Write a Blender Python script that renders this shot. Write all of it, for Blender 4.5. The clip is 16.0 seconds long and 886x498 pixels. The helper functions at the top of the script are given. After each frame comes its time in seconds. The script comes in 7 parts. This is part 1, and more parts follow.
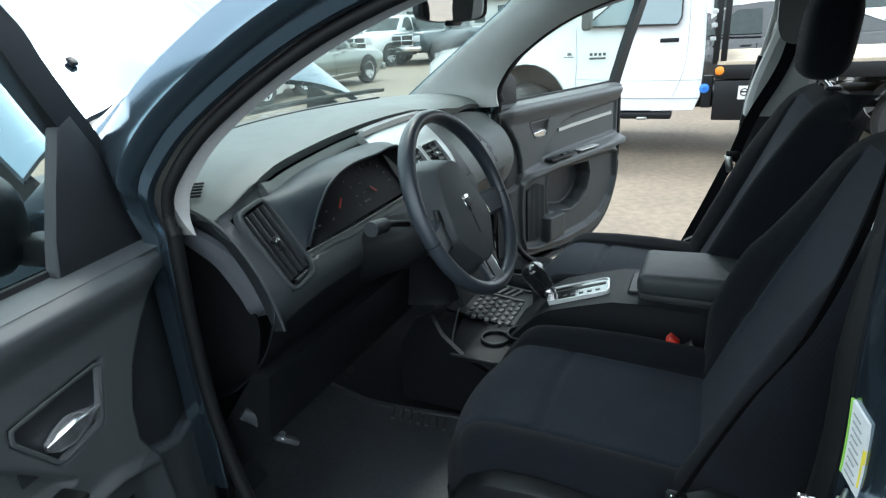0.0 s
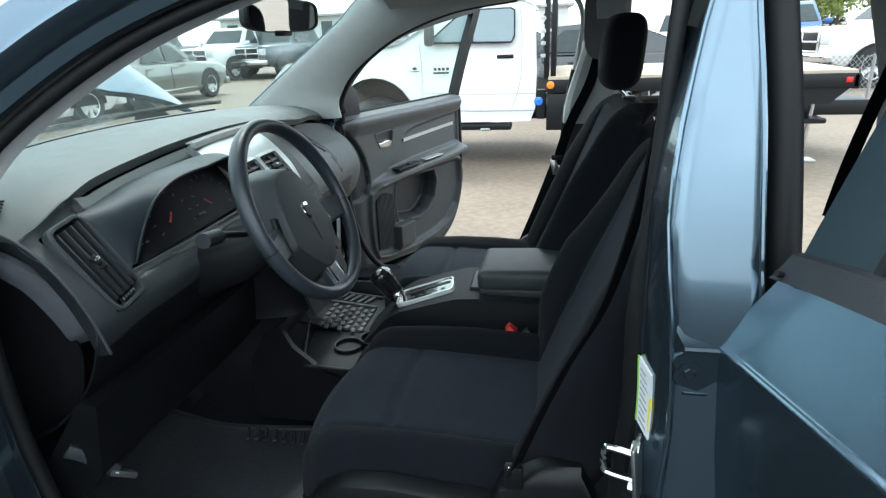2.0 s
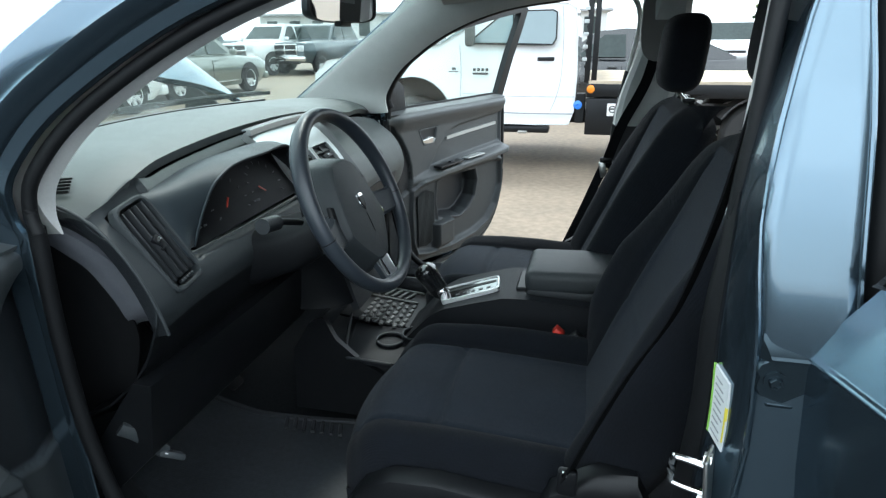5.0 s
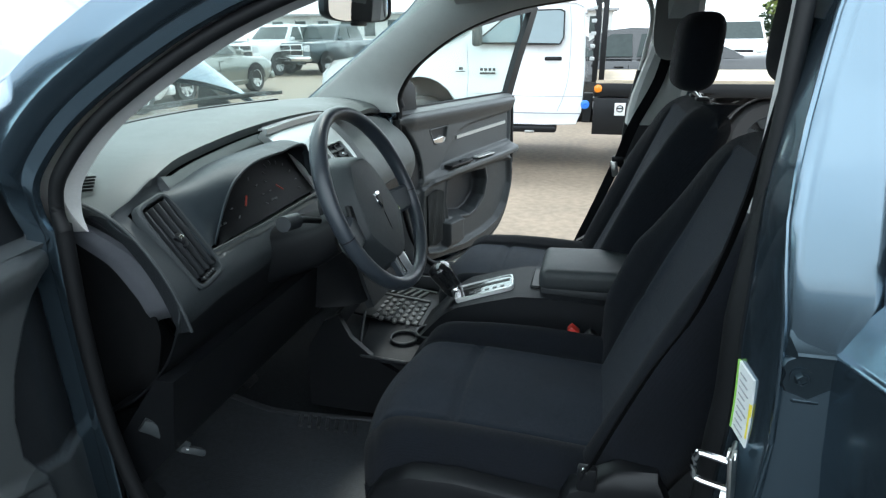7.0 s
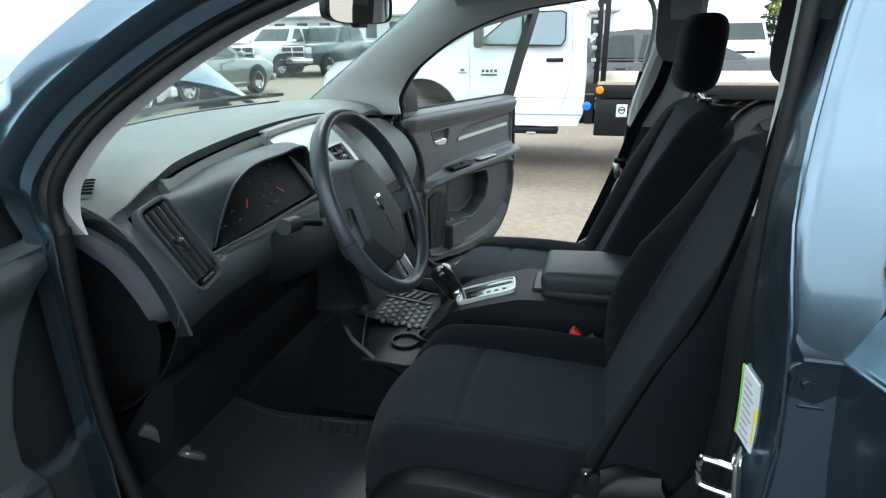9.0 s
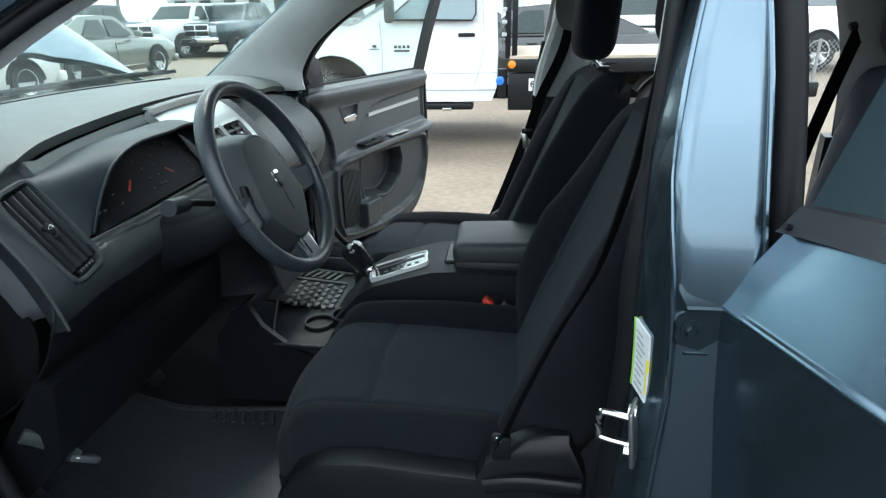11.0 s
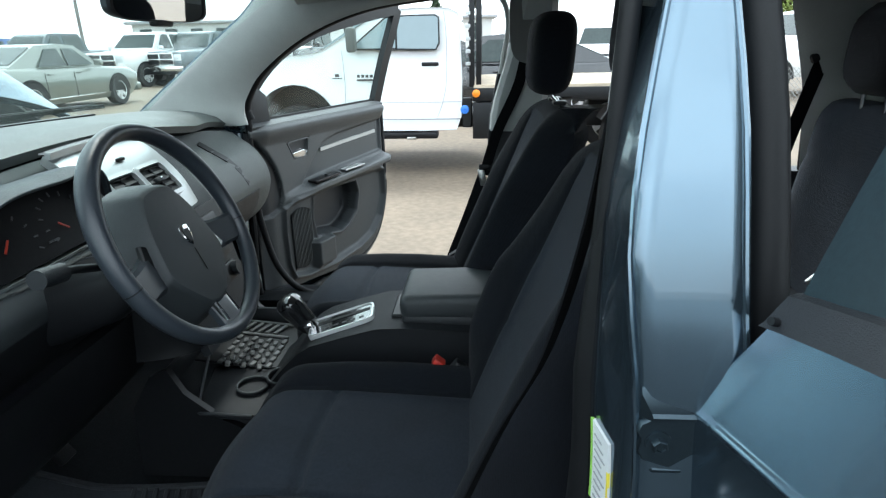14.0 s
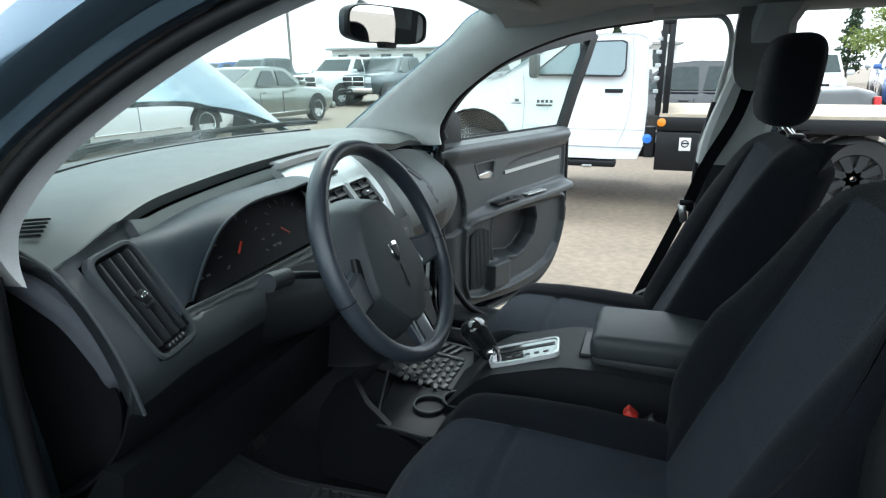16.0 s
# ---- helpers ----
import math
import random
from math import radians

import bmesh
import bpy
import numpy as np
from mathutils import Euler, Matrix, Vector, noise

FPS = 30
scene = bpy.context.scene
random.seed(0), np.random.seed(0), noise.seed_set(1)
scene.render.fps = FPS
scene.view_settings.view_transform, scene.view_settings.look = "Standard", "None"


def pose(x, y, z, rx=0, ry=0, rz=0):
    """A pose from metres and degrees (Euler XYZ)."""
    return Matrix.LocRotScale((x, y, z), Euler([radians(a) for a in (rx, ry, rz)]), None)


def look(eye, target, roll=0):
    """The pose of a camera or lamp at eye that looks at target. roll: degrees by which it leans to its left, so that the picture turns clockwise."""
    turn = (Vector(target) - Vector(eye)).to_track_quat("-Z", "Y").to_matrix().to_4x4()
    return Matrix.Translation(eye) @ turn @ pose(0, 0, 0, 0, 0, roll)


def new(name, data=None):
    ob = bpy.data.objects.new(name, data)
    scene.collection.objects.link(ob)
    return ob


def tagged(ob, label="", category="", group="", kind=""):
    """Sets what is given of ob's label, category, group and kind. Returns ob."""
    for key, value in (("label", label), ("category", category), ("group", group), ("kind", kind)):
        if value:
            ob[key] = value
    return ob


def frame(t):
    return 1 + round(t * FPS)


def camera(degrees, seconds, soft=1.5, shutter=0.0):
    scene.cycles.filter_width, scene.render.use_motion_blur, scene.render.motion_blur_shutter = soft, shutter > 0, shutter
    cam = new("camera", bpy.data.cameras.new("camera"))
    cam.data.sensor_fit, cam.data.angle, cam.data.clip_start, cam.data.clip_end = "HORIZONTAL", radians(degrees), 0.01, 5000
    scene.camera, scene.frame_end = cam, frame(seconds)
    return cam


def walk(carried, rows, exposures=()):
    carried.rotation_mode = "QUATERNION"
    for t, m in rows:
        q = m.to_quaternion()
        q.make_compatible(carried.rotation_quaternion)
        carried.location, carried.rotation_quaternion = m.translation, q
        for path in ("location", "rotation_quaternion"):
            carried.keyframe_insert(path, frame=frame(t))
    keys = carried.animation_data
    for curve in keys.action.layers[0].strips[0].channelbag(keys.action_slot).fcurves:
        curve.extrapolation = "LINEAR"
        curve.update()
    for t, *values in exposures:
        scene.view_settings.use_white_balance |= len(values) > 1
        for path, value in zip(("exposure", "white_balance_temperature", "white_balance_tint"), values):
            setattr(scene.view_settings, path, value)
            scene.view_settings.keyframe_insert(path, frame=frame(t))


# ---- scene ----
cam = camera(74.15, 16.0, soft=1.3)
walk(cam, [
    (0, look((-0.4247, 1.3883, 1.4096), (0.1800, 0.1233, 0.8765), -3.52)),
    (0.5, look((-0.4461, 1.3857, 1.4150), (0.0622, 0.0763, 0.8888), -3.42)),
    (1, look((-0.4613, 1.3946, 1.4211), (-0.0642, 0.0398, 0.9145), -3.28)),
    (1.5, look((-0.4795, 1.4035, 1.4164), (-0.1587, 0.0241, 0.9220), -3.43)),
    (2, look((-0.4753, 1.4096, 1.3999), (-0.2001, 0.0286, 0.8830), -2.23)),
    (2.5, look((-0.4510, 1.4098, 1.3884), (-0.1424, 0.0395, 0.8621), -2.33)),
    (3, look((-0.4547, 1.4004, 1.3797), (-0.1720, 0.0306, 0.8379), -0.96)),
    (3.5, look((-0.4424, 1.3997, 1.3817), (-0.1472, 0.0232, 0.8639), -1.08)),
    (4, look((-0.4311, 1.4041, 1.3833), (-0.1018, 0.0339, 0.8692), -1.16)),
    (6.5, look((-0.4030, 1.4132, 1.3860), (-0.0595, 0.0440, 0.8789), -0.41)),
    (7, look((-0.3972, 1.4207, 1.3837), (-0.0445, 0.0556, 0.8718), -0.76)),
    (7.5, look((-0.3972, 1.4139, 1.3888), (-0.0247, 0.0512, 0.8843), -0.47)),
    (8, look((-0.3975, 1.4137, 1.3865), (-0.0297, 0.0503, 0.8805), -0.66)),
    (10.5, look((-0.3931, 1.4114, 1.3724), (-0.1245, 0.0306, 0.8516), -1.02)),
    (11, look((-0.4312, 1.3915, 1.3630), (-0.2614, 0.0101, 0.8037), -1.20)),
    (11.5, look((-0.4687, 1.3300, 1.3675), (-0.3428, -0.0728, 0.8514), -0.52)),
    (12, look((-0.4729, 1.2816, 1.3630), (-0.2948, -0.1175, 0.8522), -1.45)),
    (12.5, look((-0.4741, 1.2591, 1.3605), (-0.2296, -0.1329, 0.8580), -1.04)),
    (13, look((-0.4783, 1.2585, 1.3628), (-0.1828, -0.1230, 0.8587), -2.30)),
    (13.5, look((-0.4812, 1.2511, 1.3697), (-0.2974, -0.1491, 0.8640), -0.81)),
    (14, look((-0.4756, 1.2415, 1.3707), (-0.3747, -0.1688, 0.8697), -1.16)),
    (14.5, look((-0.4439, 1.2413, 1.3633), (-0.3513, -0.1626, 0.8433), -1.00)),
    (15, look((-0.4042, 1.2469, 1.3634), (-0.2579, -0.1585, 0.8600), -1.54)),
    (15.5, look((-0.3878, 1.2388, 1.3654), (-0.1102, -0.1566, 0.8902), -1.36)),
    (16, look((-0.3837, 1.2011, 1.3653), (0.1067, -0.1469, 0.9268), -0.50)),
], exposures=((0, 0.99, 6040, 2), (16, 0.99, 6040, 2)))

# daylight: bright cloudy sky and a soft high sun
world = bpy.data.worlds.new("daylight")
scene.world = world
world.use_nodes = True
wn, wl = world.node_tree.nodes, world.node_tree.links
sky = wn.new("ShaderNodeTexSky")
sky.sky_type, sky.sun_disc = "NISHITA", False
sky.sun_elevation, sky.sun_rotation = radians(57), radians(165)
sky.dust_density = 3.0
tc = wn.new("ShaderNodeTexCoord")
cloud = wn.new("ShaderNodeTexNoise")
cloud.inputs["Scale"].default_value, cloud.inputs["Detail"].default_value = 2.2, 6
wl.new(tc.outputs["Generated"], cloud.inputs["Vector"])
ramp = wn.new("ShaderNodeValToRGB")
ramp.color_ramp.elements[0].position, ramp.color_ramp.elements[1].position = 0.38, 0.6
ramp.color_ramp.elements[0].color = (0.58, 0.58, 0.58, 1)
wl.new(cloud.outputs["Fac"], ramp.inputs["Fac"])
cmix = wn.new("ShaderNodeMix")
cmix.data_type = "RGBA"
wl.new(ramp.outputs["Color"], cmix.inputs["Factor"])
wl.new(sky.outputs["Color"], cmix.inputs["A"])
cmix.inputs["B"].default_value = (14.0, 14.6, 15.4, 1)
wl.new(cmix.outputs["Result"], wn["Background"].inputs["Color"])
wn["Background"].inputs["Strength"].default_value = 0.12
sun = new("sun", bpy.data.lights.new("sun", "SUN"))
sun.data.energy, sun.data.angle, sun.data.color = 1.2, radians(12), (1.0, 0.97, 0.92)
sun.matrix_world = look((1.5, -5.5, 9), (0, 0, 0))

# ---- materials ----
def mat(name, color, rough=0.5, metal=0.0, coat=0.0, var=0.12, scale=8.0, bump=0.0, bscale=200.0, spec=0.5, color2=None, uneven=0.15):
    """Principled material with grain at two scales, optional second colour, fine relief and uneven gloss."""
    m = bpy.data.materials.new(name)
    m.use_nodes = True
    n, l = m.node_tree.nodes, m.node_tree.links
    p = n["Principled BSDF"]
    p.inputs["Roughness"].default_value, p.inputs["Metallic"].default_value = rough, metal
    p.inputs["Coat Weight"].default_value, p.inputs["Coat Roughness"].default_value = coat, 0.03
    p.inputs["Specular IOR Level"].default_value = spec
    tex = n.new("ShaderNodeTexCoord")
    a = n.new("ShaderNodeTexNoise")
    a.inputs["Scale"].default_value, a.inputs["Detail"].default_value = scale, 5
    l.new(tex.outputs["Object"], a.inputs["Vector"])
    b = n.new("ShaderNodeTexNoise")
    b.inputs["Scale"].default_value, b.inputs["Detail"].default_value = scale * 14, 3
    l.new(tex.outputs["Object"], b.inputs["Vector"])
    add = n.new("ShaderNodeMath")
    add.operation = "ADD"
    l.new(a.outputs["Fac"], add.inputs[0])
    l.new(b.outputs["Fac"], add.inputs[1])
    rng = n.new("ShaderNodeMapRange")
    rng.inputs["From Min"].default_value, rng.inputs["From Max"].default_value = 0.65, 1.35
    l.new(add.outputs["Value"], rng.inputs["Value"])
    mix = n.new("ShaderNodeMix")
    mix.data_type = "RGBA"
    c2 = color2 or tuple(min(1, c * (1 + var)) for c in color)
    mix.inputs["A"].default_value = (*(c * (1 - var) for c in color), 1)
    mix.inputs["B"].default_value = (*c2, 1)
    l.new(rng.outputs["Result"], mix.inputs["Factor"])
    l.new(mix.outputs["Result"], p.inputs["Base Color"])
    rr = n.new("ShaderNodeMapRange")
    rr.inputs["To Min"].default_value, rr.inputs["To Max"].default_value = rough * (1 - uneven), min(1, rough * (1 + uneven))
    l.new(a.outputs["Fac"], rr.inputs["Value"])
    l.new(rr.outputs["Result"], p.inputs["Roughness"])
    if bump:
        c = n.new("ShaderNodeTexNoise")
        c.inputs["Scale"].default_value, c.inputs["Detail"].default_value = bscale, 4
        l.new(tex.outputs["Object"], c.inputs["Vector"])
        bp = n.new("ShaderNodeBump")
        bp.inputs["Strength"].default_value, bp.inputs["Distance"].default_value = bump, 0.002
        l.new(c.outputs["Fac"], bp.inputs["Height"])
        l.new(bp.outputs["Normal"], p.inputs["Normal"])
    return m


def fabric(name, color, scale=450.0):
    """Woven seat cloth: fine crossed ribs over mottled dark yarn."""
    m = mat(name, color, 0.95, var=0.3, scale=14, spec=0.15)
    n, l = m.node_tree.nodes, m.node_tree.links
    p = n["Principled BSDF"]
    tex = n.new("ShaderNodeTexCoord")
    w1, w2 = n.new("ShaderNodeTexWave"), n.new("ShaderNodeTexWave")
    for w, d in ((w1, "X"), (w2, "Y")):
        w.bands_direction = d
        w.inputs["Scale"].default_value, w.inputs["Distortion"].default_value = scale / 3, 1.5
        l.new(tex.outputs["Object"], w.inputs["Vector"])
    mul = n.new("ShaderNodeMath")
    mul.operation = "MULTIPLY"
    l.new(w1.outputs["Fac"], mul.inputs[0])
    l.new(w2.outputs["Fac"], mul.inputs[1])
    bp = n.new("ShaderNodeBump")
    bp.inputs["Strength"].default_value, bp.inputs["Distance"].default_value = 0.35, 0.0015
    l.new(mul.outputs["Value"], bp.inputs["Height"])
    l.new(bp.outputs["Normal"], p.inputs["Normal"])
    p.inputs["Sheen Weight"].default_value = 0.03
    p.inputs["Sheen Roughness"].default_value = 0.6
    return m


def glass(name, tint=(0.90, 0.96, 0.94), drops=0.0):
    """Thin pane: mostly clear, with a mirror sheen that grows at a slant; drops: share covered by fine rain drops."""
    m = bpy.data.materials.new(name)
    m.use_nodes = True
    n, l = m.node_tree.nodes, m.node_tree.links
    n.remove(n["Principled BSDF"])
    t, g, x, f = n.new("ShaderNodeBsdfTransparent"), n.new("ShaderNodeBsdfGlossy"), n.new("ShaderNodeMixShader"), n.new("ShaderNodeLayerWeight")
    t.inputs["Color"].default_value = (*tint, 1)
    g.inputs["Roughness"].default_value = 0.02
    pw = n.new("ShaderNodeMath")
    pw.operation = "POWER"
    pw.inputs[1].default_value = 4.5
    l.new(f.outputs["Facing"], pw.inputs[0])
    ad = n.new("ShaderNodeMath")
    ad.operation, ad.use_clamp = "MULTIPLY_ADD", True
    ad.inputs[1].default_value, ad.inputs[2].default_value = 0.6, 0.03
    l.new(pw.outputs["Value"], ad.inputs[0])
    l.new(ad.outputs["Value"], x.inputs["Fac"])
    l.new(t.outputs["BSDF"], x.inputs[1])
    l.new(g.outputs["BSDF"], x.inputs[2])
    out = x
    if drops:
        tex, vo, no = n.new("ShaderNodeTexCoord"), n.new("ShaderNodeTexVoronoi"), n.new("ShaderNodeTexNoise")
        vo.inputs["Scale"].default_value, no.inputs["Scale"].default_value = 230, 5
        l.new(tex.outputs["Object"], vo.inputs["Vector"])
        l.new(tex.outputs["Object"], no.inputs["Vector"])
        lt = n.new("ShaderNodeMath")
        lt.operation = "LESS_THAN"
        th = n.new("ShaderNodeMapRange")
        th.inputs["From Min"].default_value, th.inputs["From Max"].default_value = 0.5, 0.68
        th.inputs["To Min"].default_value, th.inputs["To Max"].default_value = 0.0, drops
        l.new(no.outputs["Fac"], th.inputs["Value"])
        l.new(vo.outputs["Distance"], lt.inputs[0])
        l.new(th.outputs["Result"], lt.inputs[1])
        d, mx, ml = n.new("ShaderNodeBsdfTranslucent"), n.new("ShaderNodeMixShader"), n.new("ShaderNodeMath")
        d.inputs["Color"].default_value = (0.8, 0.85, 0.85, 1)
        ml.operation = "MULTIPLY"
        ml.inputs[1].default_value = 0.16
        l.new(lt.outputs["Value"], ml.inputs[0])
        l.new(ml.outputs["Value"], mx.inputs["Fac"])
        l.new(x.outputs["Shader"], mx.inputs[1])
        l.new(d.outputs["BSDF"], mx.inputs[2])
        out = mx
    l.new(out.outputs["Shader"], n["Material Output"].inputs["Surface"])
    return m


PAINT = mat("blue_metallic_paint", (0.128, 0.186, 0.234), 0.20, 0.92, 1.0, var=0.012, scale=4, spec=0.5, uneven=0.02)


def wet(name, base, scale=360.0):
    """A copy of a paint with rain drops standing on it, thicker in patches."""
    m = base.copy()
    m.name = name
    n, l = m.node_tree.nodes, m.node_tree.links
    p = n["Principled BSDF"]
    p.inputs["Coat Weight"].default_value = 0.45
    tex, vo, no = n.new("ShaderNodeTexCoord"), n.new("ShaderNodeTexVoronoi"), n.new("ShaderNodeTexNoise")
    vo.inputs["Scale"].default_value, no.inputs["Scale"].default_value = scale, 9
    l.new(tex.outputs["Object"], vo.inputs["Vector"])
    l.new(tex.outputs["Object"], no.inputs["Vector"])
    th, h = n.new("ShaderNodeMapRange"), n.new("ShaderNodeMath")
    th.inputs["From Min"].default_value, th.inputs["From Max"].default_value = 0.42, 0.62
    th.inputs["To Min"].default_value, th.inputs["To Max"].default_value = 0.0, 0.5
    l.new(no.outputs["Fac"], th.inputs["Value"])
    h.operation, h.use_clamp = "SUBTRACT", True
    l.new(th.outputs["Result"], h.inputs[0])
    l.new(vo.outputs["Distance"], h.inputs[1])
    bp = n.new("ShaderNodeBump")
    bp.inputs["Strength"].default_value, bp.inputs["Distance"].default_value = 0.22, 0.0015
    l.new(h.outputs["Value"], bp.inputs["Height"])
    l.new(bp.outputs["Normal"], p.inputs["Normal"])
    l.new(bp.outputs["Normal"], p.inputs["Coat Normal"])
    return m


WETP = wet("rain_wet_blue_paint", PAINT)
DASH = mat("grey_grained_plastic", (0.070, 0.079, 0.077), 0.5, var=0.1, scale=20, bump=0.35, bscale=700)
# on the dash face: pad plastic darkened in colour for its shaded side
DASHLOW = mat("darkened_grey_plastic", (0.030, 0.035, 0.038), 0.5, spec=0.4, var=0.1, scale=20, bump=0.35, bscale=700)
DOORT = mat("grey_door_plastic", (0.053, 0.059, 0.062), 0.45, var=0.1, scale=20, bump=0.35, bscale=700)
DARK = mat("dark_grained_plastic", (0.0155, 0.0177, 0.0205), 0.45, spec=0.35, var=0.15, scale=20, bump=0.3, bscale=700)
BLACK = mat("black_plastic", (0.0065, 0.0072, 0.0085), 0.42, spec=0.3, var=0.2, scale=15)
RUBBER = mat("black_rubber", (0.0055, 0.006, 0.007), 0.6, spec=0.3, var=0.25, scale=30)
LEATHER = mat("dark_wheel_leather", (0.028, 0.034, 0.042), 0.30, var=0.06, scale=30, bump=0.25, bscale=500, uneven=0.03)
CLOTH = fabric("black_seat_cloth", (0.0042, 0.0055, 0.0083))
CLOTH2 = fabric("charcoal_seat_cloth", (0.0148, 0.0190, 0.0265), 600)
LINER = mat("pale_grey_headliner", (0.42, 0.43, 0.42), 0.95, var=0.06, scale=30, bump=0.4, bscale=900, spec=0.1)
TRIMG = mat("pale_grey_pillar_plastic", (0.48, 0.48, 0.465), 0.6, var=0.06, scale=20, bump=0.25, bscale=800)
PAPER = mat("white_label_paper", (0.62, 0.64, 0.64), 0.6, var=0.06, scale=30)
SILVER = mat("silver_painted_plastic", (0.50, 0.52, 0.52), 0.34, 0.5, var=0.05, scale=30)
CHROME = mat("bright_chrome", (0.80, 0.80, 0.80), 0.08, 1.0, var=0.03)
STEEL = mat("zinc_steel", (0.55, 0.55, 0.53), 0.3, 1.0, var=0.12, scale=40)
TINT = glass("dark_car_glass", (0.22, 0.25, 0.26))
DROPS = glass("rain_wet_glass", (0.90, 0.96, 0.94), 0.42)
CARPET = mat("charcoal_carpet", (0.019, 0.021, 0.023), 1.0, var=0.4, scale=120, bump=0.8, bscale=500, spec=0.1)
WHITEP = mat("white_vehicle_paint", (0.78, 0.79, 0.80), 0.25, 0.0, 1.0, var=0.03, scale=3)
REDP = mat("red_plastic", (0.45, 0.03, 0.02), 0.35, var=0.1)
WEB = mat("black_belt_webbing", (0.004, 0.0045, 0.0055), 0.9, spec=0.12, var=0.2, scale=200, bump=0.5, bscale=900)
MIRROR = mat("mirror_silver", (0.85, 0.87, 0.88), 0.02, 1.0, var=0.01)

# ---- shape helpers ----
def link(name, bm, material, parent=None, label="", sharp=38):
    me = bpy.data.meshes.new(name)
    bmesh.ops.recalc_face_normals(bm, faces=bm.faces)
    bm.to_mesh(me)
    bm.free()
    for mm in material if isinstance(material, (list, tuple)) else [material]:
        me.materials.append(mm)
    me.shade_smooth()
    me.set_sharp_from_angle(angle=radians(sharp))
    ob = new(name, me)
    if parent:
        ob.parent = parent
    if label:
        tagged(ob, label)
    return ob


def part(name, bm, material, parent, label="", sharp=38):
    return link(name, bm, material, parent, label, sharp)


def thing(name, label, category, m=None, group="", kind=""):
    ob = new(name)
    ob.empty_display_size = 0.2
    if m is not None:
        ob.matrix_world = m
    return tagged(ob, label, category, group, kind)




def ring_faces(bm, rings, closed=True, cap=True, mi=0):
    vs = [[bm.verts.new(p) for p in r] for r in rings]
    n = len(vs[0])
    for a, b in zip(vs, vs[1:]):
        for i in range(n if closed else n - 1):
            j = (i + 1) % n
            try:
                bm.faces.new((a[i], a[j], b[j], b[i])).material_index = mi
            except ValueError:
                pass
    if cap and closed:
        for r in (vs[0], vs[-1]):
            try:
                bm.faces.new(r).material_index = mi
            except ValueError:
                pass
    return vs


def loft(rings, closed=True, cap=True, bm=None, mi=0):
    bm = bm or bmesh.new()
    ring_faces(bm, [[Vector(p) for p in r] for r in rings], closed, cap, mi)
    return bm


def rbox(c, s, bevel=0.01, seg=2, m=None, bm=None):
    """A box with rounded edges, at centre c with sizes s, turned by m."""
    t = bmesh.new()
    bmesh.ops.create_cube(t, size=1)
    for v in t.verts:
        v.co = Vector((v.co.x * s[0], v.co.y * s[1], v.co.z * s[2]))
    if bevel:
        bmesh.ops.bevel(t, geom=t.edges[:], offset=min(bevel, min(s) * 0.49), segments=seg, profile=0.5, affect="EDGES")
    for v in t.verts:
        v.co = (m @ v.co if m is not None else v.co) + Vector(c)
    return merge(bm, t)


def merge(bm, t):
    if bm is None:
        return t
    me = bpy.data.meshes.new("tmp")
    t.to_mesh(me)
    t.free()
    bm.from_mesh(me)
    bpy.data.meshes.remove(me)
    return bm


def rot(rx=0, ry=0, rz=0):
    return Euler([radians(a) for a in (rx, ry, rz)]).to_matrix()


def smooth_path(pts, n=8, closed=False):
    """Catmull-Rom through the points."""
    p = [Vector(q) for q in pts]
    out, k = [], len(p)
    for i in range(k if closed else k - 1):
        a, b, c, d = (p[j % k] if closed else p[max(0, min(k - 1, j))] for j in (i - 1, i, i + 1, i + 2))
        for s in range(n):
            t = s / n
            out.append(0.5 * ((2 * b) + (c - a) * t + (2 * a - 5 * b + 4 * c - d) * t * t + (3 * b - a - 3 * c + d) * t ** 3))
    if not closed:
        out.append(p[-1])
    return out


def sweep(path, section, up=(0, 0, 1), closed=False, bm=None, cap=True, scale=None, mi=0):
    """Carries a closed 2D section (side, up) along a path."""
    p = [Vector(q) for q in path]
    up, rings = Vector(up), []
    for i, q in enumerate(p):
        a = p[i - 1] if (i or closed) else p[0]
        b = p[(i + 1) % len(p)] if (i < len(p) - 1 or closed) else p[-1]
        d = (b - a).normalized()
        side = d.cross(up)
        side = side.normalized() if side.length > 1e-6 else Vector((1, 0, 0))
        u = side.cross(d).normalized()
        k = scale(i / max(1, len(p) - 1)) if scale else 1
        rings.append([q + side * x * k + u * y * k for x, y in section])
    if closed:
        rings.append(rings[0])
    bm = bm or bmesh.new()
    ring_faces(bm, rings, True, cap and not closed, mi)
    if closed:
        bmesh.ops.remove_doubles(bm, verts=bm.verts[:], dist=1e-6)
    return bm


def circle(r, n=12, ry=None):
    return [(r * math.cos(2 * math.pi * i / n), (ry or r) * math.sin(2 * math.pi * i / n)) for i in range(n)]


def superell(rx, ry, n=20, e=3.5):
    out = []
    for i in range(n):
        a = 2 * math.pi * (i + 0.5) / n
        c, s = math.cos(a), math.sin(a)
        out.append((math.copysign(abs(c) ** (2 / e), c) * rx, math.copysign(abs(s) ** (2 / e), s) * ry))
    return out


def tube(path, r, n=10, bm=None, up=(0, 0, 1), closed=False):
    return sweep(path, circle(r, n), up, closed, bm)


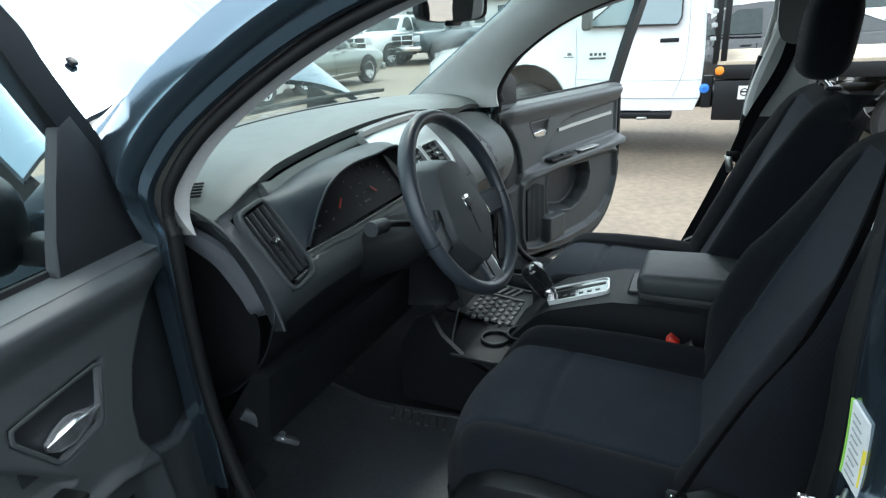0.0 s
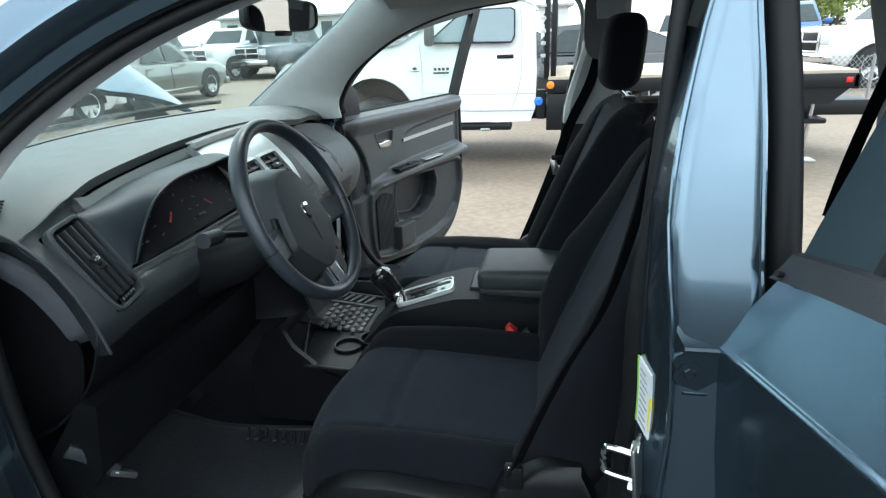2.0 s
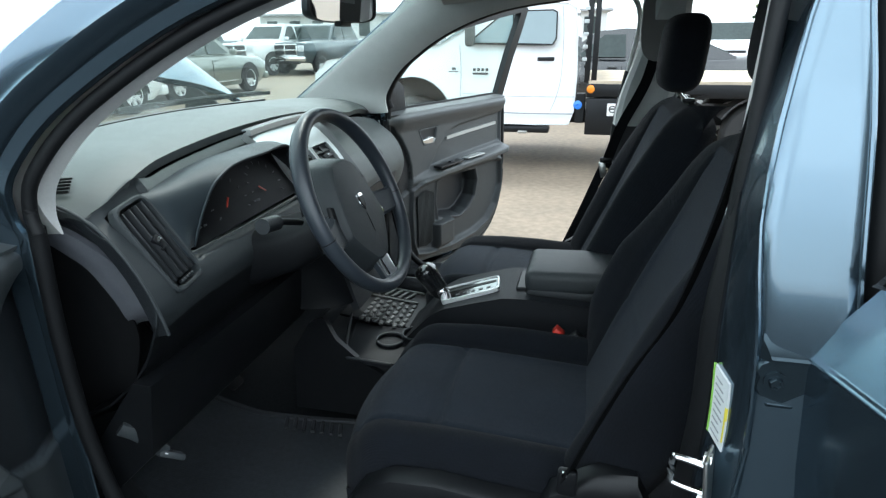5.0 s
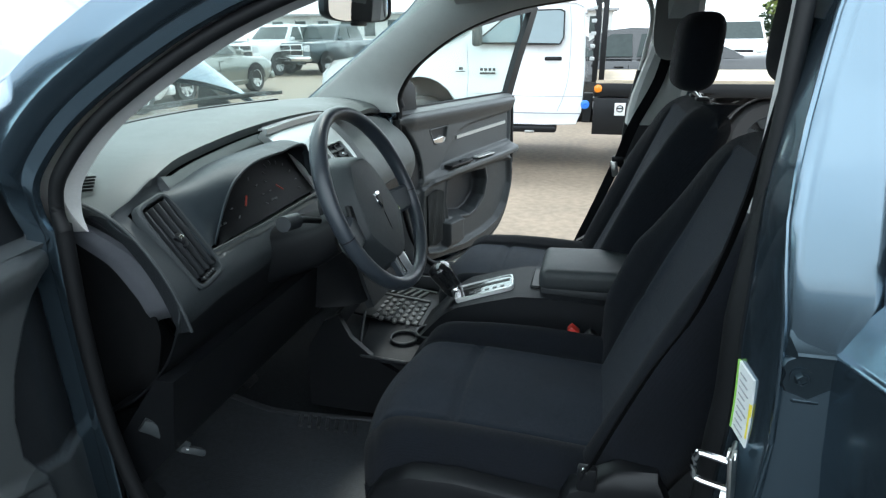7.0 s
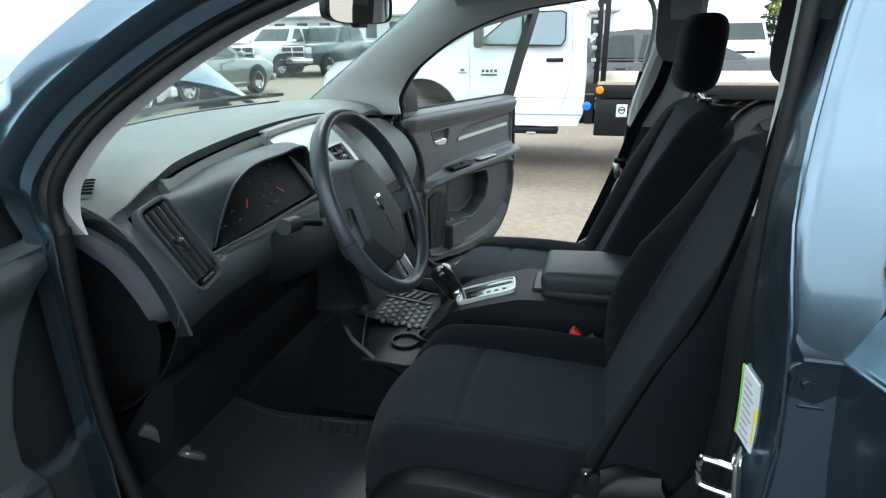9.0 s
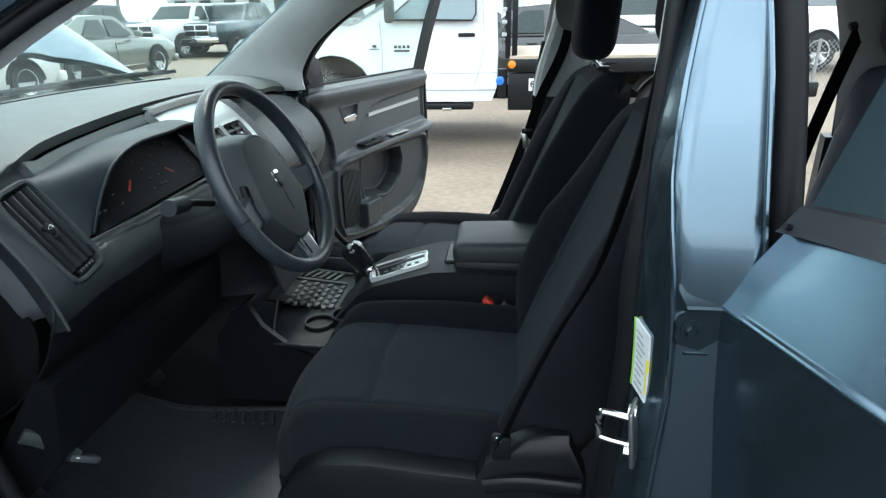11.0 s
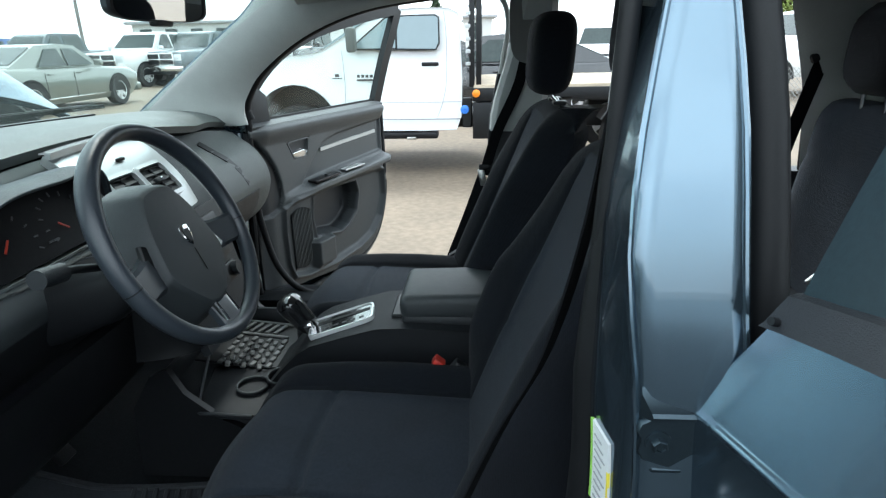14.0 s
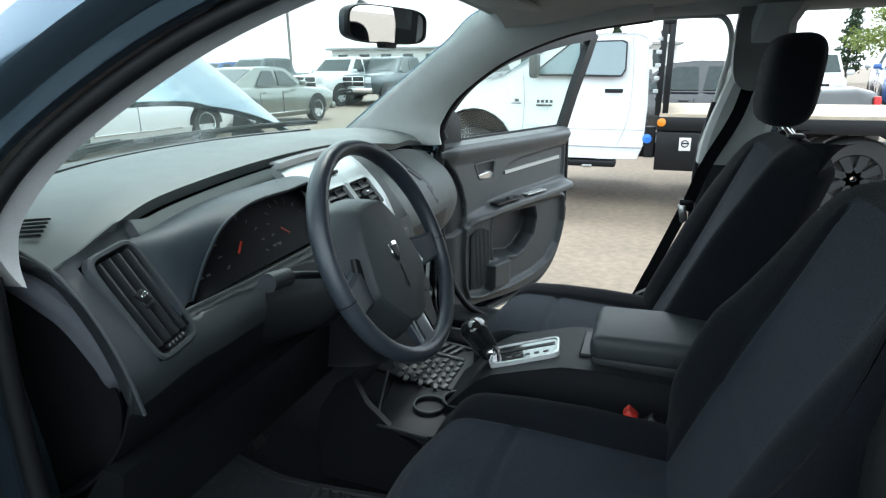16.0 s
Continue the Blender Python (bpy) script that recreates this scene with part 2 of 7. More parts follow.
def sheet(fn, nu, nv, thick, bm=None, mi=0):
    """A surface fn(u, v) with u, v in 0..1, given thickness against its normal."""
    bm = bm or bmesh.new()
    P = [[Vector(fn(i / nu, j / nv)) for j in range(nv + 1)] for i in range(nu + 1)]
    N = [[None] * (nv + 1) for _ in range(nu + 1)]
    for i in range(nu + 1):
        for j in range(nv + 1):
            du = P[min(nu, i + 1)][j] - P[max(0, i - 1)][j]
            dv = P[i][min(nv, j + 1)] - P[i][max(0, j - 1)]
            nn = du.cross(dv)
            N[i][j] = nn.normalized() if nn.length > 1e-9 else Vector((0, 0, 1))
    A = [[bm.verts.new(p) for p in r] for r in P]
    B = [[bm.verts.new(P[i][j] - N[i][j] * thick) for j in range(nv + 1)] for i in range(nu + 1)]
    for i in range(nu):
        for j in range(nv):
            bm.faces.new((A[i][j], A[i + 1][j], A[i + 1][j + 1], A[i][j + 1])).material_index = mi
            bm.faces.new((B[i][j], B[i][j + 1], B[i + 1][j + 1], B[i + 1][j])).material_index = mi
    edge = [(i, 0) for i in range(nu + 1)] + [(nu, j) for j in range(1, nv + 1)] + [(i, nv) for i in range(nu - 1, -1, -1)] + [(0, j) for j in range(nv - 1, 0, -1)]
    for a, b in zip(edge, edge[1:] + edge[:1]):
        bm.faces.new((A[a[0]][a[1]], A[b[0]][b[1]], B[b[0]][b[1]], B[a[0]][a[1]])).material_index = mi
    return bm


def plate(poly, thick, m=None, bevel=0.0, bm=None, seg=2):
    """A flat plate with outline poly in x, y, from z = 0 to thick, set at m."""
    t = bmesh.new()
    lo = [t.verts.new((x, y, 0)) for x, y in poly]
    hi = [t.verts.new((x, y, thick)) for x, y in poly]
    t.faces.new(lo[::-1])
    top = t.faces.new(hi)
    for i in range(len(poly)):
        j = (i + 1) % len(poly)
        t.faces.new((lo[i], lo[j], hi[j], hi[i]))
    if bevel:
        bmesh.ops.bevel(t, geom=[e for e in top.edges], offset=bevel, segments=seg, profile=0.5, affect="EDGES")
    if m is not None:
        bmesh.ops.transform(t, matrix=m, verts=t.verts[:])
    return merge(bm, t)


def lerp(a, b, t):
    return a + (b - a) * t




def sprof(keys, t):
    """Smooth value through (t, value) keys."""
    ks = [k for k, _ in keys]
    vs = [v for _, v in keys]
    if t <= ks[0]:
        return vs[0]
    for i in range(len(ks) - 1):
        if t <= ks[i + 1]:
            u = (t - ks[i]) / (ks[i + 1] - ks[i])
            h = ks[i + 1] - ks[i]
            m0 = 0 if i == 0 else (vs[i + 1] - vs[i - 1]) / (ks[i + 1] - ks[i - 1]) * h
            m1 = 0 if i == len(ks) - 2 else (vs[i + 2] - vs[i]) / (ks[i + 2] - ks[i]) * h
            return (2 * u ** 3 - 3 * u * u + 1) * vs[i] + (u ** 3 - 2 * u * u + u) * m0 + (-2 * u ** 3 + 3 * u * u) * vs[i + 1] + (u ** 3 - u * u) * m1
    return vs[-1]

# ---- the ground ----
GROUND = mat("damp_gravel_ground", (0.190, 0.150, 0.110), 0.7, var=0.30, scale=1.1, bump=0.6, bscale=26, spec=0.4)
bm = bmesh.new()
bmesh.ops.create_grid(bm, x_segments=40, y_segments=40, size=400)
ASPH = mat("reflection_dark_asphalt", (0.038, 0.041, 0.043), 0.85, spec=0.1, var=0.3, scale=2, bump=0.8, bscale=120)
tagged(link("ground", bm, GROUND), "damp tan gravel and asphalt lot", "ground", kind="structure")

# unseen dark ground, added to darken paint reflections and light bounced into the cabin
tagged(link("pavement", rbox((-1.0, 44.75, -0.02), (150, 90, 0.048), 0.006, 1), ASPH), "unseen dark asphalt added to darken reflections in the paint", "pavement", kind="structure")

# ---- the car ----
car = thing("crossover_car", "blue metallic crossover car with doors and bonnet open, dark cloth interior", "car")


def mirror_y(pts, s):
    return [(x, y * s, z) for x, y, z in pts]


# roof and liner
def roof_fn(u, v, dz=0.0, shrink=0.0):
    x = lerp(0.06, -2.6, u)
    hw = sprof([(0, 0.56), (0.15, 0.60), (0.5, 0.61), (1, 0.56)], u) - shrink
    y = lerp(-hw, hw, v)
    k = abs(y / hw)
    z = sprof([(0, 1.548), (0.1, 1.575), (0.35, 1.60), (0.75, 1.585), (1, 1.54)], u) - 0.07 * k ** 3
    return (x, y, z + dz)


part("headliner", sheet(lambda u, v: roof_fn(u, v), 24, 20, 0.012), LINER, car, "pale grey woven headliner")
part("roof_panel", sheet(lambda u, v: roof_fn(u, v, 0.055, -0.07), 24, 20, 0.004), PAINT, car, "blue metallic roof")


def pillar_a(s):
    """Front pillar: painted outside, seal, pale inner trim."""
    # inner trim: from the dash corner up to the header
    inner = smooth_path(mirror_y([(0.330, 0.748, 1.118), (0.338, 0.744, 1.155), (0.318, 0.738, 1.208), (0.245, 0.706, 1.290), (0.08, 0.655, 1.395), (-0.12, 0.615, 1.465), (-0.34, 0.605, 1.495)], s), 6)
    outer = smooth_path(mirror_y([(0.78, 0.74, 1.09), (0.70, 0.72, 1.15), (0.58, 0.70, 1.235), (0.43, 0.665, 1.335), (0.27, 0.62, 1.44), (0.10, 0.575, 1.54), (-0.34, 0.54, 1.565)], s), 6)
    rings = []
    for a, b in zip(inner, outer):
        c = (a + b) / 2 + Vector((0, -0.018 * s, -0.008))
        rings.append([a + Vector((-0.004, -0.006 * s, -0.004)), (a * 0.7 + c * 0.3) + Vector((0, -0.014 * s, 0)), c, (b * 0.7 + c * 0.3) + Vector((0, -0.008 * s, 0)), b, b + Vector((0, 0.02 * s, 0.01)), a + Vector((0, 0.02 * s, 0.012))])
    for i in range(7):
        # the foot narrows to a tip behind the dash corner
        rings[i] = [p.lerp(rings[i][0], 0.85 * (1 - i / 7)) for p in rings[i]]
    part("pillar_trim", loft(rings), TRIMG, car, "pale grey windscreen pillar trim")
    # door seal round the opening
    seal = [p + Vector((0, 0.031 * s, 0.008)) for p in inner]
    part("door_seal", tube(seal, 0.010 if s > 0 else 0.017, 10), RUBBER, car, "black rubber door seal")
    # outer painted flange with a step
    def off(p, dy, dx, dz):
        return p + Vector((dx, dy * s, dz))
    rings = []
    # sections (out, forward, up): down the hinge side, and along the slanting pillar
    low_cut = [(0.030, 0.012, 0), (0.034, 0.018, 0), (0.036, 0.026, 0), (0.033, 0.034, 0), (0.040, 0.052, 0), (0.042, 0.057, 0), (0.036, 0.060, 0), (0.0, 0.10, 0)]
    high_cut = [(0.045, 0.012, 0.012), (0.056, 0.012, 0.015), (0.059, 0.016, 0.021), (0.062, 0.019, 0.030), (0.090, 0.018, 0.048), (0.093, 0.020, 0.052), (0.092, 0.025, 0.058), (0.080, 0.052, 0.088)]
    foot = [(Vector((0.335, 0.748 * s, z)), Vector((0.785, 0.742 * s, z))) for z in (0.62, 0.80, 1.0, 1.07)]
    for i, (a, b) in enumerate(foot + list(zip(inner, outer))):
        k = min(1, max(0, (i - 3) / 9))
        cut = [off(a, *(lerp(p, q, k) for p, q in zip(lo, hi))) for lo, hi in zip(low_cut, high_cut)]
        h = 1.0 if s > 0 else 0.35
        rings.append(cut + [cut[-1].lerp(off(b, 0.030, 0.0, 0.022 * h), 0.5), off(b, 0.030, 0.0, 0.022 * h), off(b, 0.005, 0.0, 0.026 * h), off(b, 0.0, -0.01, 0.0)])
    part("pillar", loft(rings), PAINT, car, "blue metallic front pillar")
    # base of the pillar down to the sill
    rings = []
    for z in (1.09, 0.95, 0.8, 0.62, 0.45):
        rings.append([(0.44, 0.76 * s, z), (0.44, 0.80 * s, z), (0.50, 0.82 * s, z), (0.60, 0.86 * s, z), (0.85, 0.88 * s, z), (0.85, 0.74 * s, z)])
    part("hinge_pillar", loft(rings), PAINT, car, "blue metallic hinge pillar")
    seal = smooth_path(mirror_y([(0.335, 0.775, 1.135), (0.345, 0.775, 0.95), (0.335, 0.775, 0.75), (0.28, 0.775, 0.56), (0.15, 0.775, 0.47), (-0.2, 0.775, 0.455), (-0.50, 0.775, 0.46)], s), 6)
    part("door_seal", tube(seal, 0.012, 12, up=(0, 1, 0)), RUBBER, car, "black rubber door seal")


for s in (1, -1):
    pillar_a(s)

# padded rails where the liner meets the door openings
for s in (1, -1):
    bm = sheet(lambda u, v: (lerp(-0.02, -2.5, u), s * lerp(0.655, 0.50, v), sprof([(0, 1.488), (0.35, 1.497), (1, 1.565)], v) + 0.02 * math.sin(u * math.pi) - (0.012 * (1 - u / 0.12) ** 2 if u < 0.12 else 0)), 24, 8, 0.012)
    part("roof_rail_trim", bm, LINER, car, "pale grey padded roof rail")
bm = sheet(lambda u, v: (lerp(0.115, -0.12, u) + 0.02 * (1 - abs(2 * v - 1)), lerp(0.60, -0.60, v), 1.530 + 0.022 * math.sin(v * math.pi) + 0.018 * u), 6, 20, 0.012)
part("header_trim", bm, LINER, car, "pale grey windscreen header")
# left middle pillar
def zr(z, keys):
    return sprof(keys, z)


rings_p, rings_b = [], []
for i in range(22):
    z = lerp(0.45, 1.50, i / 21)
    x0 = zr(z, [(0.45, -0.600), (0.83, -0.612), (0.94, -0.618), (1.07, -0.612), (1.197, -0.601), (1.303, -0.609), (1.386, -0.626), (1.5, -0.650)])
    kc = zr(z, [(0.45, 1.0), (1.05, 1.0), (1.2, 0.42), (1.5, 0.36)])
    x1 = zr(z, [(0.45, -0.80), (0.8, -0.74), (1.0, -0.715), (1.12, -0.70), (1.40, -0.684), (1.5, -0.68)])
    yo = zr(z, [(0.45, 0.814), (0.8, 0.811), (0.92, 0.808), (1.04, 0.803), (1.10, 0.799), (1.145, 0.789), (1.3, 0.755), (1.5, 0.685)])
    rings_p.append([(x0 + 0.030 * kc, yo - 0.085, z), (x0 + 0.028 * kc, yo - 0.060, z), (x0 + 0.014 * kc, yo - 0.022, z), (x0 + 0.003, yo - 0.004, z), (x0 - 0.008, yo + 0.003, z), (x0 - 0.016, yo + 0.0035, z), (x1 + 0.018, yo + 0.0055, z), (x1 + 0.010, yo + 0.006, z), (x1 + 0.004, yo + 0.002, z), (x1, yo - 0.03, z), (x1, yo - 0.085, z)])
    kd = zr(z, [(0.45, 1.0), (1.05, 1.0), (1.17, 0.15), (1.5, 0.15)])
    rings_b.append([(x0 + 0.030 * kc, yo - 0.088 - 0.062 * kd, z), (x0 + 0.036 * kc, yo - 0.088 - 0.032 * kd, z), (x0 + 0.044 * kc, yo - 0.088 - 0.010 * kd, z), (x0 + 0.042 * kc, yo - 0.078, z), (x0 + 0.032 * kc, yo - 0.066, z), (x0 + 0.020 * kc, yo - 0.070, z), (x0 + 0.010 * kc, yo - 0.09, z), (x1 - 0.02, yo - 0.09, z), (x1 - 0.02, yo - 0.100 - 0.07 * kd, z), (x0 + 0.02 * kd, yo - 0.100 - 0.07 * kd, z)])
# thin tube added along the pillar's front edge to draw its highlight line
part("edge_highlight_tube", sweep([Vector(r[3]) + Vector((0.0005, 0.0015, 0)) for r in rings_p], circle(0.003, 8)), PAINT, car)
part("middle_pillar", loft(rings_p), PAINT, car, "blue metallic door pillar reflecting the sky")
part("pillar_cover", loft(rings_b), RUBBER, car, "black seal and trim of the door pillar")
lip = [(zr(z, [(1.08, -0.583), (1.18, -0.581), (1.295, -0.588), (1.395, -0.595), (1.5, -0.605)]) - 0.010, zr(z, [(1.08, 0.70), (1.18, 0.70), (1.3, 0.69), (1.4, 0.672), (1.5, 0.645)]), z) for z in [1.08 + 0.035 * i for i in range(13)]]
part("door_seal", tube(lip, 0.010, 10), RUBBER, car, "black rubber front door seal")
# rear-door seal behind it
seal = [(zr(z, [(0.45, -0.88), (0.8, -0.82), (1.0, -0.745), (1.12, -0.725), (1.40, -0.708), (1.5, -0.705)]), zr(z, [(0.45, 0.77), (1.1, 0.765), (1.3, 0.725), (1.5, 0.655)]), z) for z in [0.45 + 0.05 * i for i in range(22)]]
part("door_seal", tube(seal, 0.018, 10), RUBBER, car, "black rubber rear door seal")

# right middle pillar: pale upper trim, dark lower trim
up, lo = [], []
for i in range(10):
    z = lerp(1.10, 1.52, i / 9)
    xf = zr(z, [(1.10, -0.495), (1.37, -0.557), (1.49, -0.585), (1.52, -0.59)])
    y = -zr(z, [(1.10, 0.66), (1.35, 0.645), (1.52, 0.60)])
    w = zr(z, [(1.10, 0.17), (1.35, 0.15), (1.47, 0.11), (1.52, 0.125)])
    up.append([(xf, y - 0.05, z), (xf - 0.005, y + 0.015, z), (xf - 0.02, y + 0.03, z), (xf - w + 0.02, y + 0.03, z), (xf - w, y + 0.01, z), (xf - w, y - 0.06, z)])
for i in range(8):
    z = lerp(0.45, 1.105, i / 7)
    xf = zr(z, [(0.45, -0.49), (0.8, -0.505), (1.1, -0.505)])
    lo.append([(xf, -0.72, z), (xf, -0.65, z), (xf - 0.02, -0.63, z), (xf - 0.17, -0.63, z), (xf - 0.2, -0.65, z), (xf - 0.2, -0.72, z)])
part("pillar_trim", loft(up), LINER, car, "pale grey upper door pillar trim")
part("pillar_trim", loft(lo), DARK, car, "dark lower door pillar trim")
part("pillar", loft([[(-0.53, -0.72, z), (-0.53, -0.80, z), (-0.70, -0.82, z), (-0.70, -0.72, z)] for z in (0.45, 0.8, 1.1)] + [[(-0.57, -0.66, 1.52), (-0.57, -0.70, 1.52), (-0.68, -0.71, 1.52), (-0.68, -0.66, 1.52)]]), PAINT, car, "blue metallic door pillar")
seal = smooth_path([(-0.34, -0.632, 1.497), (-0.46, -0.635, 1.50), (-0.525, -0.64, 1.49), (-0.55, -0.655, 1.42), (-0.535, -0.68, 1.3), (-0.505, -0.70, 1.1), (-0.505, -0.71, 0.9), (-0.50, -0.715, 0.6), (-0.49, -0.72, 0.46)], 6)
part("door_seal", tube(seal[:26], 0.008, 10), TRIMG, car, "pale grey upper door seal")
part("door_seal", tube(seal[25:], 0.012, 10), RUBBER, car, "black rubber door seal")

# floor, sills, bulkhead
part("floor_pan", rbox((-0.85, 0, 0.355), (3.3, 1.56, 0.06), 0.01), CARPET, car, "charcoal carpeted floor")
for s in (1, -1):
    part("sill", rbox((-0.6, 0.80 * s, 0.40), (2.6, 0.13, 0.16), 0.03, 3), DARK, car, "dark plastic sill")
    part("sill_plate", rbox((-0.05, 0.735 * s, 0.47), (0.95, 0.10, 0.03), 0.01), DARK, car, "dark plastic sill plate")
part("bulkhead", rbox((0.76, 0, 0.72), (0.10, 1.62, 0.80), 0.02), CARPET, car, "dark footwell bulkhead")

# front wings, closing the engine bay
for s in (1, -1):
    rings = []
    for x, z, yo in ((0.62, 1.06, 0.86), (0.95, 1.05, 0.90), (1.4, 1.0, 0.91), (1.8, 0.94, 0.88), (2.0, 0.80, 0.78)):
        rings.append([(x, s * (yo - 0.16), z - 0.02), (x, s * (yo - 0.06), z), (x, s * yo, z - 0.10), (x, s * (yo - 0.01), 0.50), (x, s * (yo - 0.14), 0.50)])
    part("wing", loft(rings), PAINT, car, "blue metallic front wing")
part("engine_bay", rbox((1.35, 0, 0.70), (1.1, 1.4, 0.5), 0.05), BLACK, car, "dark engine bay")
part("engine_cover", rbox((1.30, 0.05, 0.99), (0.5, 0.7, 0.10), 0.04, 3), DARK, car, "dark engine cover")
part("front_panel", rbox((1.98, 0, 0.70), (0.10, 1.5, 0.5), 0.05, 2), PAINT, car)

# ---- dashboard ----
def dash_edge(y):
    """Rear edge of the soft upper pad."""
    return sprof([(-0.735, 0.40), (-0.62, 0.385), (-0.40, 0.36), (-0.25, 0.36), (-0.05, 0.40), (0.16, 0.395), (0.42, 0.350), (0.60, 0.306), (0.66, 0.297), (0.69, 0.297), (0.715, 0.306)], y)


def smooth01(t):
    t = max(0, min(1, t))
    return t * t * (3 - 2 * t)


def dash_top(u, v):
    y = lerp(0.738 - 0.015 * u, -0.757, v)
    k = abs(y) / 0.735
    xf = 0.90 - 0.26 * k ** 2.2
    x = lerp(xf, dash_edge(y), u)
    z = 1.168 + 0.033 * math.sin(min(1, u * 1.3) * math.pi / 2) - 0.012 * k ** 4
    if u > 0.85:
        z -= 0.014 * ((u - 0.85) / 0.15) ** 2
    kk = min(1, max(0, (k - 0.70) / 0.30))
    z -= (0.052 if y > 0 else 0.020) * kk * kk * (0.35 + 0.65 * u)
    if y < -0.15:
        z -= 0.035 * min(1, (-0.15 - y) / 0.3) * u ** 2
    return (x, y, z)


dash = part("dashboard", sheet(dash_top, 24, 80, 0.020), DASH, car, "grey grained plastic dashboard")


def face_x(y, z):
    """Depth of the sloping lower face at a height."""
    if y < -0.16:
        # passenger side: full rounded face
        return sprof([(0.74, 0.40), (0.82, 0.31), (0.88, 0.272), (0.95, 0.262), (1.03, 0.30), (1.10, 0.385), (1.17, 0.42)], z)
    mid = max(0, 1 - (abs(y - 0.03) / 0.19) ** 6) if abs(y - 0.03) < 0.19 else 0
    a = sprof([(0.74, 0.42), (0.80, 0.33), (0.88, 0.25), (0.96, 0.21), (1.00, 0.205), (1.06, 0.245), (1.14, 0.31), (1.19, 0.37)], z)
    b = sprof([(0.66, 0.12), (0.80, 0.16), (0.95, 0.20), (1.02, 0.225), (1.08, 0.255), (1.14, 0.31), (1.19, 0.37)], z)
    return lerp(a, b, mid) - 0.014 * smooth01((y - 0.54) / 0.08) * smooth01((z - 0.985) / 0.10)


def dash_face(u, v):
    y = lerp(0.723, -0.735, v)
    xe, _, z0 = dash_top(1, v)
    z0 -= 0.022 * (1 - smooth01((y - 0.55) / 0.08))
    k = max(0, (abs(y) - 0.66) / 0.075)
    k = max(k, (y - 0.70) / 0.025 * 0.9) if y > 0.70 else k
    lipped = 0.13 < y < 0.60
    if lipped and u < 0.12:
        # rolled lip of the pad and the hollow below it
        t = u / 0.12
        return (xe + sprof([(0, 0.0), (0.3, -0.008), (0.6, -0.014), (1, -0.002)], t), y, z0 - sprof([(0, 0.0), (0.3, 0.010), (0.6, 0.022), (1, 0.040)], t))
    z = lerp(z0 - (0.042 if lipped else 0.004 if y < 0.13 else -0.0015), 0.74, max(0, (u - 0.12) / 0.88) if lipped else u)
    x = face_x(y, z) + 0.006 * k * k
    if not lipped and y > 0.13:
        x = lerp(xe, x, smooth01(u / 0.10))
    if 0.165 < y < 0.60 and 1.03 < z:
        x = 0.37
    return (x, y, z)


# the side vent lies in this frame: x out of the face, y across, z along the blades
VO = Vector((0.2425, 0.649, 1.074))
vz = (Vector((0.288, 0.661, 1.142)) - Vector((0.2145, 0.6355, 1.0055))).normalized()
vx = vz.cross(Vector((0.0, 1.0, 0.0))).normalized()
vy = vz.cross(vx).normalized()
VM = Matrix((vx, vy, vz)).transposed().to_4x4()
VM.translation = VO
if vx.x > 0:
    VM = VM @ Matrix.Rotation(math.pi, 4, "Z")
into_vent = VM.inverted()
bm = sheet(dash_face, 100, 220, 0.004)
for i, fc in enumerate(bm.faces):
    # black below the ledge under the vent, shade put into the colour
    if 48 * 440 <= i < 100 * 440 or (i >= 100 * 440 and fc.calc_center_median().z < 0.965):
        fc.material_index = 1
hole = []
for fc in bm.faces:
    p = into_vent @ fc.calc_center_median()
    if abs(p.y) < 0.0375 and abs(p.z) < 0.078 and abs(p.x) < 0.05:
        hole.append(fc)
bmesh.ops.delete(bm, geom=hole, context="FACES")
# passenger side and pad lip keep the lighter, undarkened grey
for fc in bm.faces:
    if fc.calc_center_median().y < -0.17 or (0.13 < fc.calc_center_median().y < 0.60 and fc.calc_center_median().z > 1.118):
        fc.material_index = 2
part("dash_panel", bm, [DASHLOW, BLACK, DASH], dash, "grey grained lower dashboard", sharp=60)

# end of the dashboard beside the door: dark side wall, curved grey rib, black side cover
END_F = smooth_path([(0.43, 0.730, 1.162), (0.361, 0.724, 1.155), (0.288, 0.724, 1.122), (0.232, 0.724, 1.056), (0.199, 0.723, 0.976), (0.195, 0.718, 0.90), (0.24, 0.711, 0.80), (0.34, 0.710, 0.70)], 6)
END_O = smooth_path([(0.42, 0.722, 1.128), (0.365, 0.715, 1.110), (0.328, 0.706, 1.084), (0.308, 0.691, 1.056), (0.292, 0.677, 1.016), (0.274, 0.667, 0.970), (0.270, 0.662, 0.90), (0.33, 0.660, 0.76)], 6)
END_I = smooth_path([(0.44, 0.724, 1.112), (0.395, 0.719, 1.090), (0.365, 0.711, 1.066), (0.345, 0.700, 1.040), (0.330, 0.688, 1.000), (0.318, 0.677, 0.955), (0.312, 0.670, 0.89), (0.36, 0.668, 0.75)], 6)


def end_strip(rows):
    """A strip lofted through matching rows of points, given a little thickness."""
    def fn(u, v):
        a = u * (len(rows) - 1)
        i = min(len(rows) - 2, int(a))
        p, q = v * (len(rows[0]) - 1), rows[i]
        j = min(len(q) - 2, int(p))
        return q[j].lerp(q[j + 1], p - j).lerp(rows[i + 1][j].lerp(rows[i + 1][j + 1], p - j), a - i)
    return sheet(fn, 3 * (len(rows) - 1), len(rows[0]) - 1, 0.004)


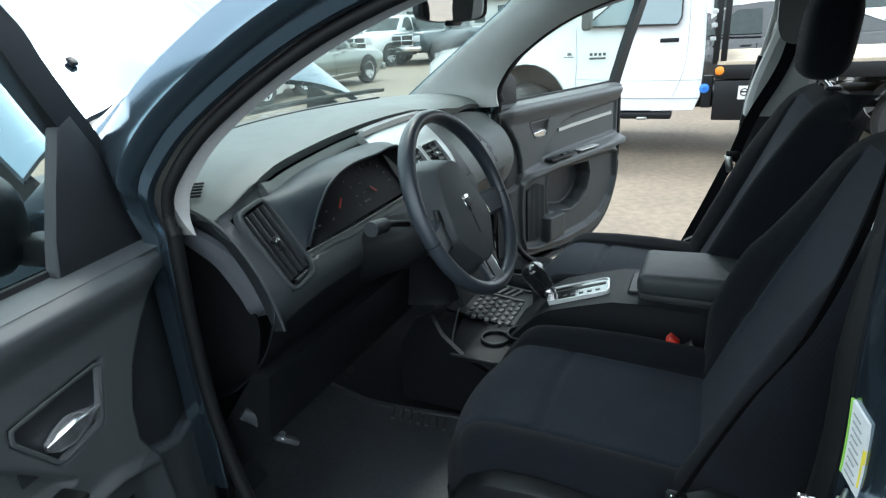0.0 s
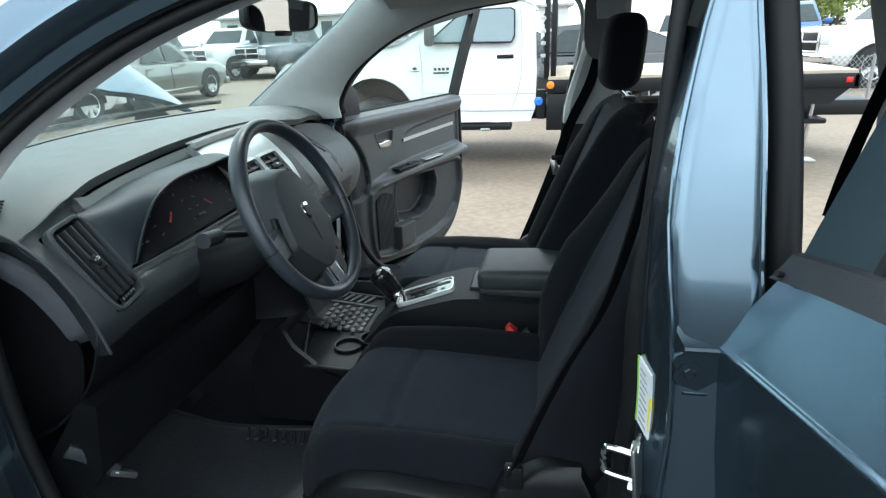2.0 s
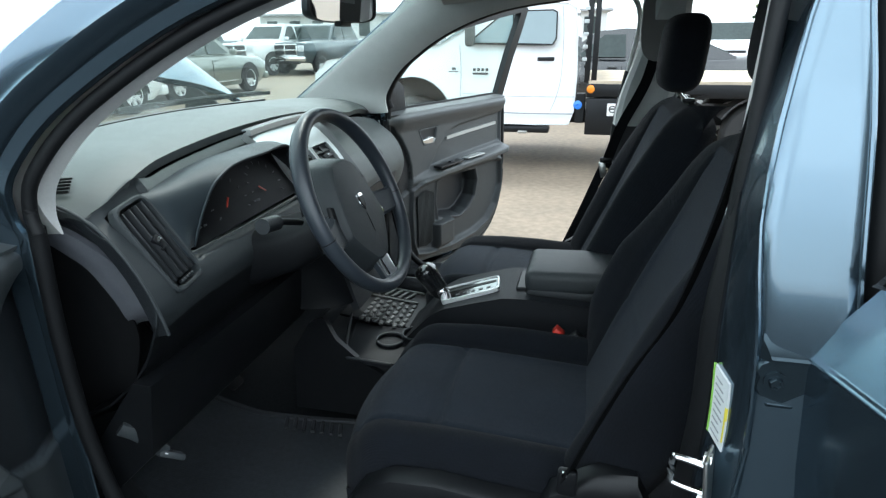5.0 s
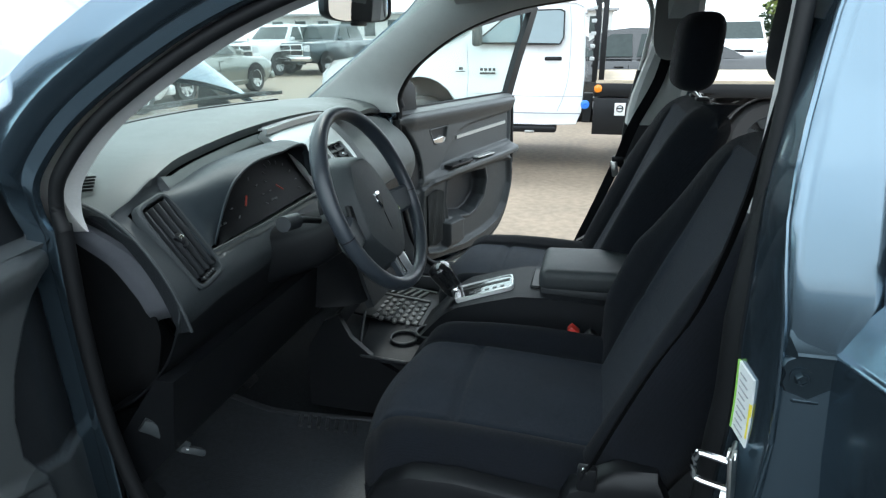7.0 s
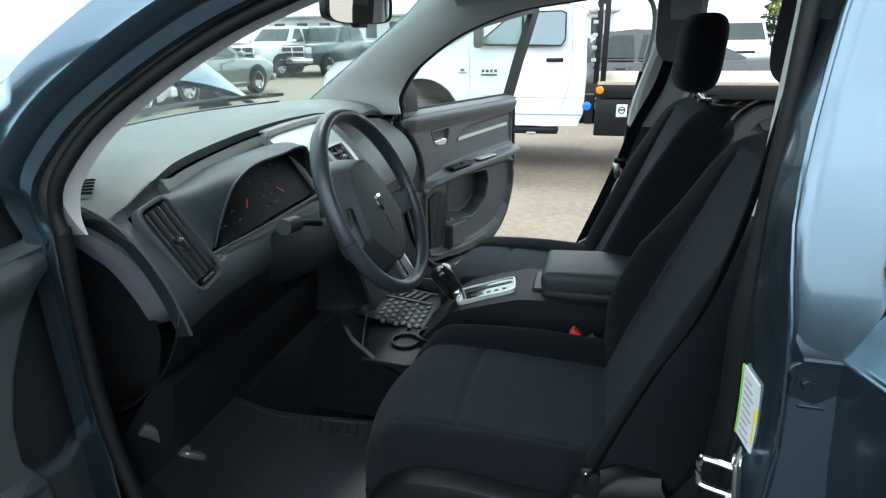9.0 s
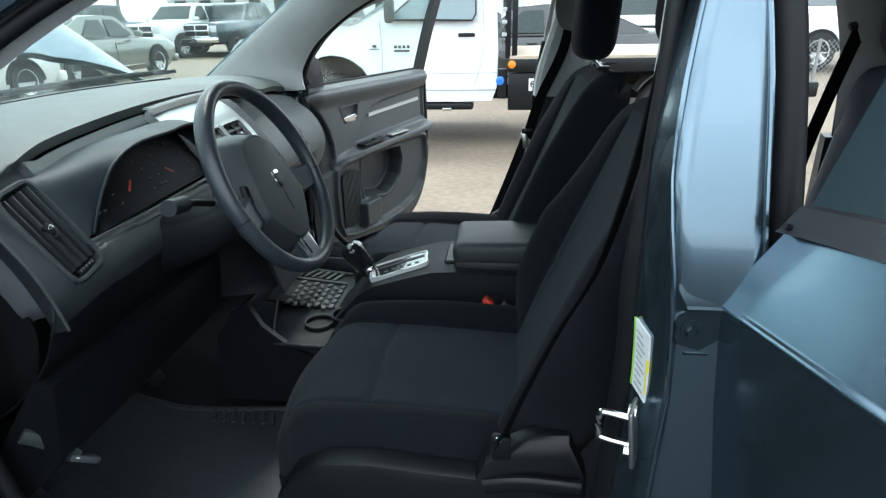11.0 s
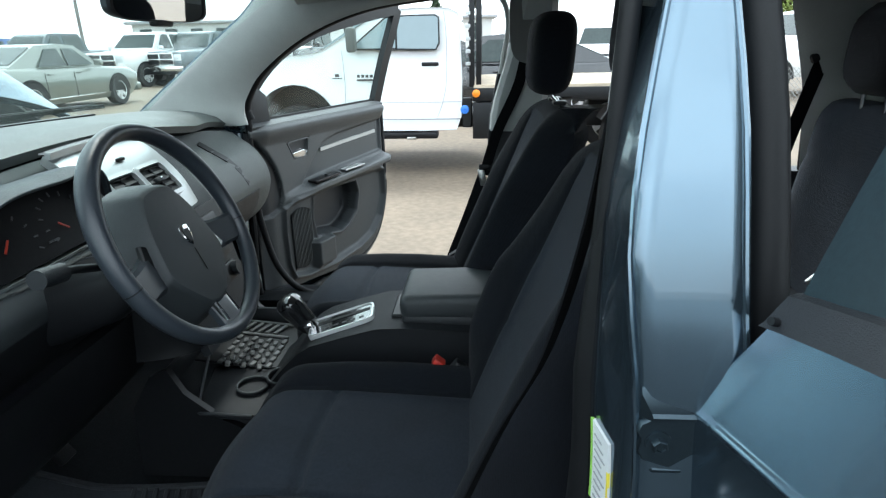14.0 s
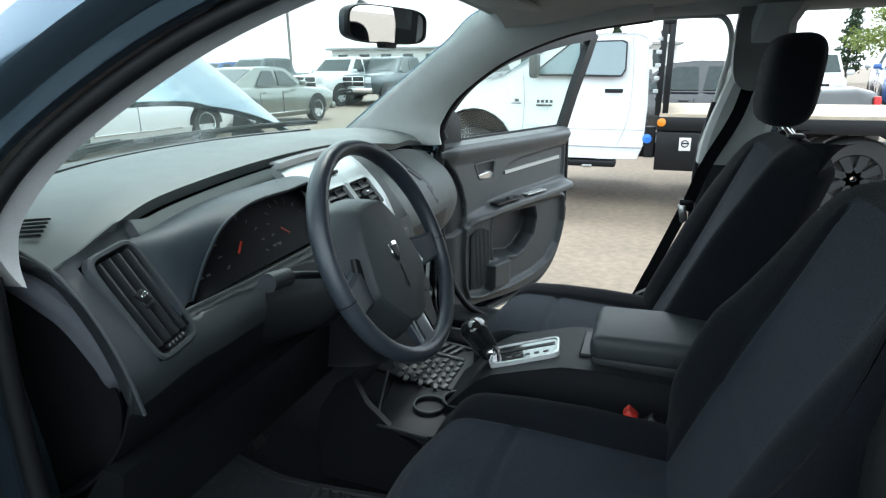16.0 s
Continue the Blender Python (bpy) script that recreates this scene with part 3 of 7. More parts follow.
shift = lambda row, d: [p + Vector(d) for p in row]
WALL_F, WALL_O = END_F[:27], [END_O[round(i * 33 / 26)] for i in range(27)]
part("end_wall", end_strip([shift(WALL_F, (0.006, -0.002, -0.002)), shift(WALL_F, (0.03, -0.006, -0.010)), shift(WALL_O, (-0.012, -0.010, 0.004)), shift(WALL_O, (0.0, -0.014, -0.004))]), DARK, dash, "black side wall of the dashboard")
RIB_O = [p + Vector((0.010, -0.012, 0)) * max(0, (i - 30) / 3) ** 2 for i, p in enumerate(END_O[:35])]
RIB_I = [p + Vector((0.010, -0.012, 0)) * max(0, (i - 30) / 3) ** 2 for i, p in enumerate(END_I[:35])]
# rib grey lifted above the dash plastic to make up for weak light
RIBP = mat("brightened_rib_plastic", (0.105, 0.110, 0.124), 0.42, var=0.08, scale=20, bump=0.2, bscale=700)
part("end_rib", end_strip([shift(RIB_O, (-0.002, -0.012, 0)), RIB_O, [a.lerp(b, 0.5) + Vector((0, 0.004, 0.003)) for a, b in zip(RIB_O, RIB_I)], RIB_I, shift(RIB_I, (0.004, -0.012, -0.003))]), RIBP, dash, "curved grey rib at the dashboard end")
part("end_cover", end_strip([shift(END_I, (-0.002, -0.008, 0.002)), shift(END_I, (0.06, -0.004, -0.02)), [Vector((0.62, 0.735, lerp(1.09, 0.62, i / (len(END_I) - 1)))) for i in range(len(END_I))]]), RUBBER, dash, "black fuse cover at the dashboard end")
part("end_edge", tube(END_F[:27], 0.0028, 8), DASHLOW, dash)
right_side = [(face_x(-0.70, z) + 0.012, z) for z in (0.76, 0.82, 0.88, 0.95, 1.02, 1.08)] + [(0.44, 1.12), (0.66, 1.11), (0.72, 0.9), (0.70, 0.68)]
part("dash_side", loft([[(x, -y, z) for x, z in right_side] for y in (0.70, 0.738)]), DASHLOW, dash, "grey dashboard side")
# small demister grille in the corner of the pad
for i in range(5):
    sx, sy = 0.398 - 0.008 * i, 0.668 + 0.0075 * i
    sf = 0.90 - 0.26 * (sy / 0.735) ** 2.2
    sz = dash_top((sf - sx) / (sf - dash_edge(sy)), (0.738 - sy) / 1.495)[2] + 0.0012
    part("demister_slat", rbox((sx, sy, sz), (0.050 - 0.005 * i, 0.0032, 0.004), 0.001, 1, rot(12, 4, 18)), BLACK, dash)
bm = sweep(smooth_path([(0.62, 0.52, 1.191), (0.70, 0.36, 1.189), (0.755, 0.18, 1.187), (0.775, 0.0, 1.186), (0.76, -0.2, 1.186), (0.68, -0.46, 1.186)], 6), [(-0.011, -0.003), (0.011, -0.003), (0.011, 0.002), (-0.011, 0.002)])
part("demister_slot", bm, BLACK, dash, "long dark demister slot")

# side air vent on the sloping face
def vent(cy, zc, length, width, parent, nslat, lean=0.0, frame_mat=None, off=0.004, deep=0.018):
    """Vent lying on the sloping face: frame, dark well, slats along its length."""
    tilt = 39
    x = face_x(cy, zc)
    m = Matrix.Translation((x - off, cy, zc)) @ pose(0, 0, 0, 0, tilt, 0) @ pose(0, 0, 0, lean, 0, 0)
    out = superell(width / 2 + 0.009, length / 2 + 0.009, 28, 7)
    inn = superell(width / 2, length / 2, 28, 9)
    L = lambda pts, d: [m @ Vector((-d, p, q)) for p, q in pts]
    v = part("air_vent", loft([L(out, -0.012), L(out, 0.004), L(inn, 0.006), L(inn, -deep)], cap=False), frame_mat or DASHLOW, parent, "air vent with black slats")
    bm = loft([L(inn, -deep - 0.002), L(inn, -deep + 0.001)])
    part("vent_well", bm, BLACK, v, "black vent well")
    for i in range(nslat):
        q = (i + 0.5) / nslat - 0.5
        bm = rbox((0, 0, 0), (0.014, 0.0028, length * 0.97), 0.001, 1)
        bmesh.ops.transform(bm, matrix=m @ Matrix.Translation((0.005, q * width, 0)), verts=bm.verts[:])
        part("vent_slat", bm, BLACK, v)
    bm = rbox((0, 0, 0), (0.012, width * 0.45, 0.012), 0.003, 2)
    bmesh.ops.transform(bm, matrix=m @ Matrix.Translation((-0.002, 0, 0)), verts=bm.verts[:])
    part("vent_tab", bm, DARK, v, "vent thumb tab")
    bm = rbox((0, 0, 0), (0.004, 0.006, 0.006), 0.002, 1)
    bmesh.ops.transform(bm, matrix=m @ Matrix.Translation((-0.010, 0.002, 0)), verts=bm.verts[:])
    part("vent_knob", bm, CHROME, v)
    return v


# side vent: leaning frame set flush in the face, blades along its length
def vent_ring(a, b, d, e=6, shear=0.0):
    """Rounded outline a wide and b long, d out of the face."""
    return [VM @ Vector((d, p + shear * q, q)) for p, q in superell(a, b, 32, e)]


sv_ = part("air_vent", loft([vent_ring(0.0425, 0.083, -0.012), vent_ring(0.0425, 0.083, 0.001), vent_ring(0.040, 0.0805, 0.0045), vent_ring(0.036, 0.076, 0.0045, 7), vent_ring(0.0345, 0.0745, 0.001, 8), vent_ring(0.0345, 0.0745, -0.022, 8)], cap=False), DASHLOW, dash, "long leaning air vent with black blades")
part("vent_well", loft([vent_ring(0.035, 0.075, -0.024), vent_ring(0.035, 0.075, -0.021)]), BLACK, sv_, "black vent well")
VENTB = mat("satin_black_blade", (0.016, 0.018, 0.020), 0.35, var=0.1, scale=30)
for i in range(4):
    bm = rbox((-0.006, -0.0245 + 0.0163 * i, 0.004), (0.016, 0.0035, 0.132), 0.0012, 1, rot(0, 0, 24))
    bmesh.ops.transform(bm, matrix=VM, verts=bm.verts[:])
    part("vent_blade", bm, VENTB, sv_)
for q in (0.047, 0.0, -0.043):
    bm = rbox((-0.014, 0, q), (0.004, 0.066, 0.003), 0.001, 1)
    bmesh.ops.transform(bm, matrix=VM, verts=bm.verts[:])
    part("vent_rib", bm, BLACK, sv_)
for q, w, mt in ((0.004, 0.022, BLACK), (0.006, 0.008, CHROME), (-0.008, 0.008, BLACK)):
    bm = rbox((0.001 if mt is CHROME else -0.001, 0.0, q), (0.010, 0.012 if mt is CHROME else 0.015, w), 0.003, 2, rot(18, 0, 0))
    bmesh.ops.transform(bm, matrix=VM, verts=bm.verts[:])
    part("vent_tab", bm, mt, sv_, "bright vent thumb tab" if mt is CHROME else "")
for i in range(5):
    bm = rbox((-0.002, -0.014 + 0.007 * i, -0.0685), (0.010, 0.0045, 0.007), 0.0015, 1)
    bmesh.ops.transform(bm, matrix=VM, verts=bm.verts[:])
    part("vent_wheel", bm, VENTB, sv_)

# instrument binnacle: visor rising from the pad lip and the vent to its rim, dark lens, gauges
def visor_foot(v):
    return Vector((sprof([(0, 0.222), (0.14, 0.262), (0.27, 0.292), (0.40, 0.322), (0.55, 0.350), (0.75, 0.356), (0.9, 0.335), (1, 0.31)], v),
                   sprof([(0, 0.618), (0.14, 0.626), (0.27, 0.618), (0.40, 0.540), (0.55, 0.430), (0.75, 0.300), (0.9, 0.170), (1, 0.140)], v),
                   sprof([(0, 1.030), (0.14, 1.092), (0.27, 1.140), (0.40, 1.145), (0.55, 1.148), (0.75, 1.150), (0.9, 1.146), (1, 1.08)], v)))


def visor_rim(v):
    return Vector((sprof([(0, 0.240), (0.5, 0.245), (1, 0.248)], v),
                   sprof([(0, 0.572), (0.14, 0.548), (0.27, 0.520), (0.40, 0.480), (0.55, 0.410), (0.75, 0.300), (0.9, 0.185), (1, 0.172)], v),
                   sprof([(0, 1.042), (0.14, 1.075), (0.27, 1.106), (0.40, 1.136), (0.55, 1.155), (0.75, 1.156), (0.9, 1.150), (1, 1.075)], v)))


def visor_fn(u, v):
    p = visor_foot(v).lerp(visor_rim(v), u)
    return tuple(p + Vector((-0.004, 0.004, 0.010)) * math.sin(u * math.pi))


def lens_pt(v):
    r = visor_rim(v)
    return r.y - 0.006 * (1 - 2 * v), r.z - 0.006


def throat_fn(u, v):
    r = visor_rim(v)
    y, z = lens_pt(v)
    return (lerp(r.x, 0.300, u), lerp(r.y, y, u) - 0.004 * u, lerp(r.z - 0.001, z - 0.006, u))


CLUSTERB = mat("blue_black_plastic", (0.020, 0.028, 0.034), 0.5, spec=0.3, var=0.1, scale=20, bump=0.25, bscale=700)
clus = part("instrument_binnacle", sheet(visor_fn, 10, 50, 0.004), CLUSTERB, dash, "dark instrument binnacle visor")
part("binnacle_throat", sheet(throat_fn, 3, 40, 0.002), BLACK, dash, "black throat of the binnacle")
part("binnacle_lip", tube([visor_rim(k / 40) for k in range(41)], 0.0028, 8), CLUSTERB, clus)
LENS = mat("black_gauge_lens", (0.006, 0.006, 0.007), 0.45, var=0.2, scale=8, spec=0.1)
def lens_fn(u, v):
    y, z = lens_pt(v)
    zb = lerp(1.036, 1.046, v)
    return (lerp(0.300, 0.238, u), y, lerp(max(z, zb + 0.004), zb, u))
part("gauge_lens", sheet(lens_fn, 8, 30, 0.004), LENS, clus, "black instrument lens")
RED = mat("red_gauge_needle", (0.35, 0.03, 0.015), 0.4, var=0.1)
DIALW = mat("pale_dial_marks", (0.045, 0.047, 0.05), 0.5, var=0.1)
def lens_at(y, k):
    """Point on the lens at y, k from top 0 to bottom 1, a little proud of it."""
    p = Vector((lerp(0.300, 0.238, k), y, lerp(1.146, 1.042, k)))
    return p + Vector((-0.005, 0, 0.004))
def bar_on_lens(y0, k0, y1, k1, w, mt, nm):
    a, b = lens_at(y0, k0), lens_at(y1, k1)
    part(nm, sweep([a, b], [(-w, -0.001), (w, -0.001), (w, 0.001), (-w, 0.001)], up=(-0.8, 0, 0.6)), mt, clus)
bar_on_lens(0.445, 0.70, 0.425, 0.56, 0.0016, RED, "gauge_needle")
bar_on_lens(0.30, 0.72, 0.315, 0.60, 0.0014, RED, "gauge_needle")
for cy in (0.43, 0.29):
    for i in range(11):
        a = math.pi * (-0.15 + 1.3 * i / 10)
        bar_on_lens(cy + 0.052 * math.cos(a), 0.62 - 0.40 * math.sin(a), cy + 0.060 * math.cos(a), 0.62 - 0.47 * math.sin(a), 0.0010, DIALW, "dial_mark")
for y in (0.545, 0.53, 0.36, 0.35, 0.345):
    bar_on_lens(y, 0.80, y - 0.008, 0.80, 0.0016, DIALW, "warning_symbol")
# silver strip along the lens foot
bm = sweep([(0.226, 0.60, 1.040), (0.220, 0.45, 1.040), (0.218, 0.19, 1.046)], [(-0.003, -0.002), (0.003, -0.002), (0.002, 0.002), (-0.002, 0.002)])
part("lens_strip", bm, DOORT, clus, "grey strip below the instruments")

# column shroud, stalk, ignition
bm = loft([[Vector((x, 0.37 + a, zc + b)) for a, b in superell(w, h, 24, 3.2)] for x, zc, w, h in ((0.30, 0.950, 0.085, 0.065), (0.22, 0.965, 0.082, 0.060), (0.12, 1.000, 0.072, 0.054), (0.075, 1.028, 0.060, 0.050))])
part("column_shroud", bm, BLACK, dash, "dark steering column shroud")
stalk = part("indicator_stalk", tube([(0.10, 0.44, 1.055), (0.10, 0.50, 1.075), (0.096, 0.545, 1.088)], 0.0062, 12), BLACK, dash, "black indicator stalk")
part("stalk_knob", tube([(0.096, 0.535, 1.084), (0.095, 0.572, 1.090), (0.094, 0.583, 1.0915)], 0.0135, 16), DARK, stalk, "grey knob on the stalk")
part("stalk_knob", tube([(0.10, 0.30, 1.06), (0.10, 0.23, 1.085)], 0.010, 12), BLACK, stalk)

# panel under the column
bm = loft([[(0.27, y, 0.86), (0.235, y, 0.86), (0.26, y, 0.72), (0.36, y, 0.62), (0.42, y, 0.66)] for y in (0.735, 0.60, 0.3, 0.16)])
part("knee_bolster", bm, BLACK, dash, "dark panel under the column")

# centre stack: silver surround, two vents, display area, controls
def stack_fn(u, v):
    z = lerp(1.178, 1.015, u)
    y = lerp(0.182, -0.110, v)
    k = abs(lerp(-1, 1, v))
    return (face_x(-0.02, z) - 0.014 + 0.012 * k ** 6, y, z)


stack = part("centre_console_face", sheet(stack_fn, 16, 16, 0.02), SILVER, dash, "silver centre stack surround")
def top_silver(u, v):
    y = lerp(0.190, -0.125, v)
    return (lerp(0.350, face_x(-0.02, 1.178) - 0.012, u), y, 1.193 - 0.020 * u ** 3 - 0.010 * (1 - u) ** 2 + 0.004 * math.sin(v * math.pi))
part("console_cap", sheet(top_silver, 8, 12, -0.012), SILVER, stack, "silver cap of the centre stack")
vent(0.112, 1.092, 0.074, 0.092, stack, 1, 0, SILVER, 0.022, 0.005)
vent(0.004, 1.092, 0.074, 0.092, stack, 1, 0, SILVER, 0.022, 0.005)
for cy in (0.112, 0.004):
    for i in range(5):
        z = 1.066 + 0.0130 * i
        part("vent_slat", rbox((face_x(cy, z) - 0.021, cy, z), (0.010, 0.086, 0.003), 0.001, 1, rot(0, -25, 0)), BLACK, stack)
part("hazard_switch", rbox((face_x(0.04, 1.146) - 0.020, 0.045, 1.146), (0.008, 0.026, 0.008), 0.002, 1), BLACK, stack, "black hazard switch")
bm = sheet(lambda u, v: (face_x(-0.02, lerp(1.0, 0.74, u)) - 0.012, lerp(0.12, -0.16, v), lerp(1.008, 0.72, u)), 8, 8, 0.02)
low = part("control_panel", bm, DARK, stack, "dark audio and heater panel")
for i, z in enumerate((0.965, 0.90, 0.84)):
    part("control_unit", rbox((face_x(-0.02, z) - 0.016, -0.02, z), (0.012, 0.20, 0.045), 0.004, 2, rot(0, 20, 0)), BLACK, stack)
for cy in (0.06, -0.02, -0.10):
    part("control_knob", tube([(face_x(0, 0.84) - 0.014, cy, 0.84), (face_x(0, 0.84) - 0.036, cy, 0.846)], 0.018, 18), DARK, stack)

# passenger side: slot and lid lines, glove box
slot = [(face_x(-0.5, z) - 0.002, y, z) for y, z in ((-0.470, 1.095), (-0.483, 1.07), (-0.497, 1.04), (-0.512, 1.005), (-0.530, 0.960))]
bm = sweep(slot, [(-0.012, -0.003), (0.012, -0.003), (0.012, 0.003), (-0.012, 0.003)], up=(-0.8, 0, 0.5))
sv = part("slot_vent", bm, BLACK, dash, "slim black passenger vent")
for k in range(4):
    t = 0.2 + 0.2 * k
    sz = lerp(1.095, 0.960, t)
    part("vent_slat", rbox((face_x(-0.5, sz) - 0.005, lerp(-0.470, -0.530, t), sz), (0.003, 0.022, 0.004), 0.001, 1), DASH, sv)
bm = sweep([(0.335, -0.585, 1.048), (0.328, -0.40, 1.048), (0.322, -0.22, 1.048)], [(-0.0015, -0.002), (0.0015, -0.002), (0.0015, 0.002), (-0.0015, 0.002)])
part("lid_gap", bm, BLACK, dash, "lid joint in the passenger dashboard")
bm = sheet(lambda u, v: (face_x(-0.4, lerp(1.035, 0.95, u)) - 0.004, lerp(-0.23, -0.545, v), lerp(1.035, 0.95, u)), 6, 8, 0.004)
part("upper_bin_lid", bm, DASH, dash, "upper storage bin lid")
bm = sheet(lambda u, v: (face_x(-0.4, lerp(0.925, 0.76, u)) - 0.004, lerp(-0.20, -0.60, v), lerp(0.925, 0.76, u)), 6, 8, 0.004)
part("glove_box", bm, DARK, dash, "dark glove box lid")

# windscreen glass, cowl, wipers
def wind(u, v):
    y = lerp(0.70, -0.70, v)
    k = abs(y) / 0.70
    bx, bz = 0.95 - 0.26 * k ** 2.2, 1.135 + 0.01 * k
    tx, tz = 0.085 + 0.02 * (1 - k), 1.56 - 0.03 * k ** 2
    return (lerp(bx, tx, u), y * lerp(1.02, 0.83, u), lerp(bz, tz, u) + 0.02 * math.sin(u * math.pi))


ws = part("windscreen", sheet(wind, 10, 20, 0.005), DROPS, car, "windscreen with rain drops near one edge")
ws.visible_shadow = False
part("cowl", sheet(lambda u, v: (lerp(0.93, 1.12, u) - 0.26 * (abs(2 * v - 1)) ** 2.2, lerp(0.74, -0.74, v), 1.125 - 0.05 * u), 4, 24, 0.01), BLACK, car, "black plastic cowl")
for y0, y1, h in ((0.60, 0.02, 0), (0.10, -0.60, 0.004)):
    pts = []
    for i in range(9):
        y = lerp(y0, y1, i / 8)
        pts.append((0.985 - 0.03 * i / 8 - 0.26 * (abs(y) / 0.7) ** 2.2, y, 1.172 + 0.018 * i / 8 + h))
    wp = part("wiper", sweep(pts, [(-0.009, -0.005), (0.009, -0.005), (0.006, 0.008), (-0.006, 0.008)]), BLACK, car, "black wiper")
    part("wiper_blade", sweep([Vector(p) + Vector((-0.025, -0.02, 0.0)) for p in pts[2:]], [(-0.004, -0.006), (0.004, -0.006), (0.006, 0.006), (-0.006, 0.006)]), RUBBER, wp)

# bonnet, raised on its hinges
def hood(u, v):
    y = lerp(-0.66, 0.66, v)
    k = abs(y) / 0.66
    x = 1.03 - 0.14 * k ** 2 + u * 0.80
    z = 1.285 - 0.115 * k ** 3.5 + u * 0.62 - 0.06 * u * u
    crease = 0.010 / (1 + math.exp(-(k - 0.52) * 60))
    return (x, y * (1 - 0.05 * u), z - crease)


bon = part("bonnet", sheet(hood, 16, 60, 0.02), WETP, car, "raised bonnet wet with rain drops")
for s in (1, -1):
    arm = [(0.90, 1.075), (0.92, 1.125), (1.00, 1.180), (1.06, 1.222), (1.085, 1.215), (1.10, 1.16), (1.12, 1.05), (1.0, 1.04)]
    part("bonnet_hinge", loft([[(x, s * (0.605 + o), z) for x, z in arm] for o in (0.0, 0.012)]), BLACK, bon, "dark bonnet hinge and inner guard")
for y in (0.33, -0.30):
    v = (y + 0.66) / 1.32
    p = Vector(hood(0.16, v))
    part("washer_nozzle", rbox(p + Vector((-0.004, 0, 0.008)), (0.03, 0.022, 0.014), 0.005, 2, rot(0, -38, 0)), BLACK, bon, "black washer nozzle")

# ---- steering wheel ----
TILT = 24.5
WC = Vector((0.015, 0.358, 1.083))
WM = Matrix.Translation(WC) @ Euler((0, radians(-90 + TILT), 0)).to_matrix().to_4x4()
# in the wheel: x up the wheel, y to the left, z towards the driver


def w3(x, y, z=0.0):
    return WM @ Vector((x, y, z))


rings = []
for i in range(72):
    a = 2 * math.pi * i / 72
    th = 1.0 + 0.12 * max(0, math.cos(a - 0.9)) ** 8 + 0.12 * max(0, math.cos(a + 0.9)) ** 8
    rings.append([w3((0.1790 + 0.0132 * th * math.cos(b)) * math.cos(a), (0.1790 + 0.0132 * th * math.cos(b)) * math.sin(a), 0.0152 * th * math.sin(b)) for b in [2 * math.pi * j / 14 for j in range(14)]])
rings.append(rings[0])
bm = bmesh.new()
ring_faces(bm, rings, True, False)
bmesh.ops.remove_doubles(bm, verts=bm.verts[:], dist=1e-6)
wheel = part("steering_wheel", bm, LEATHER, car, "dark leather steering wheel")
# stitched joints of the rim cover
for a in (1.75, -1.75, 0.75, -0.75):
    bm = bmesh.new()
    rr = []
    for d in (-0.006, 0.006):
        aa = a + d
        rr.append([w3((0.1790 + 0.0138 * math.cos(b)) * math.cos(aa), (0.1790 + 0.0138 * math.cos(b)) * math.sin(aa), 0.0157 * math.sin(b)) for b in [2 * math.pi * j / 14 for j in range(14)]])
    part("rim_seam", loft(rr), BLACK, wheel)
# spokes, set behind the rim plane
def spoke(p0, p1, w0, w1, z0, z1, mt, nm, th=0.010, lab=""):
    a, b = Vector((*p0, z0)), Vector((*p1, z1))
    d = (b - a).normalized()
    s = d.cross(Vector((0, 0, 1))).normalized()
    rings = []
    for t in (0, 0.25, 0.5, 0.75, 1):
        c, w = a.lerp(b, t), lerp(w0, w1, t) - min(0.006, w0 * 0.2) * math.sin(t * math.pi)
        rings.append([WM @ (c + s * x + Vector((0, 0, z))) for x, z in ((-w, -th), (w, -th), (w * 1.02, th * 0.3), (w * 0.8, th), (-w * 0.8, th), (-w * 1.02, th * 0.3))])
    return part(nm, loft(rings), mt, wheel, lab)


for k in (1, -1):
    spoke((-0.030, 0.055 * k), (-0.040, 0.172 * k), 0.040, 0.027, -0.030, -0.004, LEATHER, "spoke", 0.009)
    if k < 0:
        spoke((0.020, 0.064 * k), (-0.054, 0.102 * k), 0.0065, 0.0075, -0.010, -0.012, CHROME, "switch_trim", 0.004, "bright switch trim")
    spoke((0.010, 0.082 * k), (-0.045, 0.112 * k), 0.012, 0.011, -0.017, -0.017, BLACK, "switch_pad", 0.004, "black switch pad")
    spoke((-0.100, 0.020 * k), (-0.160, 0.020 * k), 0.0035, 0.0045, -0.010, -0.004, CHROME, "spoke_trim", 0.005, "bright silver spoke trim")
spoke((-0.080, 0.0), (-0.172, 0.0), 0.030, 0.030, -0.026, -0.006, LEATHER, "spoke", 0.009)
# airbag cover: flat shield with crisp edges over sloping flanks
half = [(0.084, 0.0), (0.080, 0.034), (0.068, 0.049), (0.030, 0.070), (-0.040, 0.087), (-0.066, 0.080), (-0.110, 0.042), (-0.122, 0.026), (-0.126, 0.0)]
shield = smooth_path([(x, y, 0) for x, y in half] + [(x, -y, 0) for x, y in half[-2:0:-1]], 4, True)
rings = []
for k, z in ((1.22, -0.060), (1.16, -0.040), (1.03, -0.008), (1.0, -0.003), (0.96, 0.0), (0.7, 0.003), (0.35, 0.0045), (0.08, 0.005)):
    rings.append([w3((p.x + 0.02) * k - 0.02, p.y * k, z) for p in shield])
part("airbag_cover", loft(rings), DASHLOW, wheel, "grey airbag cover", 28)
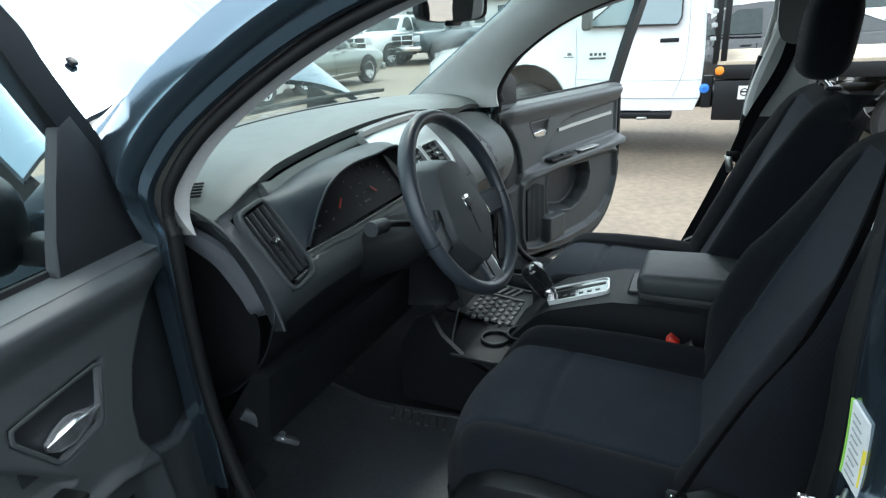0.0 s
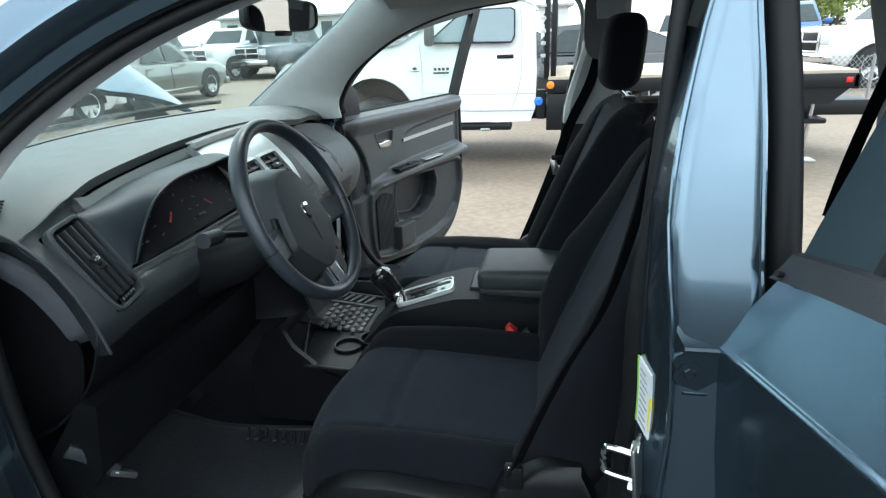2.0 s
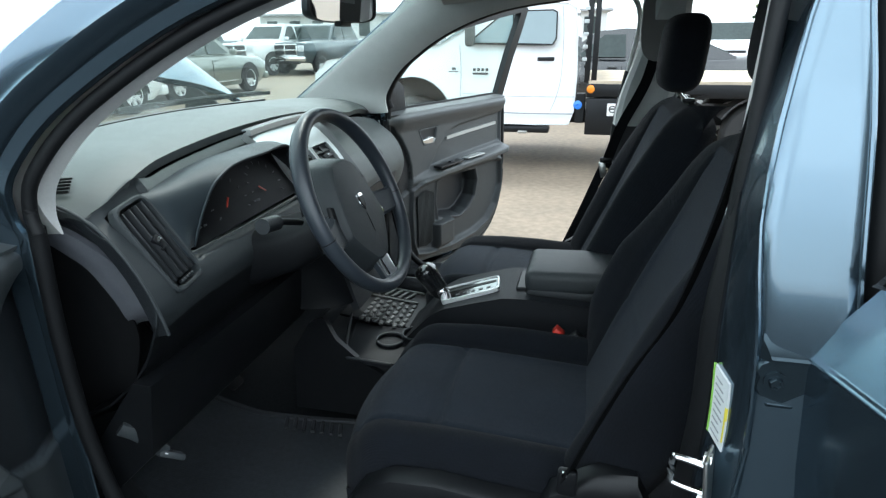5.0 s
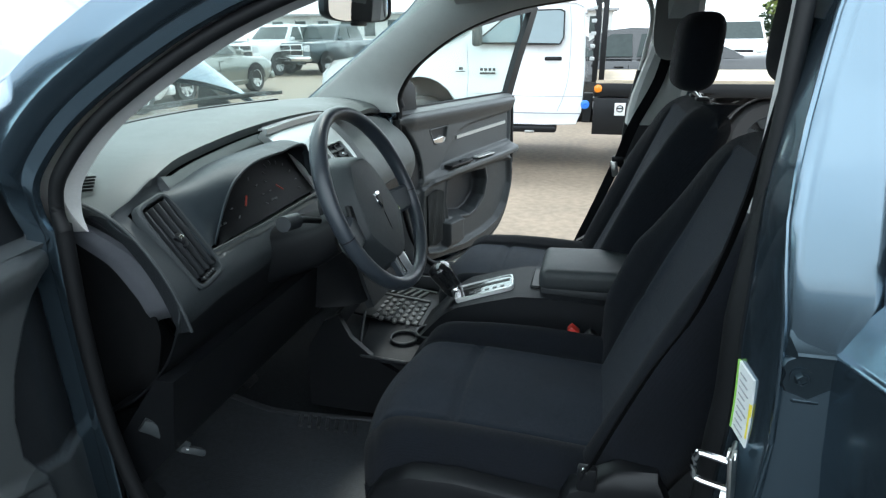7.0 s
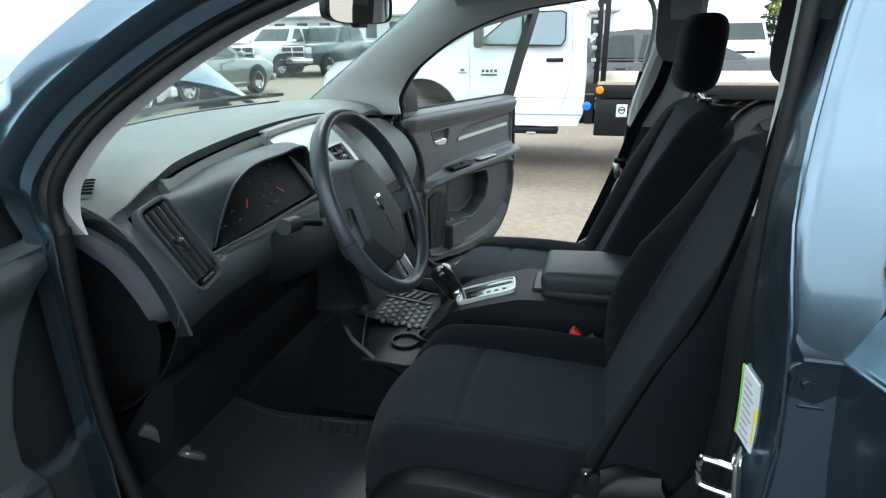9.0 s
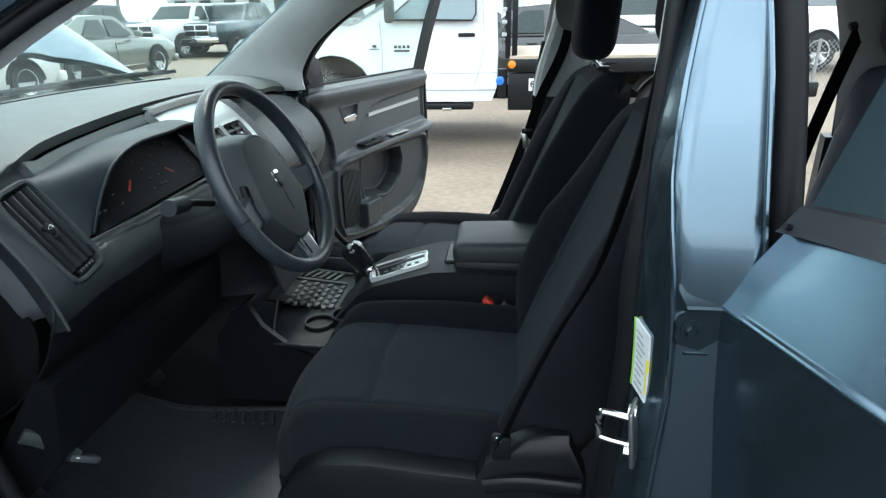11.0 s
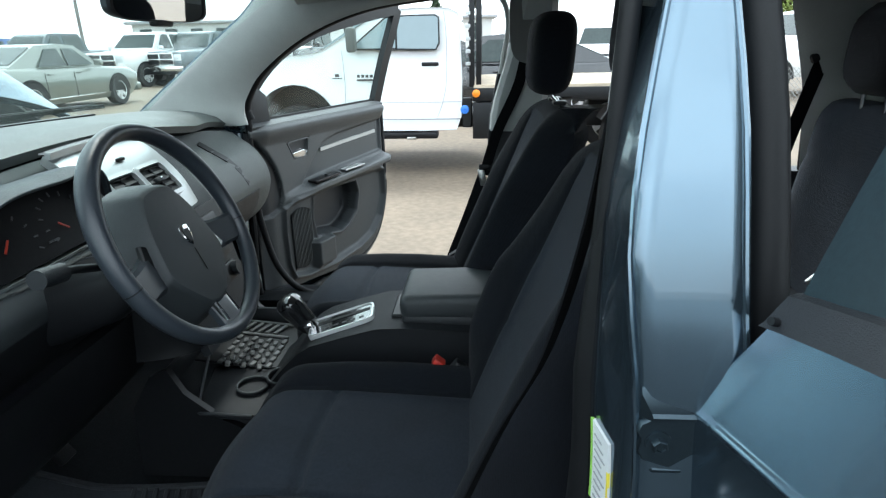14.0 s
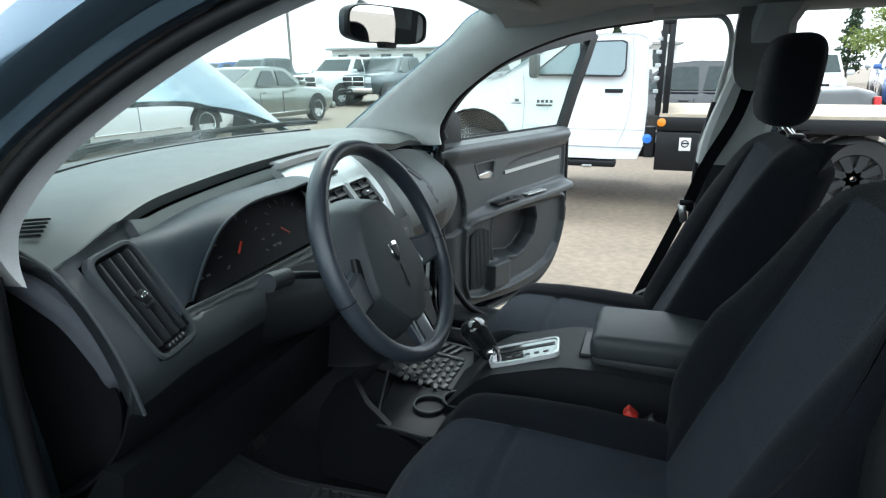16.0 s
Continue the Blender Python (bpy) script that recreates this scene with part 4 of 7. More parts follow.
# maker's badge as a plain bright shield
bshape = [(0.016, -0.013), (0.018, 0.0), (0.016, 0.013), (0.0, 0.014), (-0.012, 0.008), (-0.019, 0.0), (-0.012, -0.008), (0.0, -0.014)]
part("badge", plate(bshape, 0.003, WM @ Matrix.Translation((-0.006, 0, 0.004)), 0.001), CHROME, wheel, "bright metal shield badge")
part("badge_field", plate([(x * 0.62, y * 0.62) for x, y in bshape], 0.002, WM @ Matrix.Translation((-0.006, 0, 0.0065))), BLACK, wheel)
part("cover_groove", sweep([w3(-0.030, 0.0, 0.0052), w3(-0.070, 0.0, 0.0042)], [(-0.0006, -0.001), (0.0006, -0.001), (0.0006, 0.001), (-0.0006, 0.001)], up=WM.to_3x3() @ Vector((0, 0, 1))), BLACK, wheel)
part("wheel_hub", loft([[w3(0.055 * math.cos(a), 0.055 * math.sin(a), z) for a in [2 * math.pi * i / 20 for i in range(20)]] for z in (-0.10, -0.05)]), BLACK, wheel)

# ---- front seats ----
def gauss(v, w):
    return math.exp(-(v / w) ** 2)


def cushion(cy, side=1):
    rings = []
    n, mm = 64, 91
    for i in range(n + 1):
        t = i / n
        x = lerp(-0.028, -0.50, t ** 1.12)
        e = math.sin(min(1, t / 0.24) * math.pi / 2)
        bow = 0.045 * (1 - t)
        top = 0.700 - 0.030 * max(0, t - 0.4) - 0.075 * (1 - e) ** 1.4
        hw = 0.250 - 0.018 * (1 - e) ** 2
        bot = 0.545 + 0.035 * (1 - e)
        loop = []
        for k in range(mm):
            q = -1 + 2 * k / (mm - 1)
            bol = (0.030 if q * side > 0 else 0.046) * gauss(abs(q) - 0.78, 0.15) * (0.45 + 0.55 * min(1, t * 1.6))
            seam = 0.010 * gauss(abs(q) - 0.60, 0.022) + (0.012 * gauss(x + 0.190, 0.008) if abs(q) < 0.6 else 0) + 0.006 * gauss(x + 0.052, 0.007)
            puff = 0.008 * math.cos(q * math.pi / 1.2) if abs(q) < 0.6 else 0
            drop = 0.075 * max(0, (abs(q) - 0.84) / 0.16) ** 2.2
            loop.append((x + bow * (1 - q * q) * (1 - t), cy + q * hw, top + bol - seam + puff - drop))
        loop += [(x, cy + hw * 1.01, lerp(top, bot, 0.62)), (x, cy + hw * 0.96, bot), (x, cy - hw * 0.96, bot), (x, cy - hw * 1.01, lerp(top, bot, 0.62))]
        rings.append(loop)
    bm = loft(rings)
    for fc in bm.faces:
        c = fc.calc_center_median()
        if abs(c.y - cy) < 0.60 * 0.25 and c.z > 0.64:
            fc.material_index = 1
    return bm


def backrest(cy, inner):
    rings = []
    n, mm = 60, 81
    for i in range(n + 1):
        t = i / n
        z = lerp(0.60, 1.232, t)
        xf = -0.408 - 0.262 * t - 0.016 * math.sin(t * math.pi)
        hw = sprof([(0, 0.235), (0.25, 0.258), (0.6, 0.256), (0.82, 0.232), (0.93, 0.195), (0.98, 0.165), (1, 0.13)], t)
        th = sprof([(0, 0.13), (0.6, 0.125), (0.9, 0.10), (0.97, 0.075), (1, 0.035)], t)
        r = max(0, (t - 0.86) / 0.14)
        rd_ = math.sqrt(max(0.0, 1 - r * r))
        z = lerp(0.60, 1.152, t / 0.86) if t < 0.86 else 1.148 + 0.068 * math.sin(r * math.pi / 2)
        rd_ = math.cos(r * math.pi / 2) if t >= 0.86 else 1
        th = 0.025 + (0.125 - 0.015 * t - 0.025) * rd_
        hw = sprof([(0, 0.235), (0.25, 0.258), (0.6, 0.256), (0.80, 0.248), (0.9, 0.232), (1, 0.19)], t) - 0.04 * (1 - rd_)
        top = 0.045 * (1 - rd_)
        loop = []
        for k in range(mm):
            q = -1 + 2 * k / (mm - 1)
            amt = sprof([(0, 0.5), (0.2, 0.85), (0.45, 0.95), (0.65, 0.85), (0.85, 0.4), (1, 0.05)], t)
            if q * inner > 0:
                amt = sprof([(0, -0.6), (0.1, -0.1), (0.22, 0.5), (0.34, 1.1), (0.44, 1.25), (0.56, 1.25), (0.63, 0.95), (0.78, 0.45), (1, 0.05)], t)
            bol = 0.055 * gauss(abs(q) - 0.80, 0.19) * amt
            cut = 0.075 * max(0, (abs(q) - 0.84) / 0.16) ** 2.2
            seam = 0.011 * gauss(abs(q) - 0.58, 0.022) * (1 if t < 0.9 else 0)
            if abs(q) < 0.58:
                seam += 0.003 * gauss(t - 0.42, 0.010)
            loop.append((xf + bol - cut - seam - top, cy + q * hw, z))
        loop += [(xf - th * 0.65, cy + hw, z), (xf - th, cy + hw * 0.82, z), (xf - th - 0.012, cy, z), (xf - th, cy - hw * 0.82, z), (xf - th * 0.65, cy - hw, z)]
        rings.append(loop)
    bm = loft(rings)
    for fc in bm.faces:
        c = fc.calc_center_median()
        if abs(c.y - cy) < 0.56 * 0.25 and c.z < 1.19 and fc.normal.x > -2:
            fc.material_index = 1
    return bm


def headrest(cy, hx, hz):
    rings = []
    for i in range(33):
        t = 0.5 - 0.5 * math.cos(math.pi * i / 32)
        z = lerp(1.240, 1.434, t) + hz
        e = max((1 - abs(2 * t - 1) ** 5) ** 0.5, 0.05)
        rx, ry = 0.057 * (0.25 + 0.75 * e), 0.109 * (0.92 + 0.08 * math.sin(t * math.pi)) * (0.62 + 0.38 * e)
        cx = -0.674 - 0.012 * t + hx
        rings.append([(cx + a, cy + b, z) for a, b in superell(rx, ry, 44, 3.2)])
    return loft(rings)


def front_seat(cy, side, dx, label, hx=0.0, hz=0.0):
    seat = part("front_seat", cushion(cy, side), [CLOTH, CLOTH2], car, label, 180)
    b = part("backrest", backrest(cy, -1 if side > 0 else 0), [CLOTH, CLOTH2], seat, "", 180)
    h = part("headrest", headrest(cy, hx, hz), CLOTH, seat, "", 180)
    kids = [b, h]
    for d in (-0.052, 0.052):
        kids.append(part("headrest_post", tube(smooth_path([(-0.705, cy + d, 1.17), (-0.700, cy + d, 1.215), (-0.680 + hx, cy + d, 1.242 + hz * 0.8), (-0.680 + hx, cy + d, 1.27 + hz)], 4), 0.0065, 10, up=(1, 0, 0)), CHROME, seat, "bright steel headrest post"))
        kids.append(part("post_guide", rbox((-0.702, cy + d, 1.220), (0.034, 0.034, 0.010), 0.004, 2), BLACK, seat))
    kids.append(part("seat_base", rbox((-0.24, cy, 0.48), (0.42, 0.40, 0.15), 0.03, 2), BLACK, seat, "black seat frame"))
    for d in (-0.19, 0.19):
        kids.append(part("seat_rail", rbox((-0.22, cy + d, 0.405), (0.62, 0.035, 0.04), 0.006, 1), STEEL, seat, "steel seat rail"))
    # outboard valance with recliner cover
    y = cy + side * 0.262
    prof_v = [(-0.03, 0.53), (-0.045, 0.60), (-0.075, 0.645), (-0.13, 0.674), (-0.21, 0.679), (-0.30, 0.670), (-0.385, 0.664), (-0.40, 0.700), (-0.47, 0.745), (-0.53, 0.75), (-0.56, 0.68), (-0.56, 0.53), (-0.3, 0.50), (-0.1, 0.50)]
    rings = [[(x, y + side * o, 0.58 + (z - 0.58) * k) for x, z in prof_v] for o, k in ((-0.02, 1.0), (0.006, 1.0), (0.016, 0.94), (0.020, 0.80))]
    kids.append(part("seat_valance", loft(rings), BLACK, seat, "dark plastic seat side cover"))
    kids.append(part("recline_lever", sweep(smooth_path([(-0.40, y + side * 0.024, 0.655), (-0.46, y + side * 0.030, 0.672), (-0.55, y + side * 0.030, 0.668)], 5), superell(0.008, 0.014, 12, 3)), BLACK, seat, "black recliner lever"))
    # buckle on the inboard side
    yb = cy - side * 0.212
    kids.append(part("belt_buckle", rbox((-0.408 + 0.04 * (side < 0), yb, 0.698), (0.030, 0.026, 0.085), 0.006, 2, rot(0, -38, 0)), BLACK, seat, "black belt buckle"))
    kids.append(part("buckle_button", rbox((-0.384 + 0.04 * (side < 0), yb, 0.7315), (0.026, 0.026, 0.018), 0.003, 2, rot(0, -38, 0)), REDP, seat, "red release button"))
    for o in [seat]:
        o.location.x = dx
    return seat


front_seat(0.370, 1, 0.0, "black cloth driver seat with charcoal centre panels", -0.038, 0.062)
front_seat(-0.335, -1, 0.035, "black cloth passenger seat with charcoal centre panels")

# lap and shoulder belt of the driver, along the pillar
def belt(pts, w=0.023, up=(0, 1, 0), name="seat_belt", lab="black seat belt webbing"):
    return part(name, sweep(smooth_path(pts, 6), [(-w, -0.0012), (w, -0.0012), (w, 0.0012), (-w, 0.0012)], up=up), WEB, car, lab)


belt([(-0.425, 0.655, 0.745), (-0.456, 0.66, 0.835), (-0.500, 0.662, 0.945), (-0.548, 0.665, 1.05), (-0.585, 0.662, 1.20), (-0.615, 0.645, 1.40)], up=(0.72, -0.37, 0.34))
part("belt_anchor", rbox((-0.425, 0.655, 0.735), (0.03, 0.016, 0.045), 0.005, 2), BLACK, car, "black belt anchor")
part("belt_anchor_bolt", tube([(-0.42, 0.665, 0.757), (-0.42, 0.669, 0.757)], 0.005, 12, up=(0, 0, 1)), CHROME, car, "bright anchor bolt")
# passenger belt: guide at the pillar, webbing down, latch plate
belt([(-0.615, -0.612, 1.41), (-0.585, -0.610, 1.25), (-0.520, -0.612, 1.10), (-0.480, -0.640, 0.96)], w=0.016, up=(0, 1, 0))
belt([(-0.474, -0.645, 0.955), (-0.420, -0.665, 0.80), (-0.356, -0.675, 0.63), (-0.325, -0.68, 0.52)], w=0.016, up=(0.5, 1, 0))
bm = loft([[(-0.615 + a * 0.9, -0.603 + o, 1.430 + b) for a, b in superell(0.070, 0.125, 28, 3.2)] for o in (-0.035, 0.0, 0.010)])
GUIDE = mat("grey_guide_plastic", (0.15, 0.15, 0.145), 0.6, var=0.08, scale=20, bump=0.25, bscale=800)
part("belt_guide_cover", bm, GUIDE, car, "grey belt guide cover")
part("belt_latch", rbox((-0.474, -0.638, 0.952), (0.022, 0.010, 0.055), 0.003, 2, rot(0, 12, 0)), STEEL, car, "bright steel belt latch plate")
part("belt_stop", rbox((-0.482, -0.636, 0.985), (0.040, 0.014, 0.020), 0.005, 2), BLACK, car)

# ---- centre console ----
pro = [(-0.66, 0.55), (-0.66, 0.765), (-0.30, 0.778), (-0.24, 0.775), (-0.16, 0.752), (-0.09, 0.730), (-0.055, 0.708), (-0.01, 0.660), (0.02, 0.625), (0.05, 0.60), (0.05, 0.42), (-0.66, 0.42)]
rings = []
for y, k in ((0.088, 0.98), (0.096, 1.0), (0.096, 1.0), (-0.116, 1.0), (-0.116, 1.0), (-0.108, 0.98)):
    rings.append([(x, y, 0.6 + (z - 0.6) * k) for x, z in pro])
CONSM = mat("dark_console_plastic", (0.0105, 0.012, 0.0145), 0.55, spec=0.25, var=0.15, scale=20, bump=0.3, bscale=700)
cons = part("centre_console", loft(rings), CONSM, car, "dark plastic centre console")
part("armrest", rbox((-0.425, -0.032, 0.812), (0.27, 0.195, 0.058), 0.020, 4, rot(0, 2, 0)), DASHLOW, cons, "padded dark armrest")
part("armrest_bin", rbox((-0.43, -0.030, 0.778), (0.27, 0.190, 0.03), 0.008, 2), DARK, cons)
part("console_gap", rbox((-0.285, -0.02, 0.774), (0.035, 0.12, 0.02), 0.004, 1), BLACK, cons)
# gear gate with bright surround
GM = Matrix.Translation((-0.146, 0.012, 0.753)) @ pose(0, 0, 0, 0, 16.5, 8)
GMl = lambda bm: (bmesh.ops.transform(bm, matrix=GM, verts=bm.verts[:]), bm)[1]
out = [Vector((a, b, 0)) for a, b in superell(0.080, 0.045, 32, 7)]
GLOSSB = mat("gloss_black_knob", (0.012, 0.013, 0.014), 0.12, var=0.1, coat=1.0)
GATEM = mat("satin_gate_metal", (0.72, 0.74, 0.74), 0.25, 0.35, var=0.04)
part("gear_gate", GMl(loft([[p + Vector((0, 0, -0.006)) for p in out], [p + Vector((0, 0, 0.006)) for p in out], [Vector((p.x * 0.945, p.y * 0.89, 0.0065)) for p in out], [Vector((p.x * 0.94, p.y * 0.88, 0.001)) for p in out]])), GATEM, cons, "bright gear gate surround")
part("gate_plate", GMl(rbox((0.0, 0, 0.002), (0.150, 0.078, 0.004), 0.001, 1)), GLOSSB, cons, "glossy black gate plate")
for i in range(5):
    part("gate_mark", GMl(rbox((-0.050 + 0.021 * i, 0.020, 0.0046), (0.011, 0.007, 0.001), 0, 1)), DIALW, cons)
part("gate_slot", GMl(rbox((-0.005, -0.012, 0.0048), (0.13, 0.012, 0.001), 0, 1)), BLACK, cons)
# gear lever
part("gear_lever", tube([(-0.075, 0.0, 0.70), (-0.055, 0.005, 0.755)], 0.011, 12), CHROME, cons, "bright gear lever shaft")
rings = []
for t in range(9):
    u = t / 8
    c = Vector((-0.070, 0.004, 0.725)).lerp(Vector((-0.012, 0.016, 0.812)), u)
    r = 1.25 * sprof([(0, 0.012), (0.15, 0.019), (0.5, 0.021), (0.8, 0.023), (0.95, 0.018), (1, 0.006)], u)
    rings.append([c + Vector((0.86 * a, b * 1.15, -0.5 * a)) for a, b in superell(r, r, 18, 2.4)])
part("gear_knob", loft(rings), GLOSSB, cons, "glossy dark gear knob")
part("knob_cap", loft([[Vector((-0.024, 0.014, 0.797)) + Vector((0.86 * a + 0.55 * h, b * 1.15 + 0.1 * h, -0.5 * a + 0.85 * h)) for a, b in superell(r, r, 18, 2.4)] for h, r in ((0.0, 0.029), (0.010, 0.0265), (0.018, 0.018), (0.021, 0.004))]), GLOSSB, cons, "glossy black knob cap")
part("knob_button", rbox((-0.070, 0.022, 0.740), (0.022, 0.026, 0.030), 0.005, 2, rot(0, 24, 8)), CHROME, cons)
# storage tray ahead of the lever, with a ribbed rubber mat, and cup holders
part("tray", rbox((0.15, -0.045, 0.585), (0.24, 0.43, 0.03), 0.008, 2, rot(0, -6, 0)), DARK, cons, "dark storage tray")
for x, y, sx, sy, r in ((0.265, -0.045, 0.012, 0.43, 0), (0.15, -0.258, 0.25, 0.012, 0)):
    part("tray_wall", rbox((x, y, 0.62), (sx, sy, 0.075), 0.004, 2), DARK, cons)
part("rubber_mat", rbox((0.135, -0.125, 0.618), (0.22, 0.24, 0.008), 0.003, 1, rot(0, -6, 0)), BLACK, cons, "black rubber tray mat with cut-outs")
MATG = mat("grey_rubber", (0.085, 0.087, 0.085), 0.42, var=0.15, scale=40)
for i in range(7):
    for j in range(5):
        z = 0.6245 + 0.11 * (0.020 * i - 0.08)
        part("mat_rib", rbox((0.055 + 0.020 * i, -0.130 + 0.030 * j + (0.012 if i % 2 else 0), z), (0.012, 0.022, 0.007), 0.002, 1, rot(0, -6, 12 if i % 2 else -12)), MATG, cons)
for j in range(7):
    part("mat_rib", rbox((0.085 + 0.022 * j, -0.190, 0.621 + 0.0025 * j), (0.011, 0.055, 0.006), 0.002, 1, rot(0, -6, -20)), MATG, cons)
for y in (-0.155, -0.225):
    part("mat_rib", rbox((0.145, y, 0.626), (0.19, 0.012, 0.006), 0.002, 1, rot(0, -6, 0)), MATG, cons)
# flat shelf with a bright worn rim, and the cup holders let into it
shelf = [(0.195, -0.005), (0.165, 0.120), (0.145, 0.182), (0.020, 0.194), (-0.03, 0.150), (-0.03, 0.0)]
part("shelf", plate(shelf, 0.014, Matrix.Translation((0, 0, 0.598)), 0.004), CONSM, cons, "glossy dark shelf ahead of the cup holders")
part("shelf_rim", tube(smooth_path([(0.205, -0.005, 0.640), (0.190, 0.060, 0.622), (0.168, 0.130, 0.613), (0.147, 0.183, 0.612), (0.100, 0.190, 0.612), (0.020, 0.196, 0.612)], 5), 0.0045, 8), DARK, cons)
for k, (x, y) in enumerate(((0.060, 0.085), (-0.005, 0.060))):
    bm = loft([[(x + a, y + b, z) for a, b in circle(r, 24)] for z, r in ((0.600, 0.038), (0.620 + 0.012 * k, 0.038), (0.622 + 0.012 * k, 0.034), (0.575, 0.032))], cap=False)
    part("cup_holder", bm, BLACK, cons, "black cup holder")
    part("cup_holder_ring", tube([(x + 0.036 * math.cos(a), y + 0.036 * math.sin(a), 0.621 + 0.012 * k) for a in [2 * math.pi * i / 28 for i in range(28)]], 0.003, 8, closed=True), DASHLOW, cons)
sidep = [(0.30, 0.44), (0.29, 0.62), (0.24, 0.70), (0.20, 0.72), (0.17, 0.66), (0.10, 0.60), (0.03, 0.565), (-0.06, 0.55), (-0.06, 0.44)]
for y in (0.180, -0.270):
    rings = [[(x, y + o, z) for x, z in sidep] for o in (-0.008, 0.008)]
    part("tunnel_side", loft(rings), BLACK, cons, "dark tunnel side panel")

# ---- footwell ----
mat_ob = tagged(link("floor_mat", sheet(lambda u, v: (lerp(0.64, 0.02, u), lerp(0.16, 0.60, v) + 0.02 * math.sin(u * 4), 0.392 + 0.10 * max(0, 0.35 - u) ** 1.0 + 0.012 * (abs(2 * v - 1) ** 8)), 24, 20, -0.008), mat("black_rubber_mat", (0.034, 0.039, 0.045), 0.55, var=0.35, scale=6, bump=0.5, bscale=120)), "black ribbed rubber mat in the driver footwell", "floor mat")
RUBM = mat("mat_rib_rubber", (0.030, 0.033, 0.037), 0.6, var=0.3, scale=20)
mn, ml = mat_ob.data.materials[0].node_tree.nodes, mat_ob.data.materials[0].node_tree.links
mtex, mwave = mn.new("ShaderNodeTexCoord"), mn.new("ShaderNodeTexBrick")
mwave.inputs["Scale"].default_value, mwave.inputs["Mortar Size"].default_value = 38, 0.03
mwave.inputs["Color1"].default_value, mwave.inputs["Color2"].default_value = (1, 1, 1, 1), (0.8, 0.8, 0.8, 1)
ml.new(mtex.outputs["Object"], mwave.inputs["Vector"])
mbump = mn.new("ShaderNodeBump")
mbump.inputs["Strength"].default_value, mbump.inputs["Distance"].default_value = 0.5, 0.002
ml.new(mwave.outputs["Color"], mbump.inputs["Height"])
ml.new(mbump.outputs["Normal"], mn["Principled BSDF"].inputs["Normal"])
# raised border and the toe bars
part("mat_border", tube([(lerp(0.60, 0.04, i / 20), 0.175 + 0.02 * math.sin((0.64 - lerp(0.60, 0.04, i / 20)) / 0.62 * 4), 0.404 + 0.10 * max(0, 0.35 - (0.04 + 0.56 * i / 20) / 0.62)) for i in range(21)], 0.005, 8), RUBM, mat_ob)
for i in range(7):
    x = 0.32 - 0.026 * i
    part("mat_rib", rbox((x, 0.215, 0.4045), (0.011, 0.05, 0.008), 0.002, 1, rot(0, 0, 20)), RUBM, mat_ob)
for y, w, h in ((0.30, 0.075, 0.055), (0.19, 0.045, 0.10)):
    pd = part("pedal", rbox((0.50, y, 0.56 if w > 0.05 else 0.52), (0.02, w, h), 0.006, 2, rot(0, 35, 0)), RUBBER, car, "black rubber pedal")
    part("pedal_arm", tube([(0.51, y, 0.57), (0.62, y, 0.72)], 0.010, 8), BLACK, pd)
part("foot_rest", rbox((0.55, 0.60, 0.50), (0.03, 0.09, 0.22), 0.01, 2, rot(0, 40, 0)), DARK, car, "dark foot rest")
# bonnet release under the dashboard edge
part("bonnet_release", sweep(smooth_path([(0.305, 0.745, 0.775), (0.286, 0.728, 0.752), (0.268, 0.700, 0.700)], 4), superell(0.007, 0.012, 10, 3)), DASHLOW, car, "black bonnet release lever")
part("release_tab", rbox((0.264, 0.692, 0.689), (0.032, 0.046, 0.012), 0.004, 2, rot(35, 20, -35)), DASHLOW, car, "black release tab with white symbol")
for k in (-0.006, 0.006):
    part("release_symbol", rbox((0.261 + k * 0.5, 0.697 + k, 0.6965 + 0.6 * k), (0.014, 0.005, 0.002), 0, 1, rot(35, 20, -35)), PAPER, car)
part("kick_panel", loft([[(0.70, 0.70, z), (0.46, 0.725, z), (0.42, 0.745, z), (0.42, 0.765, z), (0.70, 0.765, z)] for z in (0.40, 0.55, 0.75, 1.0)]), DARK, car, "dark kick panel")

# ---- rear-view mirror ----
MC = Vector((0.150, 0.055, 1.452))
MM = Matrix.Translation(MC) @ pose(0, 0, 0, 0, -4, -14)
msh = superell(0.128, 0.036, 32, 4)
mir = part("rear_view_mirror", loft([[MM @ Vector((x, a * k, b * k)) for a, b in msh] for x, k in ((0.028, 0.7), (0.016, 0.95), (-0.004, 1.0), (-0.010, 0.98), (-0.010, 0.93), (-0.006, 0.92))]), BLACK, car, "black rear-view mirror")
part("mirror_glass", loft([[MM @ Vector((x, a * 0.925, b * 0.925)) for a, b in msh] for x in (-0.004, -0.0072)]), MIRROR, mir, "mirror glass")
part("mirror_stem", tube([MM @ Vector((0.02, 0, 0.005)), (0.19, 0.02, 1.475), (0.235, 0.0, 1.50)], 0.011, 12), BLACK, mir)
part("mirror_switch", rbox(MM @ Vector((-0.002, 0.0, -0.038)), (0.02, 0.06, 0.012), 0.004, 2), BLACK, mir)

# ---- doors ----
def door_matrix(s, hinge, ang):
    """In the door: x from hinge to latch, y out of the car, z up. s: +1 left, -1 right."""
    a = radians(ang)
    return Matrix(((-math.cos(a), math.sin(a), 0, hinge[0]), (s * math.sin(a), s * math.cos(a), 0, hinge[1]), (0, 0, 1, hinge[2]), (0, 0, 0, 1)))


